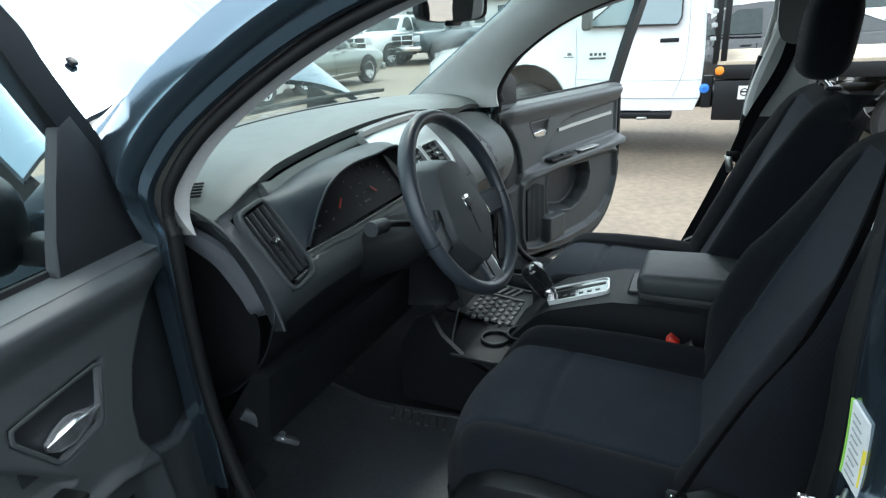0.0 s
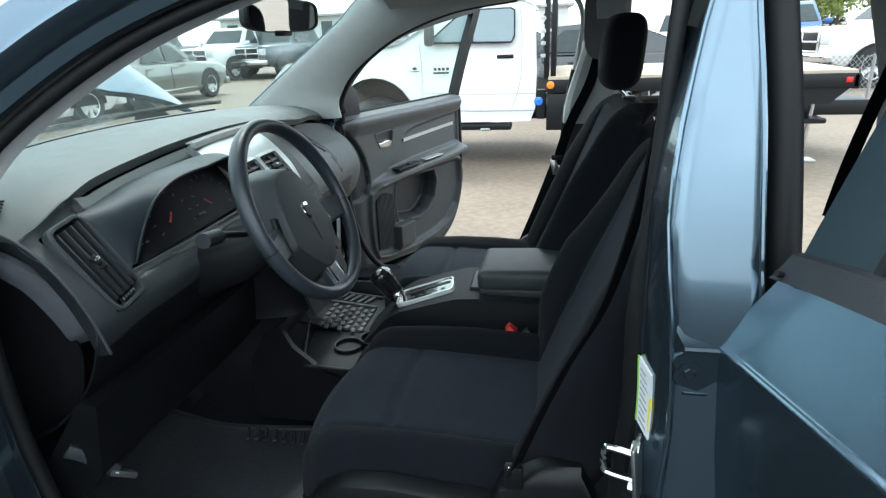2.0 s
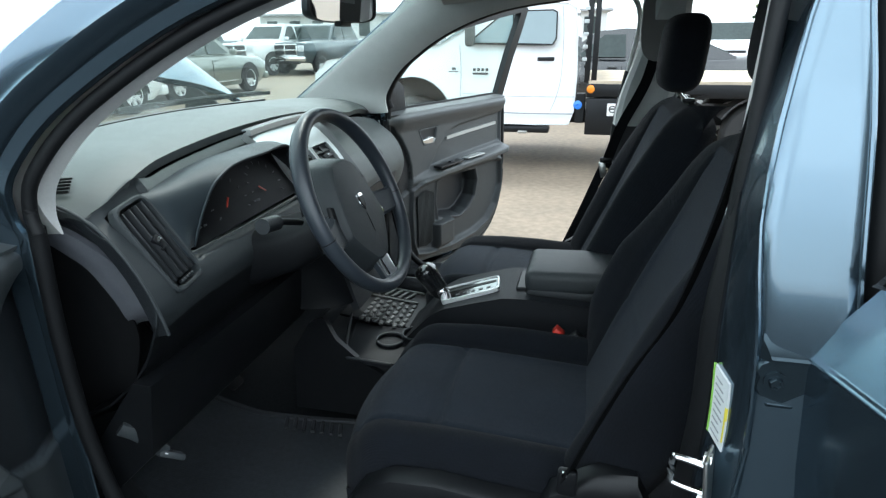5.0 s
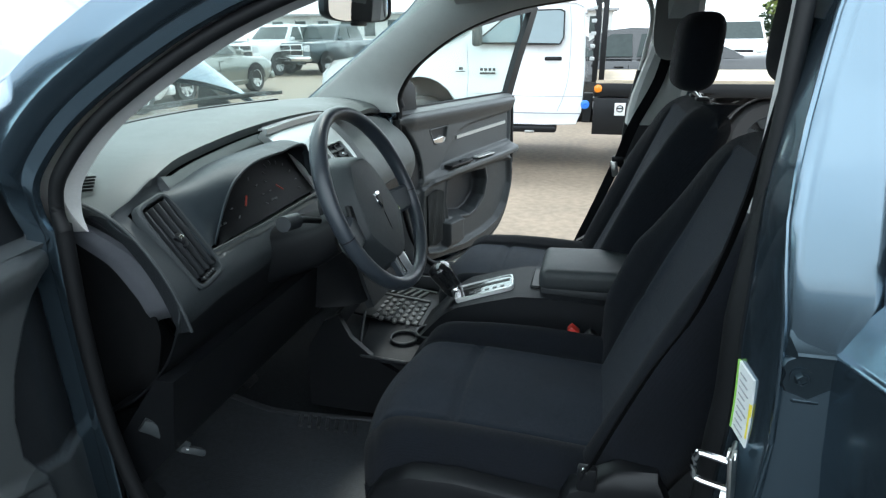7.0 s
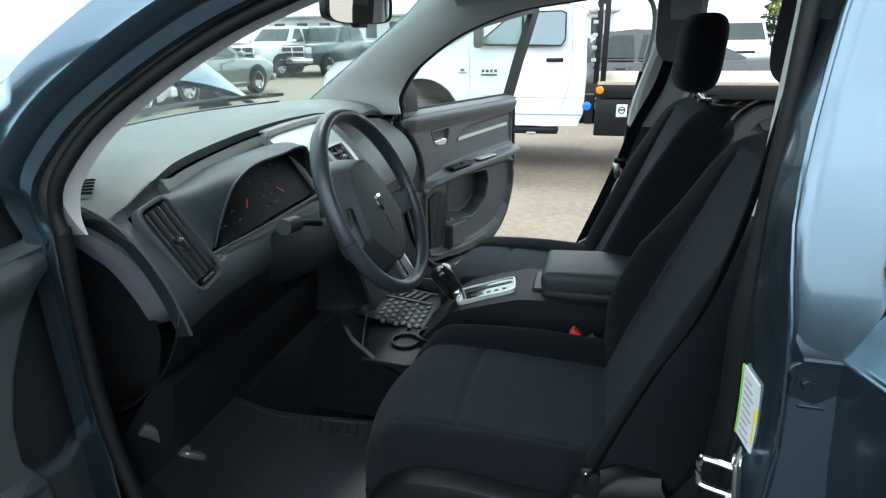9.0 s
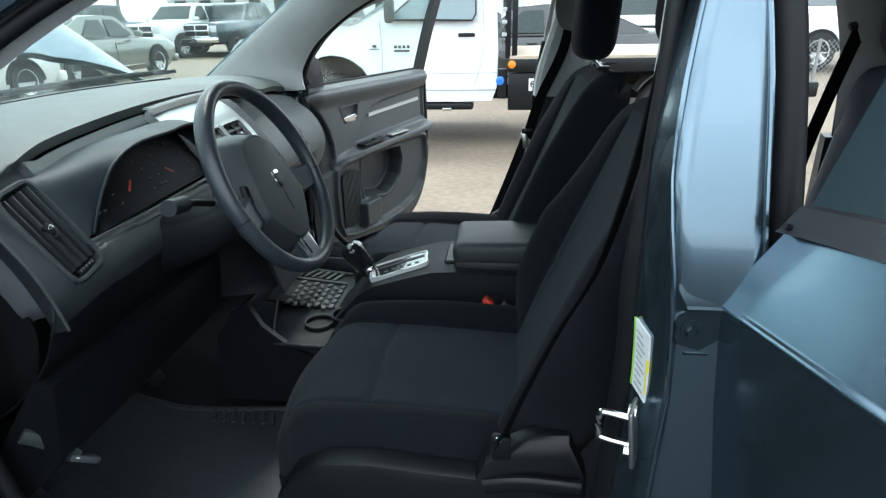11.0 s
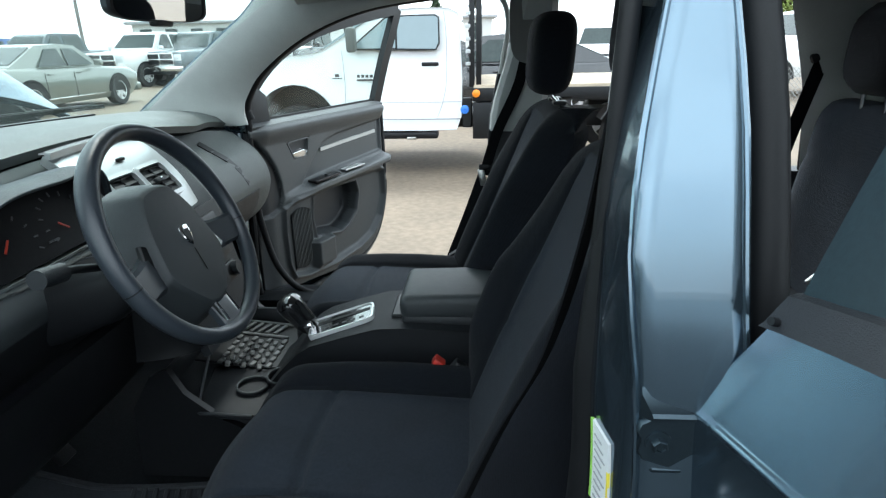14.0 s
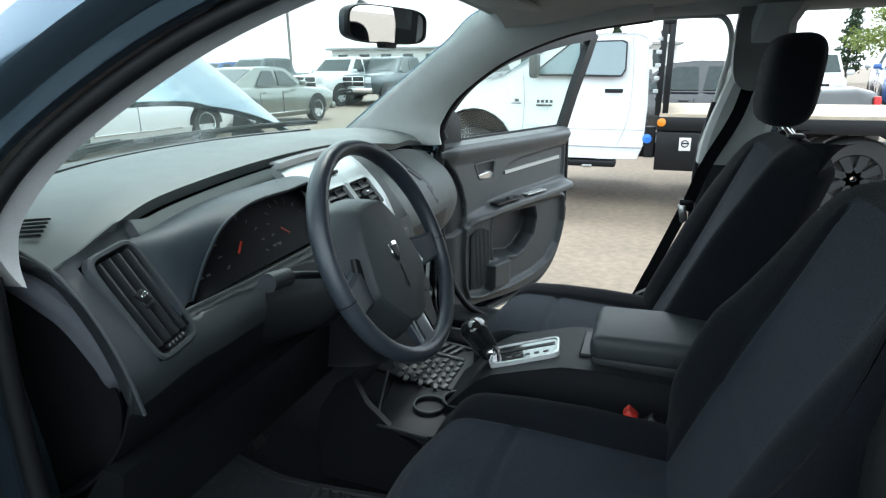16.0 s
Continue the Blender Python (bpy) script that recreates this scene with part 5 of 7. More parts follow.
def sdf(poly, x, z):
    """Signed distance to a closed outline, negative inside."""
    d, inside = 1e9, False
    n = len(poly)
    for i in range(n):
        ax, az = poly[i]
        bx, bz = poly[(i + 1) % n]
        ex, ez = bx - ax, bz - az
        t = max(0, min(1, ((x - ax) * ex + (z - az) * ez) / (ex * ex + ez * ez)))
        d = min(d, math.hypot(x - ax - t * ex, z - az - t * ez))
        if (az > z) != (bz > z) and x < ax + (z - az) / (bz - az) * (bx - ax):
            inside = not inside
    return -d if inside else d


def sstep(a, b, v):
    t = max(0, min(1, (v - a) / (b - a)))
    return t * t * (3 - 2 * t)


SATIN = mat("polished_handle_metal", (0.86, 0.87, 0.88), 0.16, 0.9, var=0.04)
INSERT = [(0.235, 0.845), (0.262, 0.875), (0.300, 0.915), (0.345, 0.955), (0.40, 0.990), (0.47, 1.005), (0.62, 1.015), (0.86, 1.028), (0.86, 0.88), (0.70, 0.872), (0.5, 0.865), (0.35, 0.855)]
LOWER = [(0.105, 0.770), (0.17, 0.792), (0.35, 0.800), (0.60, 0.802), (0.80, 0.800), (0.845, 0.785), (0.852, 0.66), (0.80, 0.56), (0.72, 0.495), (0.60, 0.465), (0.40, 0.455), (0.20, 0.470), (0.125, 0.490), (0.10, 0.55), (0.095, 0.68)]
POCKET = [(0.30, 0.780), (0.45, 0.785), (0.615, 0.778), (0.635, 0.72), (0.610, 0.64), (0.54, 0.590), (0.48, 0.575), (0.40, 0.590), (0.30, 0.605), (0.285, 0.69)]
ARM = [(0.075, 0.800), (0.13, 0.822), (0.30, 0.845), (0.60, 0.850), (0.93, 0.862), (0.93, 0.822), (0.60, 0.812), (0.30, 0.806), (0.13, 0.790)]
SAIL = [(-0.06, 1.075), (0.0, 1.05), (0.05, 1.0), (0.088, 0.94), (0.108, 0.88), (0.112, 0.82), (0.09, 0.775), (0.04, 0.76), (-0.06, 0.76)]
BEZ = [(0.162, 1.018), (0.294, 1.022), (0.277, 0.952), (0.196, 0.953)]
BEZ_DRIVER = [(0.143, 0.982), (0.288, 0.970), (0.291, 0.952), (0.242, 0.882), (0.168, 0.892)]
LEVER = [(0.252, 0.918, 0.915, 0.906, 0.006), (0.236, 0.928, 0.923, 0.896, 0.014), (0.212, 0.936, 0.929, 0.893, 0.018), (0.190, 0.930, 0.926, 0.899, 0.016), (0.168, 0.924, 0.922, 0.906, 0.011), (0.1565, 0.922, 0.920, 0.914, 0.006)]


def door_low(x):
    return sprof([(-0.04, 0.44), (0.2, 0.425), (0.45, 0.40), (0.62, 0.405), (0.74, 0.44), (0.82, 0.52), (0.865, 0.61), (0.885, 0.64)], x)


def trim_y(x, z, bez, start=0.06):
    """Relief of the inner trim; negative stands towards the cabin."""
    h = 0.016 + 0.022 * sstep(1.02, 1.075, z) - 0.018 * sstep(1.082, 1.100, z)
    h -= 0.020 * (1 - sstep(-0.007, 0.007, sdf(INSERT, x, z)))
    arm = 1 - sstep(-0.012, 0.012, sdf(ARM, x, z))
    h += 0.050 * arm * sstep(start, start + 0.24, x)
    dl = sdf(LOWER, x, z)
    h += 0.020 * math.exp(-(dl / 0.011) ** 2) - 0.010 * (1 - sstep(-0.01, 0.01, dl))
    dp = sdf(POCKET, x, z)
    h -= 0.065 * (1 - sstep(-0.022, 0.002, dp)) - 0.008 * math.exp(-(dp / 0.01) ** 2)
    h -= 0.012 * (1 - sstep(-0.006, 0.006, sdf(bez, x, z)))
    h -= 0.018 * (1 - sstep(-0.008, 0.004, sdf(SAIL, x, z)))
    # bottle holder bulge at the foot of the pocket
    h += 0.040 * sstep(0.245, 0.275, x) * (1 - sstep(0.375, 0.40, x)) * (1 - sstep(0.585, 0.60, z)) * sstep(0.46, 0.49, z)
    h -= 0.015 * sstep(0.84, 0.885, x)
    h -= 0.02 * (1 - sstep(-0.03, 0.05, x))
    return -h


def front_door(s, m, lab, bez, ho=(0.0, 0.0), steep=False):
    """bez: outline of the handle recess, ho: shift of the lever in it."""
    start = 0.22 if steep else 0.06
    mk = lambda bm: (bmesh.ops.transform(bm, matrix=m, verts=bm.verts[:]), bm)[1]
    # outer skin
    def skin(u, v):
        x = lerp(-0.10, 0.93, u)
        z = lerp(door_low(min(0.87, max(-0.04, x))) - 0.03, 1.085, v)
        return (x, 0.135 + 0.03 * math.sin(v * math.pi) - 0.02 * v, z)
    d = part("front_door", mk(sheet(skin, 14, 12, 0.006)), PAINT, car, lab)
    # shut-face flange round the door
    path = [(0.90, 0.06, 1.085), (0.905, 0.06, 0.80), (0.893, 0.06, 0.63), (0.80, 0.06, 0.46), (0.62, 0.06, 0.385), (0.35, 0.06, 0.375), (-0.06, 0.06, 0.41), (-0.08, 0.06, 0.75), (-0.05, 0.06, 1.085)]
    part("door_flange", mk(sweep(smooth_path(path, 5), [(-0.012, -0.055), (0.012, -0.055), (0.012, 0.075), (-0.012, 0.075)], up=(0, 1, 0))), PAINT, d, "blue metallic door edge")
    sp = smooth_path([(0.885, 0.0, 1.08), (0.892, 0.0, 0.80), (0.880, 0.0, 0.63), (0.79, 0.0, 0.475), (0.62, 0.0, 0.40), (0.35, 0.0, 0.39), (-0.03, 0.0, 0.43), (-0.05, 0.0, 0.75), (-0.03, 0.0, 1.08)], 5)
    part("door_seal", mk(tube(sp, 0.011, 8)), RUBBER, d, "black rubber seal")
    # inner trim
    def trim(u, v):
        x = lerp(-0.03, 0.88, u)
        z = lerp(door_low(x) + 0.015, 1.098, v)
        return (x, trim_y(x, z, bez, start), z)
    bm = sheet(trim, 230, 180, 0.012)
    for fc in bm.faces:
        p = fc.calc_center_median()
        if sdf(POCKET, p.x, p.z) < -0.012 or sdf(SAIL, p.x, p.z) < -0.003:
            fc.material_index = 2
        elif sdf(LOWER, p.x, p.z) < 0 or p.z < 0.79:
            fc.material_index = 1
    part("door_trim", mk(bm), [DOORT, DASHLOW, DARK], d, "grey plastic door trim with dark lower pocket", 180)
    part("trim_top", mk(sheet(lambda u, v: (lerp(-0.02, 0.875, u), lerp(-0.021, 0.026, v), 1.0985 + 0.012 * math.sin(v * 1.5)), 20, 8, 0.006)), DOORT, d)
    part("sill_seal", mk(sweep([(-0.02, 0.028, 1.108), (0.87, 0.028, 1.108)], [(-0.008, -0.004), (0.008, -0.004), (0.004, 0.010), (-0.004, 0.010)])), RUBBER, d, "black window seal")
    # handle: bezel ring, lever
    pth = []
    for (ax, az), (bx, bz) in zip(bez, bez[1:] + bez[:1]):
        pth += [Vector((lerp(ax, bx, t), -0.0165, lerp(az, bz, t))) for t in (0.08, 0.16, 0.5, 0.84, 0.92)]
    part("handle_bezel", mk(sweep(pth, superell(0.0032, 0.0022, 8, 2), up=(0, 1, 0), closed=True)), DOORT, d, "grey handle surround")
    (xa, xb), (za, zb) = [(min(c), max(c)) for c in zip(*bez)]
    part("handle_well", mk(sheet(lambda u, v: (lerp(xa, xb, u), -0.0065 + 0.0005 * v, lerp(za, zb, v)), 2, 2, 0.003)), DARK, d)
    rings = []
    for x, top, ridge, foot, dep in LEVER:
        x, q = x + ho[0], ho[1]
        rings.append([(x, -0.008, top + q), (x, -0.009 - dep * 0.9, ridge + 0.002 + q), (x, -0.009 - dep, ridge + q), (x, -0.008 - dep * 0.95, ridge - 0.003 + q), (x, -0.008 - dep * 0.35, foot + q), (x, -0.008, foot + 0.002 + q)])
    part("door_handle", mk(loft(rings)), SATIN, d, "bright chrome door handle")
    # bright strip on the insert
    bm = sweep(smooth_path([(0.385, trim_y(0.45, 0.95, bez) - 0.003, 0.957), (0.52, trim_y(0.5, 0.95, bez) - 0.003, 0.963), (0.82, trim_y(0.7, 0.95, bez) - 0.003, 0.974)], 5), [(-0.006, -0.007), (0.004, -0.007), (0.004, 0.007), (-0.006, 0.007)], up=(0, 0, 1))
    part("trim_strip", mk(bm), SILVER, d, "bright trim strip")
    # switches on the armrest
    ay = trim_y(0.5, 0.83, bez)
    part("switch_panel", mk(rbox((0.34, ay + 0.022, 0.853), (0.17, 0.045, 0.010), 0.004, 2, rot(0, -1, 0))), BLACK, d, "black window switch panel")
    part("window_switch", mk(rbox((0.36, ay + 0.020, 0.860), (0.03, 0.016, 0.010), 0.003, 2)), DARK, d)
    part("pull_cup", mk(rbox((0.55, ay + 0.022, 0.856), (0.15, 0.035, 0.006), 0.002, 2)), SILVER, d, "bright armrest pull")
    # speaker grille: fine upright ribs in front of the pocket
    part("speaker_backing", mk(sheet(lambda u, v: (lerp(0.148, 0.268, u), trim_y(0.2, 0.62, bez) - 0.003, lerp(0.505, 0.74, v)), 2, 2, 0.002)), BLACK, d, "black speaker backing")
    for i in range(14):
        x = 0.150 + 0.0088 * i
        z0, z1 = 0.50 + 0.012 * abs(i - 6) / 6, 0.735 + 0.02 * math.sin(i / 13 * math.pi)
        part("grille_rib", mk(rbox((x, trim_y(0.2, 0.62, bez) - 0.006, (z0 + z1) / 2), (0.0036, 0.007, z1 - z0), 0.001, 1)), DOORT, d)
    # window frame and glass
    lead = [(-0.03, 0.045, 1.09), (0.05, 0.04, 1.215), (0.20, 0.03, 1.330), (0.42, 0.015, 1.415), (0.75, 0.0, 1.475)]
    if steep:
        lead = [(0.0, 0.035, 1.10), (0.012, 0.03, 1.19), (0.032, 0.03, 1.262), (0.062, 0.03, 1.318), (0.09, 0.03, 1.373), (0.12, 0.028, 1.43), (0.20, 0.02, 1.485), (0.50, 0.0, 1.505)]
    top = smooth_path(lead + [(1.00, -0.008, 1.512), (1.06, -0.010, 1.52)], 6)
    part("window_frame", mk(sweep(top, [(-0.022, -0.020), (0.022, -0.020), (0.022, 0.014), (0.008, 0.020), (-0.022, 0.016)], up=(0, 1, 0))), BLACK, d, "black window frame")
    post = smooth_path([(0.868, 0.035, 1.06), (0.905, 0.025, 1.16), (0.955, 0.012, 1.29), (1.015, -0.002, 1.42), (1.062, -0.010, 1.522)], 6)
    part("window_frame", mk(sweep(post, [(-0.028, -0.018), (0.028, -0.018), (0.028, 0.012), (0.0, 0.02), (-0.028, 0.012)], up=(0, 1, 0))), BLACK, d, "black window frame")
    def pane(u, v):
        z = lerp(1.06, 1.50, v)
        x0 = sprof([(1.06, -0.02), (1.09, -0.02), (1.215, 0.06), (1.33, 0.21), (1.415, 0.43), (1.475, 0.76), (1.50, 0.9)] if not steep else [(1.06, 0.0), (1.19, 0.015), (1.318, 0.065), (1.43, 0.125), (1.5, 0.30)], z)
        x1 = sprof([(1.06, 0.87), (1.29, 0.955), (1.5, 1.04)], z)
        return (lerp(x0, x1, u), lerp(0.045, 0.0, (z - 1.06) / 0.44) - 0.004 * u, z)
    g = part("window_pane", mk(sheet(pane, 6, 8, 0.004)), DROPS, d, "door glass with rain drops")
    g.visible_shadow = False
    # triangular cover behind the mirror
    tri = [(-0.03, 1.085), (0.115, 1.095), (0.105, 1.20), (0.055, 1.235), (0.02, 1.185)] if not steep else [(-0.02, 1.085), (0.150, 1.10), (0.132, 1.16), (0.108, 1.23), (0.082, 1.30), (0.055, 1.315), (0.025, 1.26), (0.004, 1.19), (-0.012, 1.12)]
    part("mirror_cover", mk(plate(tri, 0.02, Matrix(((1, 0, 0, 0), (0, 0, -1, 0.028), (0, 1, 0, 0), (0, 0, 0, 1))), 0.005)), DARK, d, "dark mirror mounting cover")
    # outside mirror
    rings = []
    for x, k in ((0.03, 0.55), (0.06, 0.85), (0.10, 1.0), (0.135, 0.98), (0.15, 0.9)):
        rings.append([(x, 0.235 + a * k, 1.165 + b * k) for a, b in superell(0.115, 0.085, 24, 3.5)])
    part("outside_mirror", mk(loft(rings)), BLACK, d, "black outside mirror")
    part("mirror_glass", mk(loft([[(x, 0.235 + a, 1.165 + b) for a, b in superell(0.100, 0.072, 24, 3.5)] for x in (0.150, 0.1525)])), MIRROR, d, "mirror glass")
    part("mirror_arm", mk(rbox((0.06, 0.10, 1.115), (0.06, 0.12, 0.045), 0.015, 3)), BLACK, d)
    return d



front_door(-1, door_matrix(-1, (0.337, -0.795, 0), 69), "open passenger door with grey trim and rain-wet window", BEZ, (0.033, 0.052))
front_door(1, door_matrix(1, (0.385, 0.800, 0.01), 80), "open driver door with grey trim", BEZ_DRIVER, (0.0, 0.0), True)

# rear left door, seen from its painted outside
RD = door_matrix(1, (-0.665, 0.845, 0), 72)
mk = lambda bm: (bmesh.ops.transform(bm, matrix=RD, verts=bm.verts[:]), bm)[1]


def rskin(u, v):
    rows = [(0, 0.42), (0.3, 0.82), (0.5, 1.0), (0.58, 1.055), (0.60, 1.0640), (0.70, 1.0740), (0.72, 1.083), (1, 1.155)]
    z = next(lerp(a[1], b[1], (v - a[0]) / (b[0] - a[0])) for a, b in zip(rows, rows[1:]) if v <= b[0])
    x0 = sprof([(0.42, -0.135), (0.83, -0.128), (0.94, -0.115), (1.01, -0.092), (1.055, -0.060), (1.075, -0.049), (1.155, -0.023), (1.2, -0.01)], z)
    ks = [(0.40, -0.075), (0.70, -0.035), (0.94, -0.010), (1.055, -0.0035), (1.0650, -0.0034), (1.0675, -0.0040), (1.0700, -0.0055), (1.0725, -0.0080), (1.18, -0.062)]
    y = next(lerp(a[1], b[1], (z - a[0]) / (b[0] - a[0])) for a, b in zip(ks, ks[1:]) if z <= b[0])
    x = lerp(x0, 0.95, u ** 1.3)
    return (x, y, z + v ** 8 * 0.03 * (1 - math.exp(-6 * max(0, x + 0.023))))


rd = part("rear_door", mk(sheet(rskin, 24, 90, -0.006)), WETP, car, "open rear door in blue metallic paint, wet shoulder")
rings = []
for i in range(70):
    p, q = Vector(rskin(0, i / 69)), Vector((0.004, -0.05, 0))
    rings.append([p + Vector((0.002, -0.004, 0)), p + q, p + q + Vector((0.010, 0, 0)), p + Vector((0.012, -0.006, 0))])
part("door_edge", mk(loft(rings)), PAINT, rd)
rise = lambda x: 0.03 * (1 - math.exp(-6 * max(0, x + 0.023)))
rings = []
for i in range(13):
    x = lerp(-0.019, 0.95, (i / 12) ** 1.5)
    z = 1.157 + rise(x)
    rings.append([(x, -0.032, z), (x + 0.002, -0.035, z + 0.004), (x + 0.007, -0.048, z + 0.026), (x + 0.008, -0.054, z + 0.028), (x + 0.008, -0.075, z + 0.026), (x, -0.075, z - 0.01)])
part("belt_moulding", mk(loft(rings)), DARK, rd, "black belt moulding")
part("moulding_screw", mk(tube([(-0.006, -0.036, 1.166), (-0.006, -0.030, 1.168)], 0.0035, 10, up=(0, 0, 1))), BLACK, rd)
# window sash: dark film on its wide front post, rubber channel, dark glass
rings, rub = [], []
for i in range(9):
    z = lerp(1.172, 1.50, i / 8)
    x, y = -0.012 + 0.10 * max(0, z - 1.18) ** 1.3, -0.055 - 0.35 * (z - 1.18)
    rings.append([(x, y - 0.008, z), (x + 0.004, y, z), (x + 0.04, y + 0.003, z), (x + 0.082, y, z), (x + 0.082, y - 0.03, z), (x, y - 0.03, z)])
    rub.append([(x + 0.080, y - 0.004, z), (x + 0.083, y + 0.004, z), (x + 0.091, y + 0.004, z), (x + 0.097, y - 0.006, z), (x + 0.097, y - 0.03, z), (x + 0.083, y - 0.03, z)])
FILM = mat("dark_sash_film", (0.012, 0.024, 0.030), 0.4, var=0.15, scale=12, spec=0.3, bump=0.1, bscale=300)
part("window_frame", mk(loft(rings)), FILM, rd, "dark sash of the rear door window")
part("glass_channel", mk(loft(rub)), RUBBER, rd, "black rubber glass channel")
g = part("window_pane", mk(sheet(lambda u, v: (lerp(0.078, 0.9, u), -0.063 - 0.112 * v, lerp(1.18, 1.50, v)), 4, 4, 0.004)), TINT, rd, "dark tinted rear door glass")
part("door_trim", mk(sheet(lambda u, v: (lerp(-0.03, 0.92, u), -0.125, lerp(0.46, 1.17, v)), 4, 4, 0.01)), DARK, rd, "dark inner trim")

# ---- door pillar hardware ----
def px0(z):
    return sprof([(0.45, -0.600), (0.83, -0.612), (0.94, -0.618), (1.07, -0.612), (1.15, -0.606)], z)


def pyo(z):
    return sprof([(0.45, 0.814), (0.8, 0.811), (0.92, 0.808), (1.04, 0.803), (1.10, 0.799), (1.145, 0.789)], z)


YELL = mat("yellow_print", (0.75, 0.62, 0.05), 0.6, var=0.05)
GREENP = mat("green_print", (0.25, 0.5, 0.08), 0.6, var=0.05)
INK = mat("grey_print", (0.25, 0.26, 0.27), 0.6, var=0.05)


def pillar_quad(a, b, z0, z1, o):
    """Patch on the chamfer of the pillar between a and b (0 inner, 1 outer), standing o proud."""
    rows = []
    for i in range(7):
        z = lerp(z0, z1, i / 6)
        f, g = Vector((px0(z) + 0.028, pyo(z) - 0.060, z)), Vector((px0(z) + 0.014, pyo(z) - 0.022, z))
        n = Vector((g.y - f.y, f.x - g.x, 0)).normalized()
        p, q = f.lerp(g, a), f.lerp(g, b) + Vector((0, 0, -0.012 * (b - a)))
        rows.append([p + n * o, q + n * o, q + n * (o - 0.003), p + n * (o - 0.003)])
    return rows


lbl = part("tyre_label", loft(pillar_quad(0.0, 0.76, 0.928, 1.018, 0.0035)), PAPER, car, "white tyre pressure label with yellow band")
part("label_band", loft(pillar_quad(-0.03, 0.03, 0.928, 1.019, 0.0045)), GREENP, lbl)
part("label_band", loft(pillar_quad(0.70, 0.75, 0.932, 0.978, 0.0045)), YELL, lbl)
for i in range(9):
    z = 0.934 + 0.0088 * i
    part("label_print", loft(pillar_quad(0.14, 0.60 - 0.07 * (i % 3), z, z + 0.0015, 0.0045)), INK, lbl)
# striker loop
st = part("door_striker", rbox((-0.588, 0.785, 0.880), (0.006, 0.042, 0.080), 0.004, 2, rot(0, 6, -20)), STEEL, car, "bright steel door striker")
part("striker_loop", tube(smooth_path([(-0.588, 0.785, 0.900), (-0.556, 0.774, 0.901), (-0.548, 0.771, 0.895), (-0.548, 0.771, 0.868), (-0.556, 0.774, 0.862), (-0.588, 0.785, 0.862)], 4), 0.0045, 8), CHROME, st)
for z in (0.853, 0.912):
    part("striker_bolt", tube([(-0.588, 0.787, z), (-0.579, 0.784, z)], 0.008, 6, up=(0, 0, 1)), STEEL, st)
# rear-door hinge
# body paint darkened in its colour for the dark reflections round the hinge
HINGE = mat("darkened_hinge_paint", (0.050, 0.070, 0.085), 0.32, 0.85, var=0.08, scale=20)
casting = [(-0.612, 1.058), (-0.609, 1.050), (-0.613, 1.042), (-0.611, 1.030), (-0.616, 1.020), (-0.645, 1.010), (-0.668, 1.012), (-0.668, 1.066), (-0.622, 1.064)]
hg = part("door_hinge", loft([[(-0.635 + (x + 0.635) * k, 0.800 + y, 1.038 + (z - 1.038) * k) for x, z in casting] for y, k in ((0.0, 1.0), (0.006, 1.0), (0.008, 0.95))]), HINGE, car, "small painted door hinge with bolt")
part("hinge_washer", tube([(-0.628, 0.806, 1.040), (-0.628, 0.8105, 1.040)], 0.0112, 20, up=(0, 0, 1)), HINGE, hg)
part("hinge_bolt", loft([[(-0.628 + r * math.cos(math.pi * k / 3 + 0.3), y, 1.040 + r * math.sin(math.pi * k / 3 + 0.3)) for k in range(6)] for y, r in ((0.808, 0.0072), (0.8155, 0.0072), (0.8170, 0.0062), (0.8170, 0.0045), (0.8155, 0.0040))]), HINGE, hg, "painted hexagon bolt")
for x0, x1, z0, z1, out in ((-0.612, -0.675, 1.084, 1.062, 0.010), (-0.616, -0.650, 1.021, 1.008, 0.009)):
    rings = [[(lerp(x0, x1, u) - (0.009 if u == 0 and y > 0.004 else 0), 0.800 + y, z) for y, z in ((0.0, z0 + 0.006), (0.003, z0), (0.006, z1 + 0.005), (out, z1 + 0.003), (out - 0.0005, z1), (0.0, z1 - 0.001))] for u in (0, 0.3, 0.65, 1)]
    part("hinge_leaf", loft(rings), HINGE, hg, "bright painted hinge leaf")
# tube added on the pillar's rear edge to draw the bright line there
bead = []
for i in range(15):
    z = 0.80 + 0.05 * i
    bead.append((zr(z, [(0.45, -0.80), (0.8, -0.74), (1.0, -0.715), (1.12, -0.70), (1.40, -0.684), (1.5, -0.68)]) + 0.006, zr(z, [(0.45, 0.814), (0.8, 0.811), (0.92, 0.808), (1.04, 0.803), (1.10, 0.799), (1.145, 0.789), (1.3, 0.755), (1.5, 0.685)]) + 0.004, z))
part("rear_edge_highlight_tube", sweep(bead, circle(0.0035, 8)), PAINT, car)
# pale inner trim of the left pillar
rings = []
for i in range(8):
    z = lerp(1.16, 1.50, i / 7)
    y = zr(z, [(1.06, 0.61), (1.4, 0.60), (1.5, 0.572)])
    x = zr(z, [(1.06, -0.598), (1.15, -0.600), (1.275, -0.605), (1.40, -0.612), (1.5, -0.620)])
    rings.append([(x - 0.006, y - 0.025, z), (x, y - 0.006, z), (x - 0.004, y, z), (x - 0.055, y + 0.010, z), (x - 0.055, y - 0.025, z)])
part("pillar_trim", loft(rings), TRIMG, car, "pale grey upper door pillar trim")

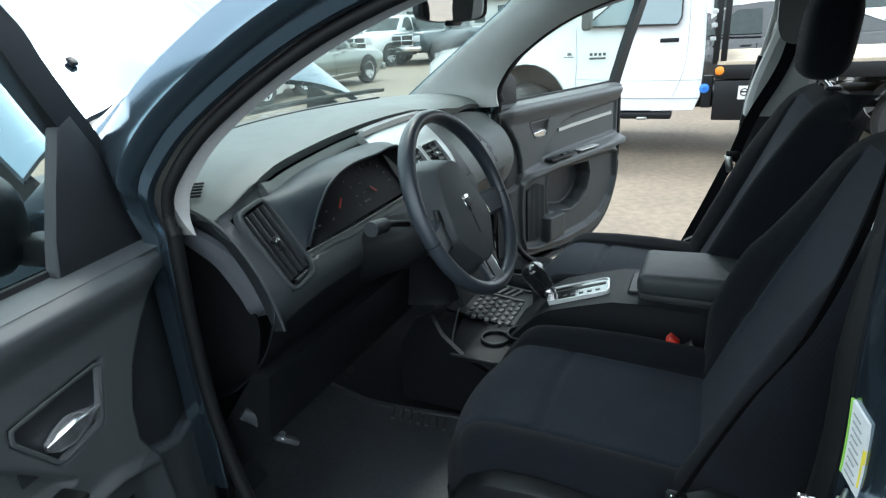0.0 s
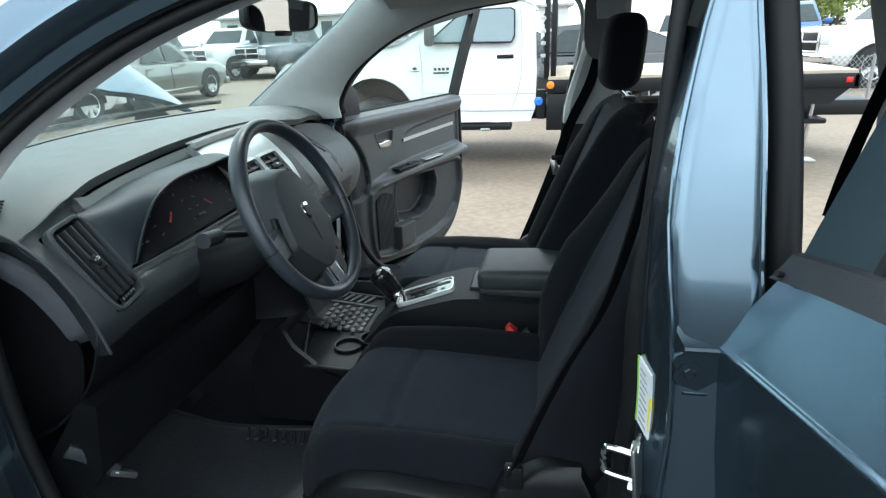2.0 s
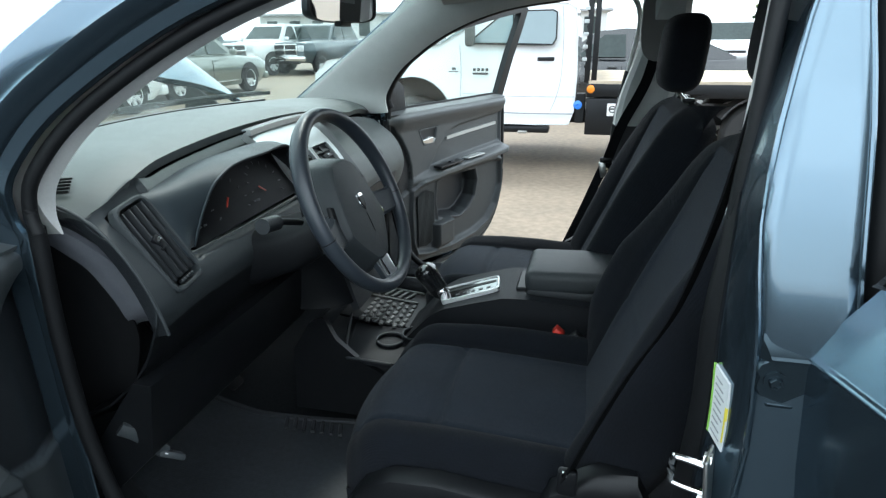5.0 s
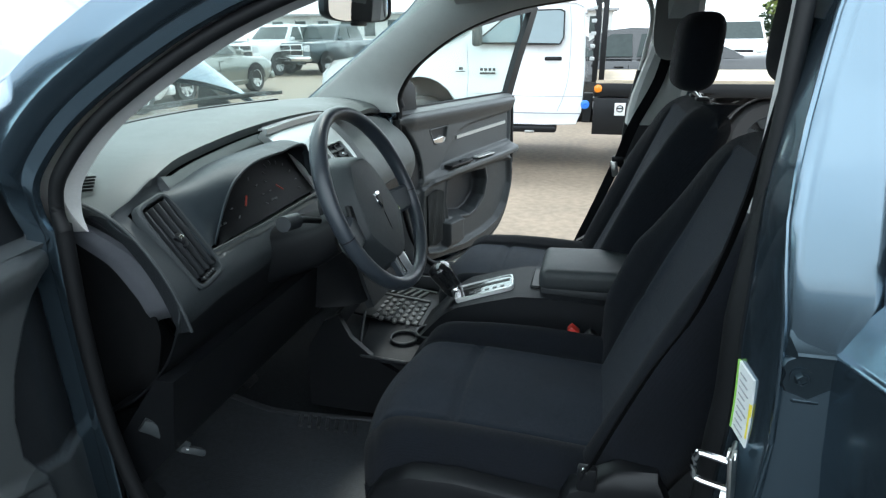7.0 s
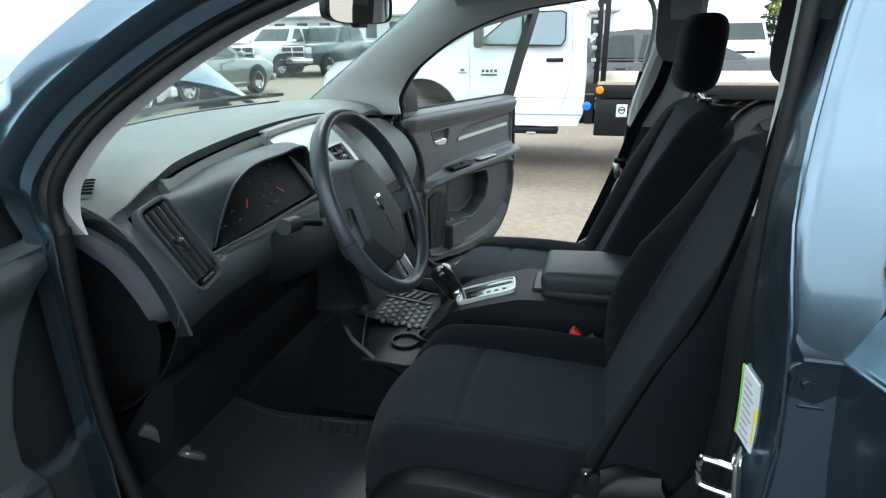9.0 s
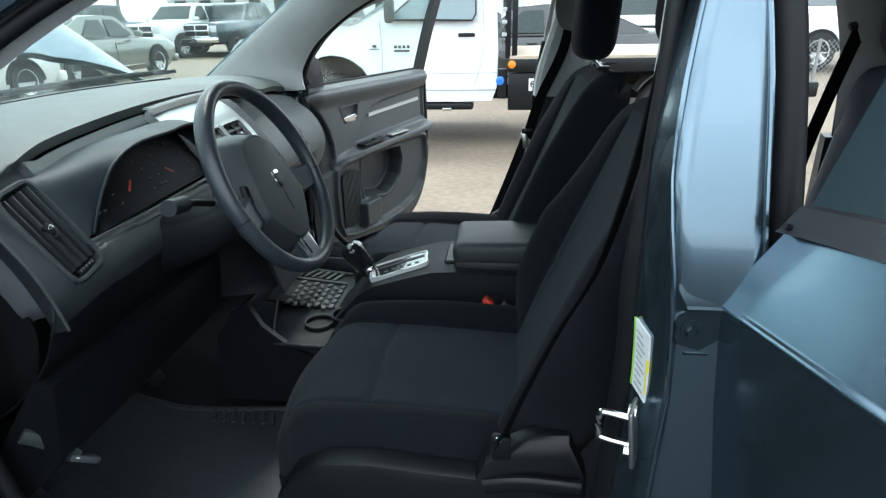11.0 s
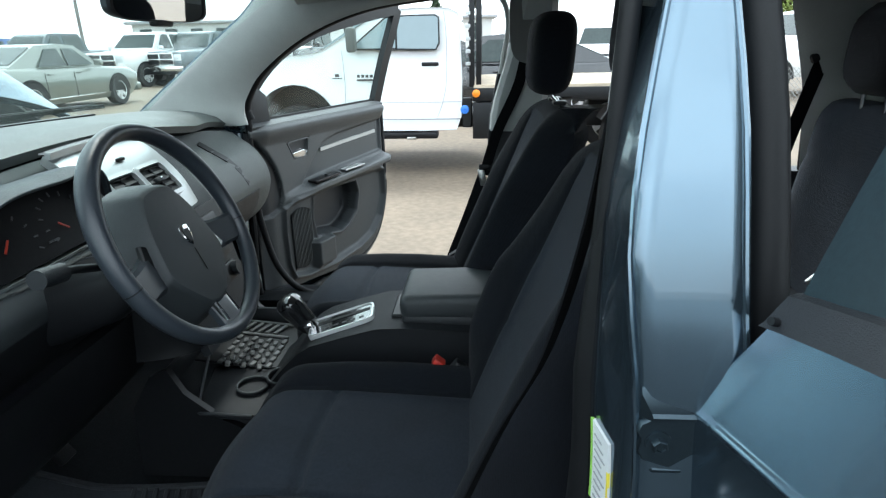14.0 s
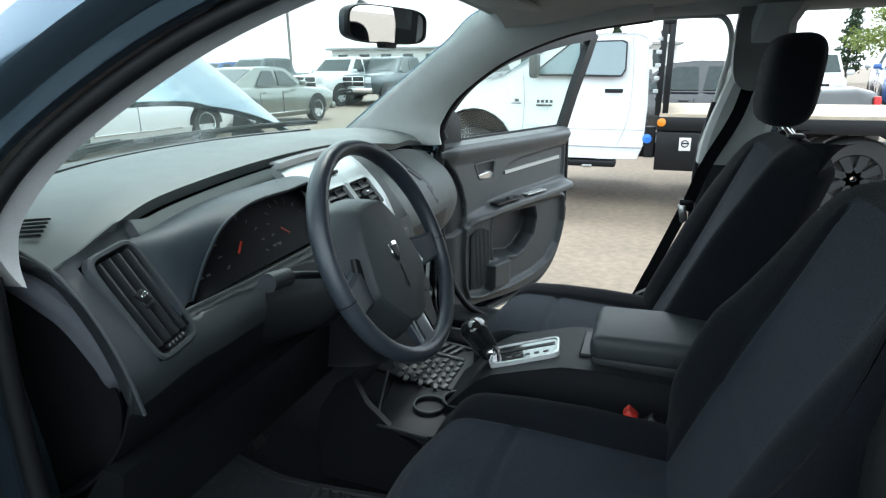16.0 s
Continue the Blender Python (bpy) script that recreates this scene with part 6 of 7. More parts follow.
# ---- rear seats and rear cabin ----
def rear_seat(cy, w, ho):
    rings = []
    for i in range(13):
        t = i / 12
        x = lerp(-1.02, -1.52, t)
        e = math.sin(min(1, t / 0.25) * math.pi / 2)
        rings.append([(x, cy + w * q, 0.62 + 0.07 * e - 0.05 * t - 0.05 * max(0, (abs(q) - 0.8) / 0.2) ** 2 * 0.6) for q in [-1 + k / 8 for k in range(17)]] + [(x, cy + w, 0.5), (x, cy - w, 0.5)])
    seat = part("rear_seat", loft(rings), [CLOTH], car, "black cloth rear seat", 180)
    rings = []
    for i in range(19):
        t = i / 18
        r = max(0, (t - 0.85) / 0.15)
        e = math.cos(r * math.pi / 2)
        z = lerp(0.62, 1.13, t / 0.85) if t < 0.85 else 1.13 + 0.06 * math.sin(r * math.pi / 2)
        x = -1.40 - 0.10 * t - 0.03 * (1 - e)
        hw = w * (1 - 0.12 * (1 - e))
        sm = 0.006 * gauss(z - 1.02, 0.008)
        rings.append([(x - sm - 0.05 * max(0, (abs(q) - 0.85) / 0.15) ** 2 + 0.012 * gauss(abs(q) - 0.75, 0.2), cy + hw * q, z) for q in [-1 + k / 10 for k in range(21)]] + [(x - 0.04 - 0.08 * e, cy + hw * 0.9, z), (x - 0.04 - 0.08 * e, cy - hw * 0.9, z)])
    part("backrest", loft(rings), CLOTH2, seat, "", 180)
    rings = []
    for i in range(13):
        t = i / 12
        e = max(0.15, (1 - abs(2 * t - 1) ** 4) ** 0.5)
        rings.append([(-1.50 - 0.01 * t + a, cy + ho + b, lerp(1.215, 1.445, t)) for a, b in superell(0.05 * e, 0.12 * max(0.6, e), 24, 3)])
    part("headrest", loft(rings), CLOTH, seat, "", 180)
    for d in (-0.05, 0.05):
        part("headrest_post", tube([(-1.51, cy + ho + d, 1.15), (-1.505, cy + ho + d, 1.24)], 0.006, 8, up=(1, 0, 0)), CHROME, seat)
    part("belt_buckle", rbox((-1.33, cy + w * 0.85, 0.73), (0.05, 0.03, 0.09), 0.006, 2, rot(0, -35, 0)), BLACK, seat, "black belt buckle")
    part("belt_tongue", rbox((-1.28, cy + w * 0.8, 0.80), (0.05, 0.012, 0.03), 0.003, 1, rot(0, -45, 0)), STEEL, seat)
    return seat


rear_seat(-0.36, 0.30, -0.06)
rear_seat(0.36, 0.30, 0.06)
for s in (1, -1):
    xq = -1.42
    bm = loft([[(xa, s * y, z), (xa + 0.015, s * (y - 0.02), z), (xa - 0.03, s * (y - 0.05), z), (-2.45, s * (y - 0.05), z), (-2.45, s * (y + 0.03), z)] for z, y, xa in ((0.95, 0.70, -1.50), (1.2, 0.655, -1.45), (1.45, 0.63, -1.365), (1.54, 0.60, -1.335))])
    part("quarter_trim", bm, TRIMG, car, "grey rear quarter trim")
    bm = loft([[(-1.50, s * 0.80, z), (-1.48, s * 0.72, z), (-2.45, s * 0.66, z), (-2.45, s * 0.80, z)] for z in (0.40, 0.95)])
    part("quarter_panel_trim", bm, DARK, car, "dark lower quarter trim")
    xp = xq if s > 0 else -1.9
    bm = loft([[(xp, s * (y + 0.02), z), (xp, s * (y + 0.09), z), (-2.6, s * (y + 0.07), z), (-2.6, s * (y + 0.02), z)] for z, y in ((0.35, 0.81), (0.9, 0.82), (1.1, 0.77), (1.54, 0.62))])
    part("quarter_panel", bm, PAINT, car, "blue metallic rear quarter")
    belt([(-1.455, s * 0.60, 1.315), (-1.45, s * 0.60, 1.295), (-1.41, s * 0.60, 1.13), (-1.373, s * 0.60, 0.953), (-1.35, s * 0.60, 0.80)], w=0.020)
    part("belt_guide", rbox((-1.455, s * 0.606, 1.315), (0.075, 0.02, 0.028), 0.008, 2, rot(0, 25, 0)), BLACK, car, "black rear belt guide")
    sl = [(-1.372, s * 0.632, 1.45), (-1.455, s * 0.657, 1.20), (-1.50, s * 0.70, 0.96)]
    part("door_seal", tube(smooth_path([(-1.345, s * 0.60, 1.535)] + sl, 6), 0.012, 8), RUBBER, car, "black rear door opening seal")
part("tailgate", rbox((-2.55, 0, 0.75), (0.10, 1.5, 0.75), 0.04, 2), DARK, car, "dark tailgate trim")
part("tailgate_glass", sheet(lambda u, v: (lerp(-2.56, -2.50, v), lerp(-0.68, 0.68, u), lerp(1.12, 1.54, v)), 4, 4, 0.005), TINT, car, "tinted rear window")
# frame edge above the rear opening
part("sun_visor", rbox((0.02, -0.33, 1.527), (0.16, 0.36, 0.014), 0.006, 2, rot(0, -6, 0)), LINER, car, "pale grey sun visor")
part("sun_visor", rbox((0.02, 0.33, 1.527), (0.16, 0.36, 0.014), 0.006, 2, rot(0, -6, 0)), LINER, car, "pale grey sun visor")
part("roof_console", rbox((0.0, 0.0, 1.540), (0.22, 0.16, 0.03), 0.012, 3), TRIMG, car, "pale grey roof console")

# ---- flatbed truck beside the car ----
truck = thing("flatbed_truck", "white pickup truck with a black steel flatbed and timber deck", "truck")
TY = -5.02
WOOD = mat("weathered_deck_timber", (0.48, 0.40, 0.30), 0.8, var=0.25, scale=5, bump=0.5, bscale=80)
TGREY = mat("grey_truck_plastic", (0.05, 0.05, 0.052), 0.6, var=0.1)
AMBER = mat("amber_lens", (0.8, 0.25, 0.02), 0.25, var=0.1)
BLUEL = mat("blue_coupling", (0.05, 0.22, 0.75), 0.35, var=0.1)
REDL = mat("red_lens", (0.55, 0.02, 0.02), 0.25, var=0.1)
TYRE = mat("tyre_rubber", (0.022, 0.022, 0.023), 0.8, var=0.2, scale=20, bump=0.4, bscale=60)
ALLOY = mat("alloy_rim", (0.74, 0.75, 0.76), 0.3, 0.55, var=0.08)


def wheel_at(parent, c, r, w, axis="y", spokes=6, rim=None):
    """Tyre with rim and spokes, axle along y in the parent's space."""
    c = Vector(c)
    secs = [(0.62, -w / 2), (0.93, -w / 2), (1.0, -w * 0.36), (1.0, w * 0.36), (0.93, w / 2), (0.62, w / 2)]
    rings = []
    for i in range(33):
        a = 2 * math.pi * i / 32
        rings.append([c + Vector((math.cos(a) * r * k, o, math.sin(a) * r * k)) for k, o in secs])
    bm = bmesh.new()
    ring_faces(bm, rings, True, False)
    t = part("wheel", bm, TYRE, parent, "black tyre")
    bm = loft([[c + Vector((math.cos(a) * r * k, o, math.sin(a) * r * k)) for a in [2 * math.pi * i / 32 for i in range(32)]] for k, o in ((0.64, w * 0.46), (0.60, w * 0.40), (0.56, w * 0.16), (0.05, w * 0.14))], cap=False)
    part("rim_well", bm, TGREY, t)
    bm = loft([[c + Vector((math.cos(a) * r * k, o, math.sin(a) * r * k)) for a in [2 * math.pi * i / 32 for i in range(32)]] for k, o in ((0.65, w * 0.49), (0.61, w * 0.50), (0.585, w * 0.46), (0.61, w * 0.40))], cap=False)
    part("rim", bm, rim or ALLOY, t, "alloy rim")
    for s in range(spokes):
        a = 2 * math.pi * s / spokes + 0.3
        d, n = Vector((math.cos(a), 0, math.sin(a))), Vector((-math.sin(a), 0, math.cos(a)))
        bm = loft([[c + d * r * k + n * r * wd * q + Vector((0, w * o, 0)) for q, o in ((-1, 0.30), (1, 0.30), (0.8, 0.44), (-0.8, 0.44))] for k, wd in ((0.06, 0.14), (0.3, 0.105), (0.6, 0.15))])
        part("spoke", bm, rim or ALLOY, t)
    return t


# cab: side outline carried across the width with tumblehome
def cab_ring(y, k):
    """Outline of the cab at a depth; k draws the upper part inwards."""
    arc = [(1.52 + 0.46 * math.cos(a), 0.50 + 0.47 * math.sin(a)) for a in [math.pi * i / 12 for i in range(13)]]
    pts = [(2.62, 0.52), (2.70, 0.75), (2.66, 1.00), (2.52, 1.14), (2.1, 1.20), (1.30, 1.275), (1.20, 1.30), (0.95, 1.44), (0.66, 1.625), (0.52, 1.685), (0.2, 1.705), (-0.12, 1.695), (-0.215, 1.65), (-0.245, 1.40), (-0.262, 1.0), (-0.25, 0.62), (-0.20, 0.485), (0.2, 0.475), (0.95, 0.475), (1.02, 0.48)]
    out = []
    for x, z in pts:
        out.append((x, y - (0.20 * max(0, (z - 1.25) / 0.45) * k), z))
    cut = [(x, y, z) for x, z in arc]
    i = len(out)
    return out[:i] + cut[::-1]


rings = [cab_ring(TY - 0.04, 1.0), cab_ring(TY, 1.0), cab_ring(TY - 0.0, 1.0), cab_ring(TY - 1.75, -1.0), cab_ring(TY - 1.79, -1.0)]
part("cab", loft(rings), WHITEP, truck, "white pickup cab")
# wheel arch void and wheel
part("wheel_arch", loft([[(1.52 + 0.455 * math.cos(a), y, 0.50 + 0.465 * math.sin(a)) for a in [math.pi * i / 16 for i in range(17)]] for y in (TY - 0.01, TY - 0.35)], closed=False), BLACK, truck, "dark wheel arch", 60)
part("arch_liner", rbox((1.52, TY - 0.40, 0.70), (0.95, 0.1, 0.7), 0.02), BLACK, truck)
wheel_at(truck, (1.52, TY - 0.16, 0.375), 0.375, 0.24, spokes=8)
wheel_at(truck, (1.52, TY - 1.62, 0.375), 0.375, 0.24, spokes=8)
# side glass: proud dark panes with a painted frame
def on_cab(x, z, o=0.004):
    return (x, TY - 0.20 * max(0, (z - 1.25) / 0.45) + o, z)


def cab_pane(poly, nm, mt, o=0.006, lab="", th=0.01):
    bm = loft([[on_cab(x, z, o) for x, z in poly], [on_cab(x, z, o - th) for x, z in poly]])
    return part(nm, bm, mt, truck, lab)


CABGL = mat("cab_glass", (0.15, 0.20, 0.215), 0.04, var=0.04, scale=0.6, coat=0.9, uneven=0)
cab_pane([(0.825, 1.303), (0.89, 1.325), (0.545, 1.612), (0.425, 1.628), (0.405, 1.303)], "window_seal", BLACK, 0.003)
cab_pane([(0.415, 1.298), (0.42, 1.625), (0.34, 1.632), (0.02, 1.634), (-0.024, 1.61), (-0.034, 1.35), (0.0, 1.288)], "window_seal", BLACK, 0.003)
cab_pane([(0.80, 1.315), (0.86, 1.33), (0.53, 1.600), (0.44, 1.615), (0.42, 1.315)], "side_window", CABGL, lab="cab quarter window")
cab_pane([(0.40, 1.310), (0.41, 1.61), (0.34, 1.618), (0.03, 1.620), (-0.01, 1.60), (-0.02, 1.36), (0.01, 1.30)], "side_window", CABGL, lab="cab side window")
bmf = sweep([on_cab(x, z, 0.008) for x, z in ((0.88, 1.305), (0.41, 1.295), (0.01, 1.288))], [(-0.004, -0.010), (0.004, -0.010), (0.004, 0.010), (-0.004, 0.010)], up=(0, 1, 0))
part("window_seal", bmf, BLACK, truck)
# windscreen
bm = loft([[(1.19, y, 1.315), (0.965, y, 1.452), (0.68, y, 1.632), (0.70, y, 1.645), (1.0, y, 1.46), (1.22, y, 1.325)] for y in (TY - 0.20, TY - 1.55)])
part("windscreen", bm, CABGL, truck, "cab windscreen")
# door seams, handle, rocker line, badges
def seam(pts, w=0.004, mt=None, o=0.003, nm="door_seam"):
    return part(nm, sweep(smooth_path([on_cab(x, z, o) for x, z in pts], 4), [(-w, -0.003), (w, -0.003), (w, 0.003), (-w, 0.003)], up=(0, 1, 0)), mt or TGREY, truck)


SEAM = mat("seam_shadow", (0.30, 0.31, 0.32), 0.6, var=0.1)
seam([(-0.07, 1.66), (-0.10, 1.40), (-0.10, 1.0), (-0.06, 0.78), (0.0, 0.62)], 0.003, SEAM)
seam([(0.98, 1.30), (0.96, 1.0), (0.97, 0.75), (0.93, 0.60)], 0.003, SEAM)
seam([(0.93, 0.62), (0.4, 0.60), (-0.24, 0.60)], 0.006, SEAM)
seam([(0.95, 0.80), (0.4, 0.775), (-0.25, 0.775)], 0.003, SEAM)
part("door_handle", rbox((0.065, TY + 0.012, 1.152), (0.175, 0.02, 0.040), 0.008, 2), BLACK, truck, "black door handle")
for k in range(4):
    part("badge_bar", rbox((0.815 - 0.045 * k, TY + 0.005, 1.045), (0.030, 0.006, 0.030), 0.002, 1), TGREY, truck)
part("badge_bar", rbox((0.75, TY + 0.005, 1.005), (0.17, 0.006, 0.020), 0.002, 1), TGREY, truck)
part("badge_bar", rbox((1.045, TY + 0.005, 1.025), (0.11, 0.006, 0.010), 0.002, 1), TGREY, truck)
part("badge_bar", rbox((1.04, TY + 0.005, 1.055), (0.045, 0.006, 0.030), 0.004, 1), TGREY, truck)
part("side_mirror", rbox((0.84, TY + 0.13, 1.40), (0.09, 0.17, 0.24), 0.035, 3), DASH, truck, "grey towing mirror")
part("mirror_arm", rbox((0.88, TY + 0.03, 1.36), (0.05, 0.14, 0.05), 0.015, 2), BLACK, truck)
part("running_board", rbox((0.55, TY - 0.06, 0.43), (1.10, 0.16, 0.07), 0.02, 2), BLACK, truck, "black running board")
part("board_end", rbox((0.28, TY + 0.0, 0.405), (0.10, 0.10, 0.03), 0.008, 2), STEEL, truck)
part("chassis", rbox((-1.0, TY - 0.9, 0.52), (5.4, 0.75, 0.16), 0.02), BLACK, truck, "black truck chassis")
part("front_bumper", rbox((2.74, TY - 0.9, 0.62), (0.16, 1.85, 0.24), 0.06, 3), CHROME, truck, "bright front bumper")
part("grille", rbox((2.66, TY - 0.9, 0.92), (0.10, 1.1, 0.30), 0.04, 2), BLACK, truck, "black grille")
for yy in (TY - 0.2, TY - 1.6):
    part("headlight", rbox((2.60, yy, 0.93), (0.12, 0.26, 0.22), 0.04, 2), mat("headlight_lens", (0.6, 0.62, 0.64), 0.1, var=0.1), truck)
# flatbed: rails, timber planks, headache rack, side box, lamps
part("bed_rail", rbox((-1.83, TY + 0.02, 0.845), (2.92, 0.06, 0.13), 0.008, 2), BLACK, truck, "black steel bed side rail")
part("bed_rail", rbox((-1.83, TY - 1.92, 0.845), (2.92, 0.06, 0.13), 0.008, 2), BLACK, truck)
part("bed_end", rbox((-3.27, TY - 0.95, 0.835), (0.06, 2.0, 0.14), 0.008, 2), BLACK, truck, "black bed end rail")
for i in range(13):
    part("plank", rbox((-1.83, TY - 0.05 - 0.148 * i, 0.925), (2.90, 0.140, 0.035), 0.004, 1), WOOD, truck)
for i in range(7):
    part("cross_member", rbox((-0.55 - 0.43 * i, TY - 0.95, 0.83), (0.06, 1.85, 0.10), 0.006, 1), BLACK, truck)
part("side_box", rbox((-0.62, TY - 0.12, 0.585), (0.50, 0.40, 0.37), 0.01, 2), BLACK, truck, "black underbody tool box")
part("box_badge", rbox((-0.635, TY + 0.085, 0.660), (0.105, 0.006, 0.125), 0.014, 3), mat("white_sign", (0.75, 0.75, 0.74), 0.5, var=0.05), truck, "white badge plate with dark ring")
bm = loft([[(-0.635 + r * math.cos(a), TY + o, 0.665 + r * math.sin(a)) for a in [2 * math.pi * i / 20 for i in range(20)]] for r, o in ((0.036, 0.088), (0.036, 0.091), (0.026, 0.091), (0.026, 0.088))], cap=False)
part("badge_ring", bm, BLACK, truck)
part("badge_bar", rbox((-0.635, TY + 0.090, 0.668), (0.050, 0.004, 0.014), 0.001, 1), BLACK, truck)
bm = loft([[(-0.405 + r * math.cos(a), TY + o, 0.860 + r * math.sin(a)) for a in [2 * math.pi * i / 16 for i in range(16)]] for r, o in ((0.040, 0.045), (0.040, 0.062), (0.028, 0.070), (0.01, 0.072))])
part("marker_lamp", bm, AMBER, truck, "round amber marker lamp")
bm = loft([[(-0.285 + r * math.cos(a), TY + o, 0.695 + r * math.sin(a)) for a in [2 * math.pi * i / 16 for i in range(16)]] for r, o in ((0.045, -0.02), (0.045, 0.025), (0.030, 0.035), (0.012, 0.035), (0.012, 0.02))])
part("filler_ring", bm, BLUEL, truck, "blue filler cap ring")
part("frame_bracket", rbox((-0.31, TY - 0.05, 0.66), (0.10, 0.12, 0.30), 0.01, 1), BLACK, truck)
# rack behind the cab
for xx, yy in ((-0.43, TY - 0.02), (-0.43, TY - 1.88), (-0.36, TY - 0.02)):
    part("rack_post", rbox((xx, yy, 1.36), (0.055, 0.06, 0.88), 0.006, 2), BLACK, truck, "black rack post")
part("rack_top", rbox((-0.40, TY - 0.95, 1.79), (0.10, 1.95, 0.06), 0.008, 2), BLACK, truck)
for i in range(9):
    part("rack_louvre", rbox((-0.345, TY - 0.95, 1.08 + 0.078 * i), (0.05, 1.80, 0.028), 0.005, 1, rot(0, 35, 0)), BLACK, truck)
for i in range(5):
    part("rack_tie", rbox((-0.322, TY + 0.012, 1.15 + 0.12 * i), (0.05, 0.012, 0.035), 0.004, 1), SILVER, truck)
wheel_at(truck, (-2.10, TY - 0.16, 0.375), 0.375, 0.24, spokes=8, rim=DARK)
wheel_at(truck, (-2.10, TY - 1.62, 0.375), 0.375, 0.24, spokes=8)
part("wheel_cover", sweep([(-2.10 + 0.45 * math.cos(a), TY - 0.16, 0.375 + 0.43 * math.sin(a)) for a in [math.pi * (0.15 + 0.7 * i / 14) for i in range(15)]], [(-0.13, -0.008), (0.13, -0.008), (0.13, 0.008), (-0.13, 0.008)], up=(0, 0, 1)), TGREY, truck, "grey mudguard")
part("tail_lamp", rbox((-3.302, TY - 0.06, 0.845), (0.02, 0.07, 0.06), 0.006, 2), REDL, truck, "red tail lamp")
part("tail_lamp", rbox((-3.20, TY + 0.052, 0.852), (0.06, 0.012, 0.05), 0.004, 2), REDL, truck, "red side marker")
part("tail_apron", loft([[(-2.60, y, 0.79), (-3.26, y, 0.79), (-3.08, y, 0.62), (-2.60, y, 0.62)] for y in (TY + 0.0, TY - 0.10)]), BLACK, truck, "black tail apron")
part("hitch", rbox((-2.98, TY - 0.5, 0.44), (0.30, 0.8, 0.05), 0.01, 1), BLACK, truck)
part("stand_leg", tube([(-3.02, TY - 0.30, 0.0), (-3.05, TY - 0.30, 0.62)], 0.022, 10, up=(1, 0, 0)), STEEL, truck, "bright stand leg")
part("stand_foot", rbox((-3.02, TY - 0.30, 0.012), (0.24, 0.18, 0.024), 0.004, 1), STEEL, truck)


# ---- parked vehicles ----
def vehicle(name, label, m, paint, kind):
    """A parked car, its front towards +x. kind: sedan, pickup or suv."""
    L = {"sedan": 5.0, "pickup": 5.7, "suv": 4.9}[kind]
    tall = {"sedan": 1.48, "pickup": 1.92, "suv": 1.80}[kind]
    belt = {"sedan": 0.98, "pickup": 1.28, "suv": 1.12}[kind]
    low = {"sedan": 0.22, "pickup": 0.45, "suv": 0.32}[kind]
    r = {"sedan": 0.36, "pickup": 0.42, "suv": 0.38}[kind]
    hw = {"sedan": 0.94, "pickup": 1.0, "suv": 0.94}[kind]
    ob = thing(name, label, "car" if kind != "pickup" else "pickup truck", m, "parked vehicles")
    h = L / 2
    hood = belt - {"sedan": 0.04, "pickup": 0.04, "suv": 0.02}[kind]
    tail = {"sedan": belt + 0.06, "pickup": belt, "suv": belt + 0.05}[kind]
    # stations: x, top of the lower body
    nose = 0.10 if kind == "pickup" else 0.28
    st = [(h, hood - nose, 0.90 if kind == "pickup" else 0.80), (h - 0.06, hood - nose * 0.43, 0.93), (h - 0.35, hood - 0.03, 0.97), (h - 1.1, hood, 1.0), (h - 1.5, belt, 1.0), (0, belt, 1.0), (-h + 1.1, belt + 0.02, 1.0), (-h + 0.3, tail, 0.98), (-h + 0.05, tail - 0.06, 0.92), (-h, tail - 0.25, 0.85)]
    rings = []
    for x, zt, k in st:
        w = hw * k
        lo = low + (0.12 if abs(x) > h - 0.1 else 0)
        rings.append([(x, -w * 0.90, lo), (x, -w * 0.985, lo + 0.12), (x, -w, (lo + zt) / 2), (x, -w * 0.985, zt - 0.08), (x, -w * 0.90, zt), (x, 0, zt + 0.025), (x, w * 0.90, zt), (x, w * 0.985, zt - 0.08), (x, w, (lo + zt) / 2), (x, w * 0.985, lo + 0.12), (x, w * 0.90, lo)])
    body = part("body", loft(rings), paint, ob, "", 50)
    # greenhouse
    if kind == "sedan":
        g = [(h - 1.42, belt), (h - 2.05, tall - 0.04), (h - 2.5, tall), (-h + 1.75, tall - 0.03), (-h + 0.75, belt + 0.05)]
    elif kind == "pickup":
        g = [(h - 1.55, belt), (h - 2.15, tall - 0.05), (h - 2.5, tall), (-h + 2.15, tall - 0.02), (-h + 1.95, belt + 0.02)]
    else:
        g = [(h - 1.35, belt), (h - 1.95, tall - 0.05), (h - 2.4, tall), (-h + 0.5, tall - 0.05), (-h + 0.15, belt + 0.05)]
    gw = lambda z: hw * (0.93 - 0.20 * max(0, (z - belt) / (tall - belt)))
    rings = []
    for s in (-1, 1):
        rings.append([(x, s * gw(z), z) for x, z in g] + [(g[-1][0], s * hw * 0.9, belt - 0.05), (g[0][0], s * hw * 0.9, belt - 0.05)])
    part("cabin", loft(rings), paint, ob, "", 40)
    for s in (-1, 1):
        zt = tall - 0.10
        zb = belt + 0.04
        xs = {"sedan": [(h - 1.72, h - 2.55), (h - 2.62, -h + 1.55)], "pickup": [(h - 1.85, h - 2.65), (h - 2.72, -h + 2.15)], "suv": [(h - 1.65, h - 2.5), (h - 2.57, -h + 1.35), (-h + 1.28, -h + 0.45)]}[kind]
        for k, (a, b) in enumerate(xs):
            sl = 0.45 if k == 0 else 0.04
            sr = 0.42 if (kind == "sedan" and k == len(xs) - 1) else 0.04
            poly = [(a, zb), (a - sl, zt), (b + sr, zt), (b, zb)]
            p = [[(x, s * (gw(z) + o), z) for x, z in poly] for o in (0.012, -0.01)]
            part("side_window", loft(p), PANE, ob, "dark side window")
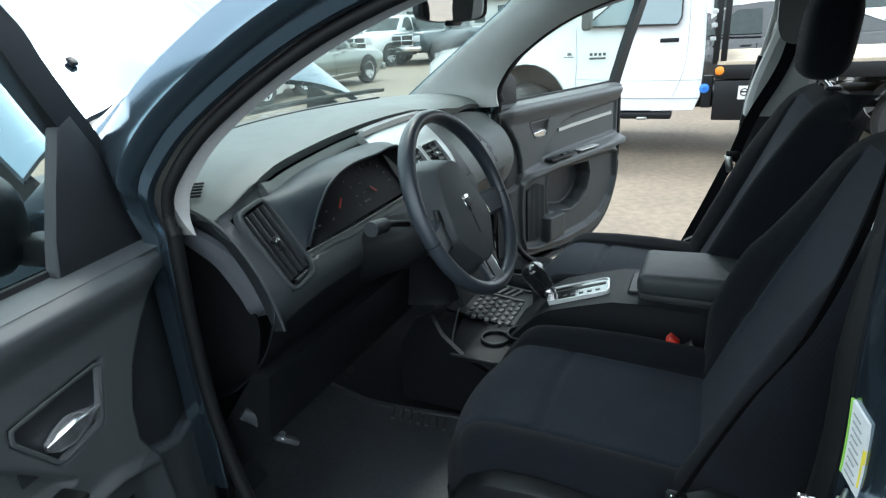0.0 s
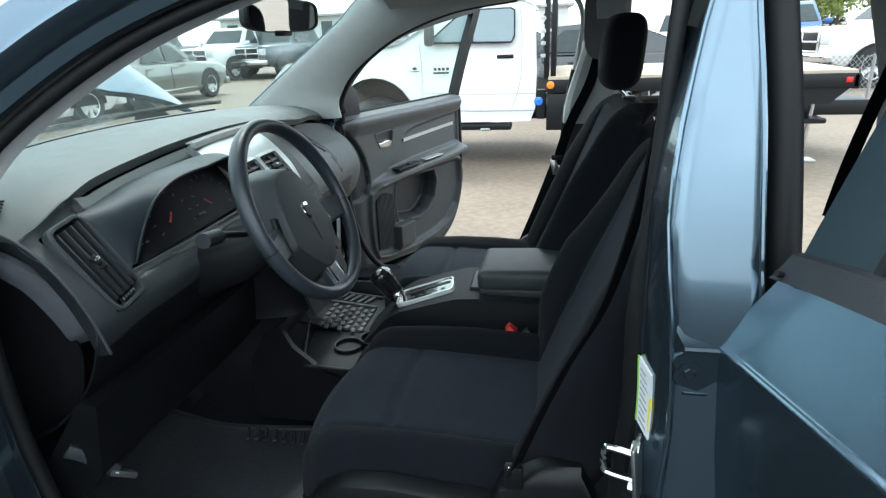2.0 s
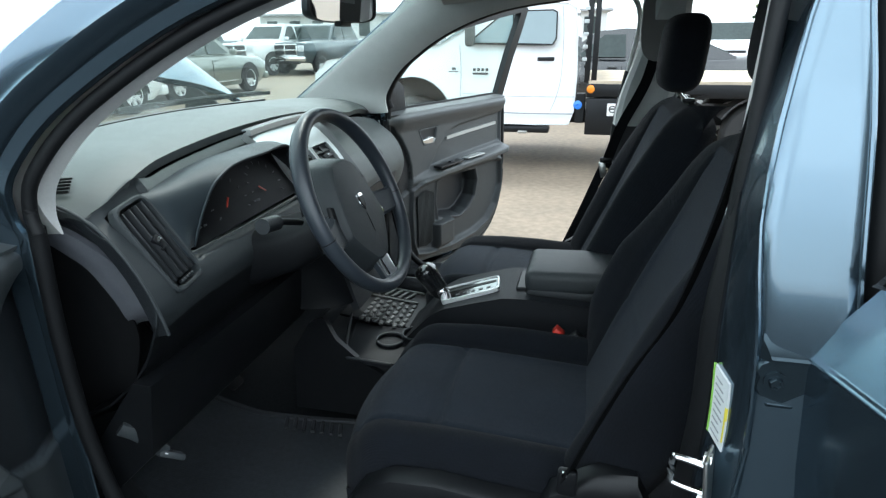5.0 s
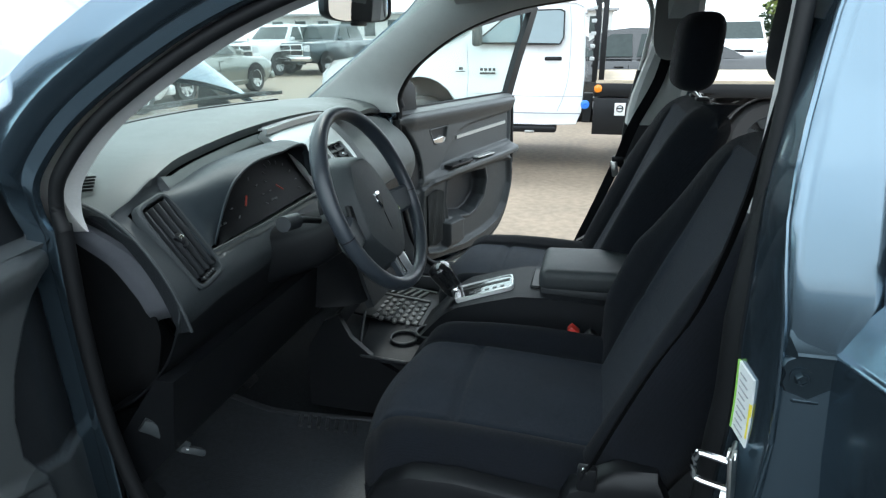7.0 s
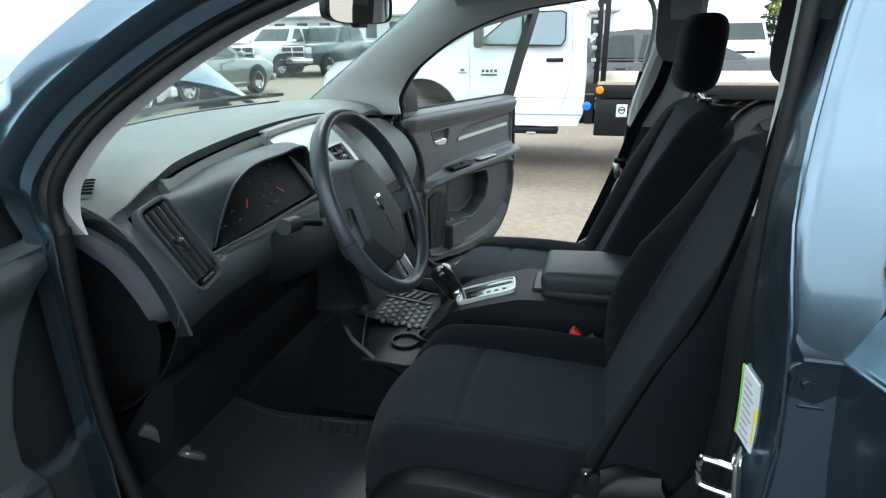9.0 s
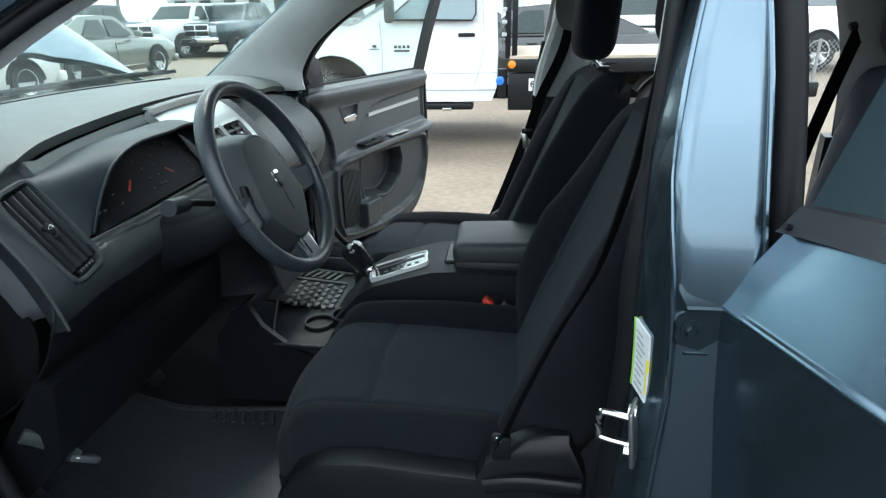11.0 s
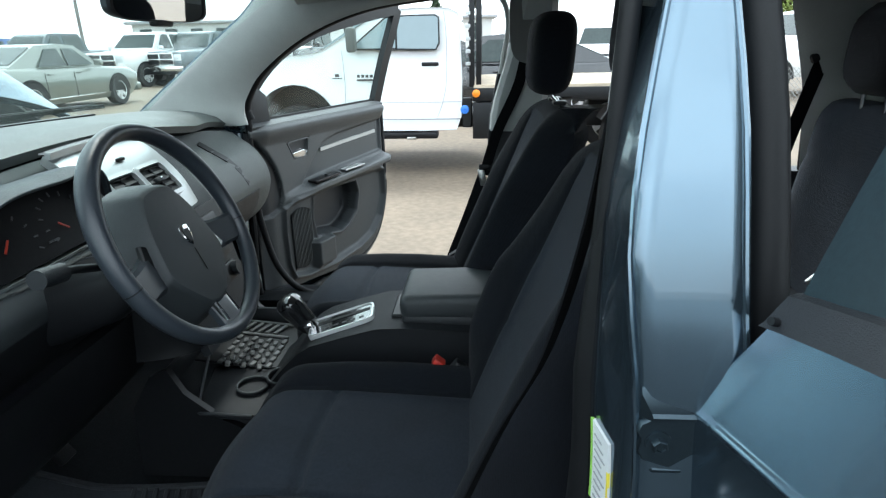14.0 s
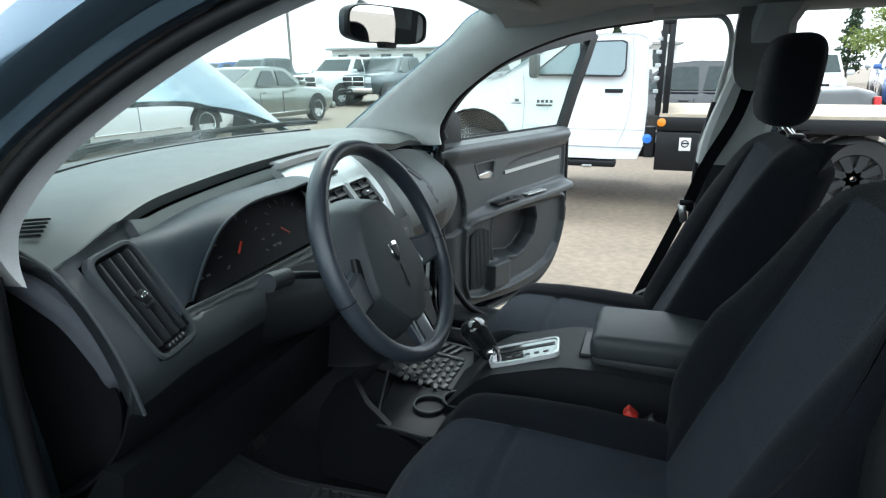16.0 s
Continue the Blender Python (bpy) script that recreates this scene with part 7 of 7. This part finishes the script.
    for (x0, z0), (x1, z1), nm in ((g[0], g[1], "windscreen"), (g[-1], g[-2], "rear_window")):
        a, b = 0.12, 0.90
        q = [(lerp(x0, x1, a), lerp(z0, z1, a)), (lerp(x0, x1, b), lerp(z0, z1, b))]
        n = Vector((z1 - z0, 0, -(x1 - x0))).normalized()
        n = n if n.x * (1 if nm == "windscreen" else -1) > 0 else -n
        r0 = [Vector((q[0][0], s * gw(q[0][1]) * 0.93, q[0][1])) for s in (-1, 1)] + [Vector((q[1][0], s * gw(q[1][1]) * 0.90, q[1][1])) for s in (1, -1)]
        part(nm, loft([[p + n * 0.012 for p in r0], [p - n * 0.01 for p in r0]]), PANE, ob, "dark glass")
    wx = (h - 0.95, -h + (1.15 if kind != "pickup" else 1.25))
    for x in wx:
        for s in (-1, 1):
            w = wheel_at(ob, (x, s * (hw - 0.095), r), r, 0.23, spokes=7) if s > 0 else wheel_at(ob, (x, s * (hw - 0.095), r), r, -0.23, spokes=7)
            arc = [(x + (r + 0.07) * math.cos(a), r + (r + 0.06) * math.sin(a)) for a in [math.pi * i / 12 for i in range(13)]]
            bm = loft([[(px, s * (hw + 0.008), pz) for px, pz in arc], [(px, s * (hw * 0.80), pz) for px, pz in arc]])
            part("wheel_arch", bm, BLACK, ob)
    if kind == "pickup":
        # tall grille with a bright surround, crossed by bars
        gz = hood - 0.30
        part("grille", rbox((h + 0.01, 0, gz), (0.06, 1.12, 0.40), 0.04, 2), BLACK, ob, "black grille")
        for z in (gz + 0.20, gz - 0.20):
            part("grille_surround", rbox((h + 0.03, 0, z), (0.05, 1.16, 0.05), 0.015, 2), CHROME, ob, "bright grille surround")
        for y in (-0.57, 0.0, 0.57):
            part("grille_bar", rbox((h + 0.035, y, gz), (0.03, 0.045, 0.38), 0.01, 2), CHROME, ob, "bright grille bar")
        part("grille_bar", rbox((h + 0.035, 0, gz), (0.03, 1.10, 0.045), 0.01, 2), CHROME, ob, "bright grille bar")
        part("lower_intake", rbox((h + 0.0, 0, low + 0.03), (0.10, 1.3, 0.12), 0.02, 2), BLACK, ob)
    else:
        part("grille", rbox((h - 0.01, 0, hood - 0.28), (0.06, 1.0, 0.18), 0.03, 2), BLACK, ob, "black grille")
        part("grille_bar", rbox((h + 0.022, 0, hood - 0.28), (0.02, 1.0, 0.035), 0.008, 2), CHROME, ob, "bright grille bar")
    part("front_bumper", rbox((h - 0.02, 0, low + 0.17), (0.18, 1.8, 0.20), 0.05, 3), CHROME if kind == "pickup" else paint, ob)
    part("rear_bumper", rbox((-h + 0.02, 0, low + 0.17), (0.18, 1.8, 0.20), 0.05, 3), CHROME if kind == "pickup" else paint, ob)
    for s in (-1, 1):
        part("headlight", rbox((h - 0.06, s * (0.74 if kind == "pickup" else 0.70), hood - 0.24), (0.18, 0.30, 0.24 if kind == "pickup" else 0.16), 0.04, 2), HEADL, ob, "clear headlight")
        part("tail_light", rbox((-h + 0.04, s * 0.80, tail - 0.22), (0.10, 0.16, 0.26), 0.03, 2), REDL, ob, "red tail light")
        part("side_mirror", rbox((h - 1.75, s * (hw + 0.10), belt + 0.08), (0.12, 0.20, 0.14), 0.04, 2), paint, ob)
        for k, x in enumerate((h - 2.35, h - 3.25)):
            part("door_handle", rbox((x, s * (hw + 0.004), belt - 0.12), (0.16, 0.03, 0.03), 0.008, 1), paint, ob)
            part("door_seam", rbox((x - 0.16, s * (hw - 0.004), (belt + low) / 2), (0.010, 0.012, belt - low - 0.2), 0, 1), BLACK, ob)
        part("sill_strip", rbox((0, s * (hw - 0.01), low + 0.12), (wx[0] - wx[1] - 1.0, 0.03, 0.03), 0.008, 1), CHROME if kind == "sedan" else BLACK, ob)
    if kind == "pickup":
        part("bed_floor", rbox((-h + 1.0, 0, belt - 0.02), (1.7, 1.6, 0.04), 0.01), BLACK, ob, "dark load bed")
    return ob


PANE = mat("dark_vehicle_glass", (0.035, 0.048, 0.046), 0.08, var=0.2, scale=1, spec=0.35, uneven=0)
HEADL = mat("clear_headlight", (0.6, 0.62, 0.64), 0.12, var=0.1)
P_GREEN = mat("grey_green_paint", (0.20, 0.215, 0.19), 0.3, 0.5, 1.0, var=0.05, scale=40)
P_WHITE = mat("white_car_paint", (0.75, 0.76, 0.76), 0.3, 0, 1.0, var=0.03)
P_DARK = mat("dark_teal_paint", (0.035, 0.055, 0.065), 0.3, 0.4, 1.0, var=0.1)
P_BLACK = mat("black_car_paint", (0.02, 0.022, 0.024), 0.25, 0, 1.0, var=0.1)
P_BLUE = mat("blue_car_paint", (0.03, 0.10, 0.32), 0.3, 0.2, 1.0, var=0.1)
P_SILV = mat("silver_car_paint", (0.42, 0.43, 0.43), 0.3, 0.7, 1.0, var=0.05)

vehicle("sedan_car", "grey-green sedan parked on wet gravel", pose(9.75, -12.15, 0, 0, 0, -92), P_GREEN, "sedan")
vehicle("sedan_car", "white sedan parked beyond the bonnet", pose(9.3, -7.1, 0, 0, 0, -94), P_WHITE, "sedan")
vehicle("pickup_truck", "white pickup with bright grille in a parked row", pose(12.35, -22.3, 0, 0, 0, 80), P_WHITE, "pickup")
vehicle("pickup_truck", "dark teal pickup in a parked row", pose(10.65, -23.15, 0, 0, 0, 79), P_DARK, "pickup")
vehicle("pickup_truck", "dark pickup beside the white one in a parked row", pose(15.9, -21.2, 0, 0, 0, 79), P_DARK, "pickup")
vehicle("sport_utility_car", "blue car in the back of the parked row", pose(18.9, -22.0, 0, 0, 0, 76), P_BLUE, "suv")
vehicle("pickup_truck", "dark pickup at the end of a parked row", pose(7.2, -25.2, 0, 0, 0, 79), P_BLACK, "pickup")
vehicle("sedan_car", "dark car parked behind the flatbed", pose(-1.0, -10.3, 0, 0, 0, -8), P_BLACK, "sedan")
vehicle("pickup_truck", "white pickup parked behind the flatbed tail", pose(-8.6, -14.2, 0, 0, 0, 12), P_WHITE, "pickup")
vehicle("sport_utility_car", "white utility car in the far row", pose(-4.6, -20.5, 0, 0, 0, 80), P_WHITE, "suv")
vehicle("pickup_truck", "silver pickup in the far row", pose(-8.2, -24.0, 0, 0, 0, 75), P_SILV, "pickup")
vehicle("pickup_truck", "blue pickup in the far row", pose(-7.2, -19.6, 0, 0, 0, 78), P_BLUE, "pickup")
vehicle("sport_utility_car", "blue car far behind the truck", pose(2.6, -24.0, 0, 0, 0, 85), P_BLUE, "suv")
vehicle("sedan_car", "silver sedan in the far row", pose(-1.6, -25.5, 0, 0, 0, 85), P_SILV, "sedan")

# ---- far building, pole, fence, trees ----
bld = thing("long_building", "long low white building with dark windows", "building", pose(16, -62, 0, 0, 0, 4))
BW = mat("white_cladding", (0.62, 0.63, 0.62), 0.7, var=0.06, scale=0.5)
part("wall", rbox((0, 0, 1.7), (34, 10, 3.4), 0.02, 1), BW, bld, "white clad wall")
part("roof", rbox((0, 0, 3.5), (35, 11, 0.25), 0.05, 1), mat("grey_roof_edge", (0.35, 0.36, 0.37), 0.6, var=0.1), bld, "grey roof edge")
for i in range(14):
    w = part("window", rbox((-15.5 + 2.4 * i, 5.02, 2.2), (1.1, 0.06, 1.5), 0.01, 1), PANE, bld)
    part("window_frame", rbox((-15.5 + 2.4 * i, 5.05, 1.42), (1.3, 0.10, 0.08), 0.01, 1), BW, w)
pole = thing("utility_pole", "grey utility pole with a cross arm", "pole", pose(32.9, -48.7, 0))
part("shaft", tube([(0, 0, 0), (0, 0, 9.5)], 0.14, 10, up=(1, 0, 0)), mat("weathered_pole", (0.16, 0.15, 0.14), 0.8, var=0.2), pole)
part("cross_arm", rbox((0, 0, 8.8), (0.12, 1.8, 0.12), 0.01), BLACK, pole)

# the car stands on its own wheels
for x in (1.18, -1.72):
    for s in (1, -1):
        wheel_at(car, (x, s * 0.78, 0.35), 0.35, 0.22 * s, spokes=5)
for s in (1, -1):
    part("jacking_sill", rbox((-0.28, s * 0.72, 0.27), (2.2, 0.10, 0.14), 0.02), BLACK, car)

# chain-link panel and kerbing by the far row
def tree(name, label, at, h, spread, leafm, conifer=False, seed=1):
    rng = random.Random(seed)
    ob = thing(name, label, "tree", pose(*at, 0), "far trees")
    bm = sweep([(0, 0, 0), (0.05, 0, h * 0.4), (0, 0.05, h * 0.92)], circle(0.16 if not conifer else 0.12, 8), up=(1, 0, 0), scale=lambda t: 1 - 0.85 * t)
    for i in range(9):
        a, z = rng.uniform(0, 6.28), h * rng.uniform(0.3, 0.75)
        ln = spread * rng.uniform(0.5, 0.8)
        sweep([(0, 0, z), (math.cos(a) * ln * 0.5, math.sin(a) * ln * 0.5, z + ln * 0.25), (math.cos(a) * ln, math.sin(a) * ln, z + ln * 0.45)], circle(0.05, 5), up=(0.3, 0.2, 1), bm=bm, scale=lambda t: 1 - 0.8 * t)
    part("trunk", bm, mat("bark", (0.09, 0.075, 0.06), 0.9, var=0.3, scale=8), ob, "brown trunk")
    vs, fs = [], []
    n = 2600
    for i in range(n):
        if conifer:
            t = rng.random() ** 0.7
            z = h * (0.12 + 0.88 * (1 - t))
            r = spread * t * (0.35 + 0.65 * rng.random()) * (0.75 + 0.25 * math.sin(z * 9))
            a = rng.uniform(0, 6.283)
            c = Vector((math.cos(a) * r, math.sin(a) * r, z - r * 0.25))
            sz = 0.16
        else:
            k = rng.randrange(14)
            kr = random.Random(seed * 50 + k)
            cc = Vector((kr.uniform(-0.6, 0.6) * spread, kr.uniform(-0.6, 0.6) * spread, h * kr.uniform(0.42, 0.86)))
            d = Vector((rng.gauss(0, 1), rng.gauss(0, 1), rng.gauss(0, 1))).normalized() * (rng.random() ** 0.4)
            c = cc + Vector((d.x * 0.45 * spread, d.y * 0.45 * spread, d.z * 0.14 * h))
            sz = 0.15
        u = Vector((rng.gauss(0, 1), rng.gauss(0, 1), rng.gauss(0, 1))).normalized()
        w = u.cross(Vector((rng.gauss(0, 1), rng.gauss(0, 1), 1))).normalized()
        s = sz * rng.uniform(0.6, 1.3)
        b = len(vs)
        vs += [c - u * s, c + w * s * 0.5, c + u * s, c - w * s * 0.5]
        fs.append((b, b + 1, b + 2, b + 3))
    me = bpy.data.meshes.new("crown")
    me.from_pydata([tuple(v) for v in vs], [], fs)
    me.materials.append(leafm)
    cr = new("crown", me)
    cr.parent = ob
    tagged(cr, "loose leafy crown")
    return ob


LEAF = mat("green_leaves", (0.17, 0.22, 0.05), 0.7, var=0.45, scale=1.2)
LEAFD = mat("dark_needles", (0.03, 0.055, 0.025), 0.8, var=0.4, scale=1.5)
for i, (x, y, h, sp) in enumerate(((-15.5, -52, 6.5, 2.8), (-18.6, -50, 5.6, 2.8), (-22, -53, 6.8, 3.2), (-26, -50, 5.4, 2.9), (-13.5, -36, 4.6, 2.6), (-17.0, -34, 4.8, 2.6), (-20.5, -33, 5.0, 2.8))):
    tree("leafy_tree", "light green leafy tree far beyond the cars", (x, y, 0), h, sp, LEAF, False, i + 3)
for i, (x, y, h) in enumerate(((-14.6, -58, 9.0), (-20.0, -57, 8.4), (-23.5, -58, 9.4), (4.6, -66, 8.0))):
    tree("spruce_tree", "dark spruce rising over the far trees", (x, y, 0), h, 1.6, LEAFD, True, i + 31)

# chain-link fence panel lying by the far pickup
fence = thing("chain_link_fence", "grey chain-link fence panel on steel posts", "fence", pose(-5.3, -9.6, 0, 0, 0, 10))
WIRE = mat("galvanised_wire", (0.30, 0.31, 0.31), 0.5, 0.6, var=0.1)
for i in range(4):
    part("post", tube([(-1.6 * i + 1.4, 0, 0), (-1.6 * i + 1.4, 0, 0.85)], 0.025, 8, up=(1, 0, 0)), WIRE, fence, "steel fence post")
vs, fs = [], []
for k in range(-8, 62):
    for sgn in (1, -1):
        x0, z0 = 1.4 - 0.09 * k, 0.05
        x1 = x0 - sgn * 0.78
        b = len(vs)
        vs += [(x0 - 0.006, 0, z0), (x0 + 0.006, 0, z0), (x1 + 0.006, 0.004 * sgn, 0.83), (x1 - 0.006, 0.004 * sgn, 0.83)]
        fs.append((b, b + 1, b + 2, b + 3))
me = bpy.data.meshes.new("mesh_wire")
me.from_pydata(vs, [], fs)
me.materials.append(WIRE)
fw = new("mesh_wire", me)
fw.parent = fence
tagged(fw, "diamond wire mesh", kind="stuff")
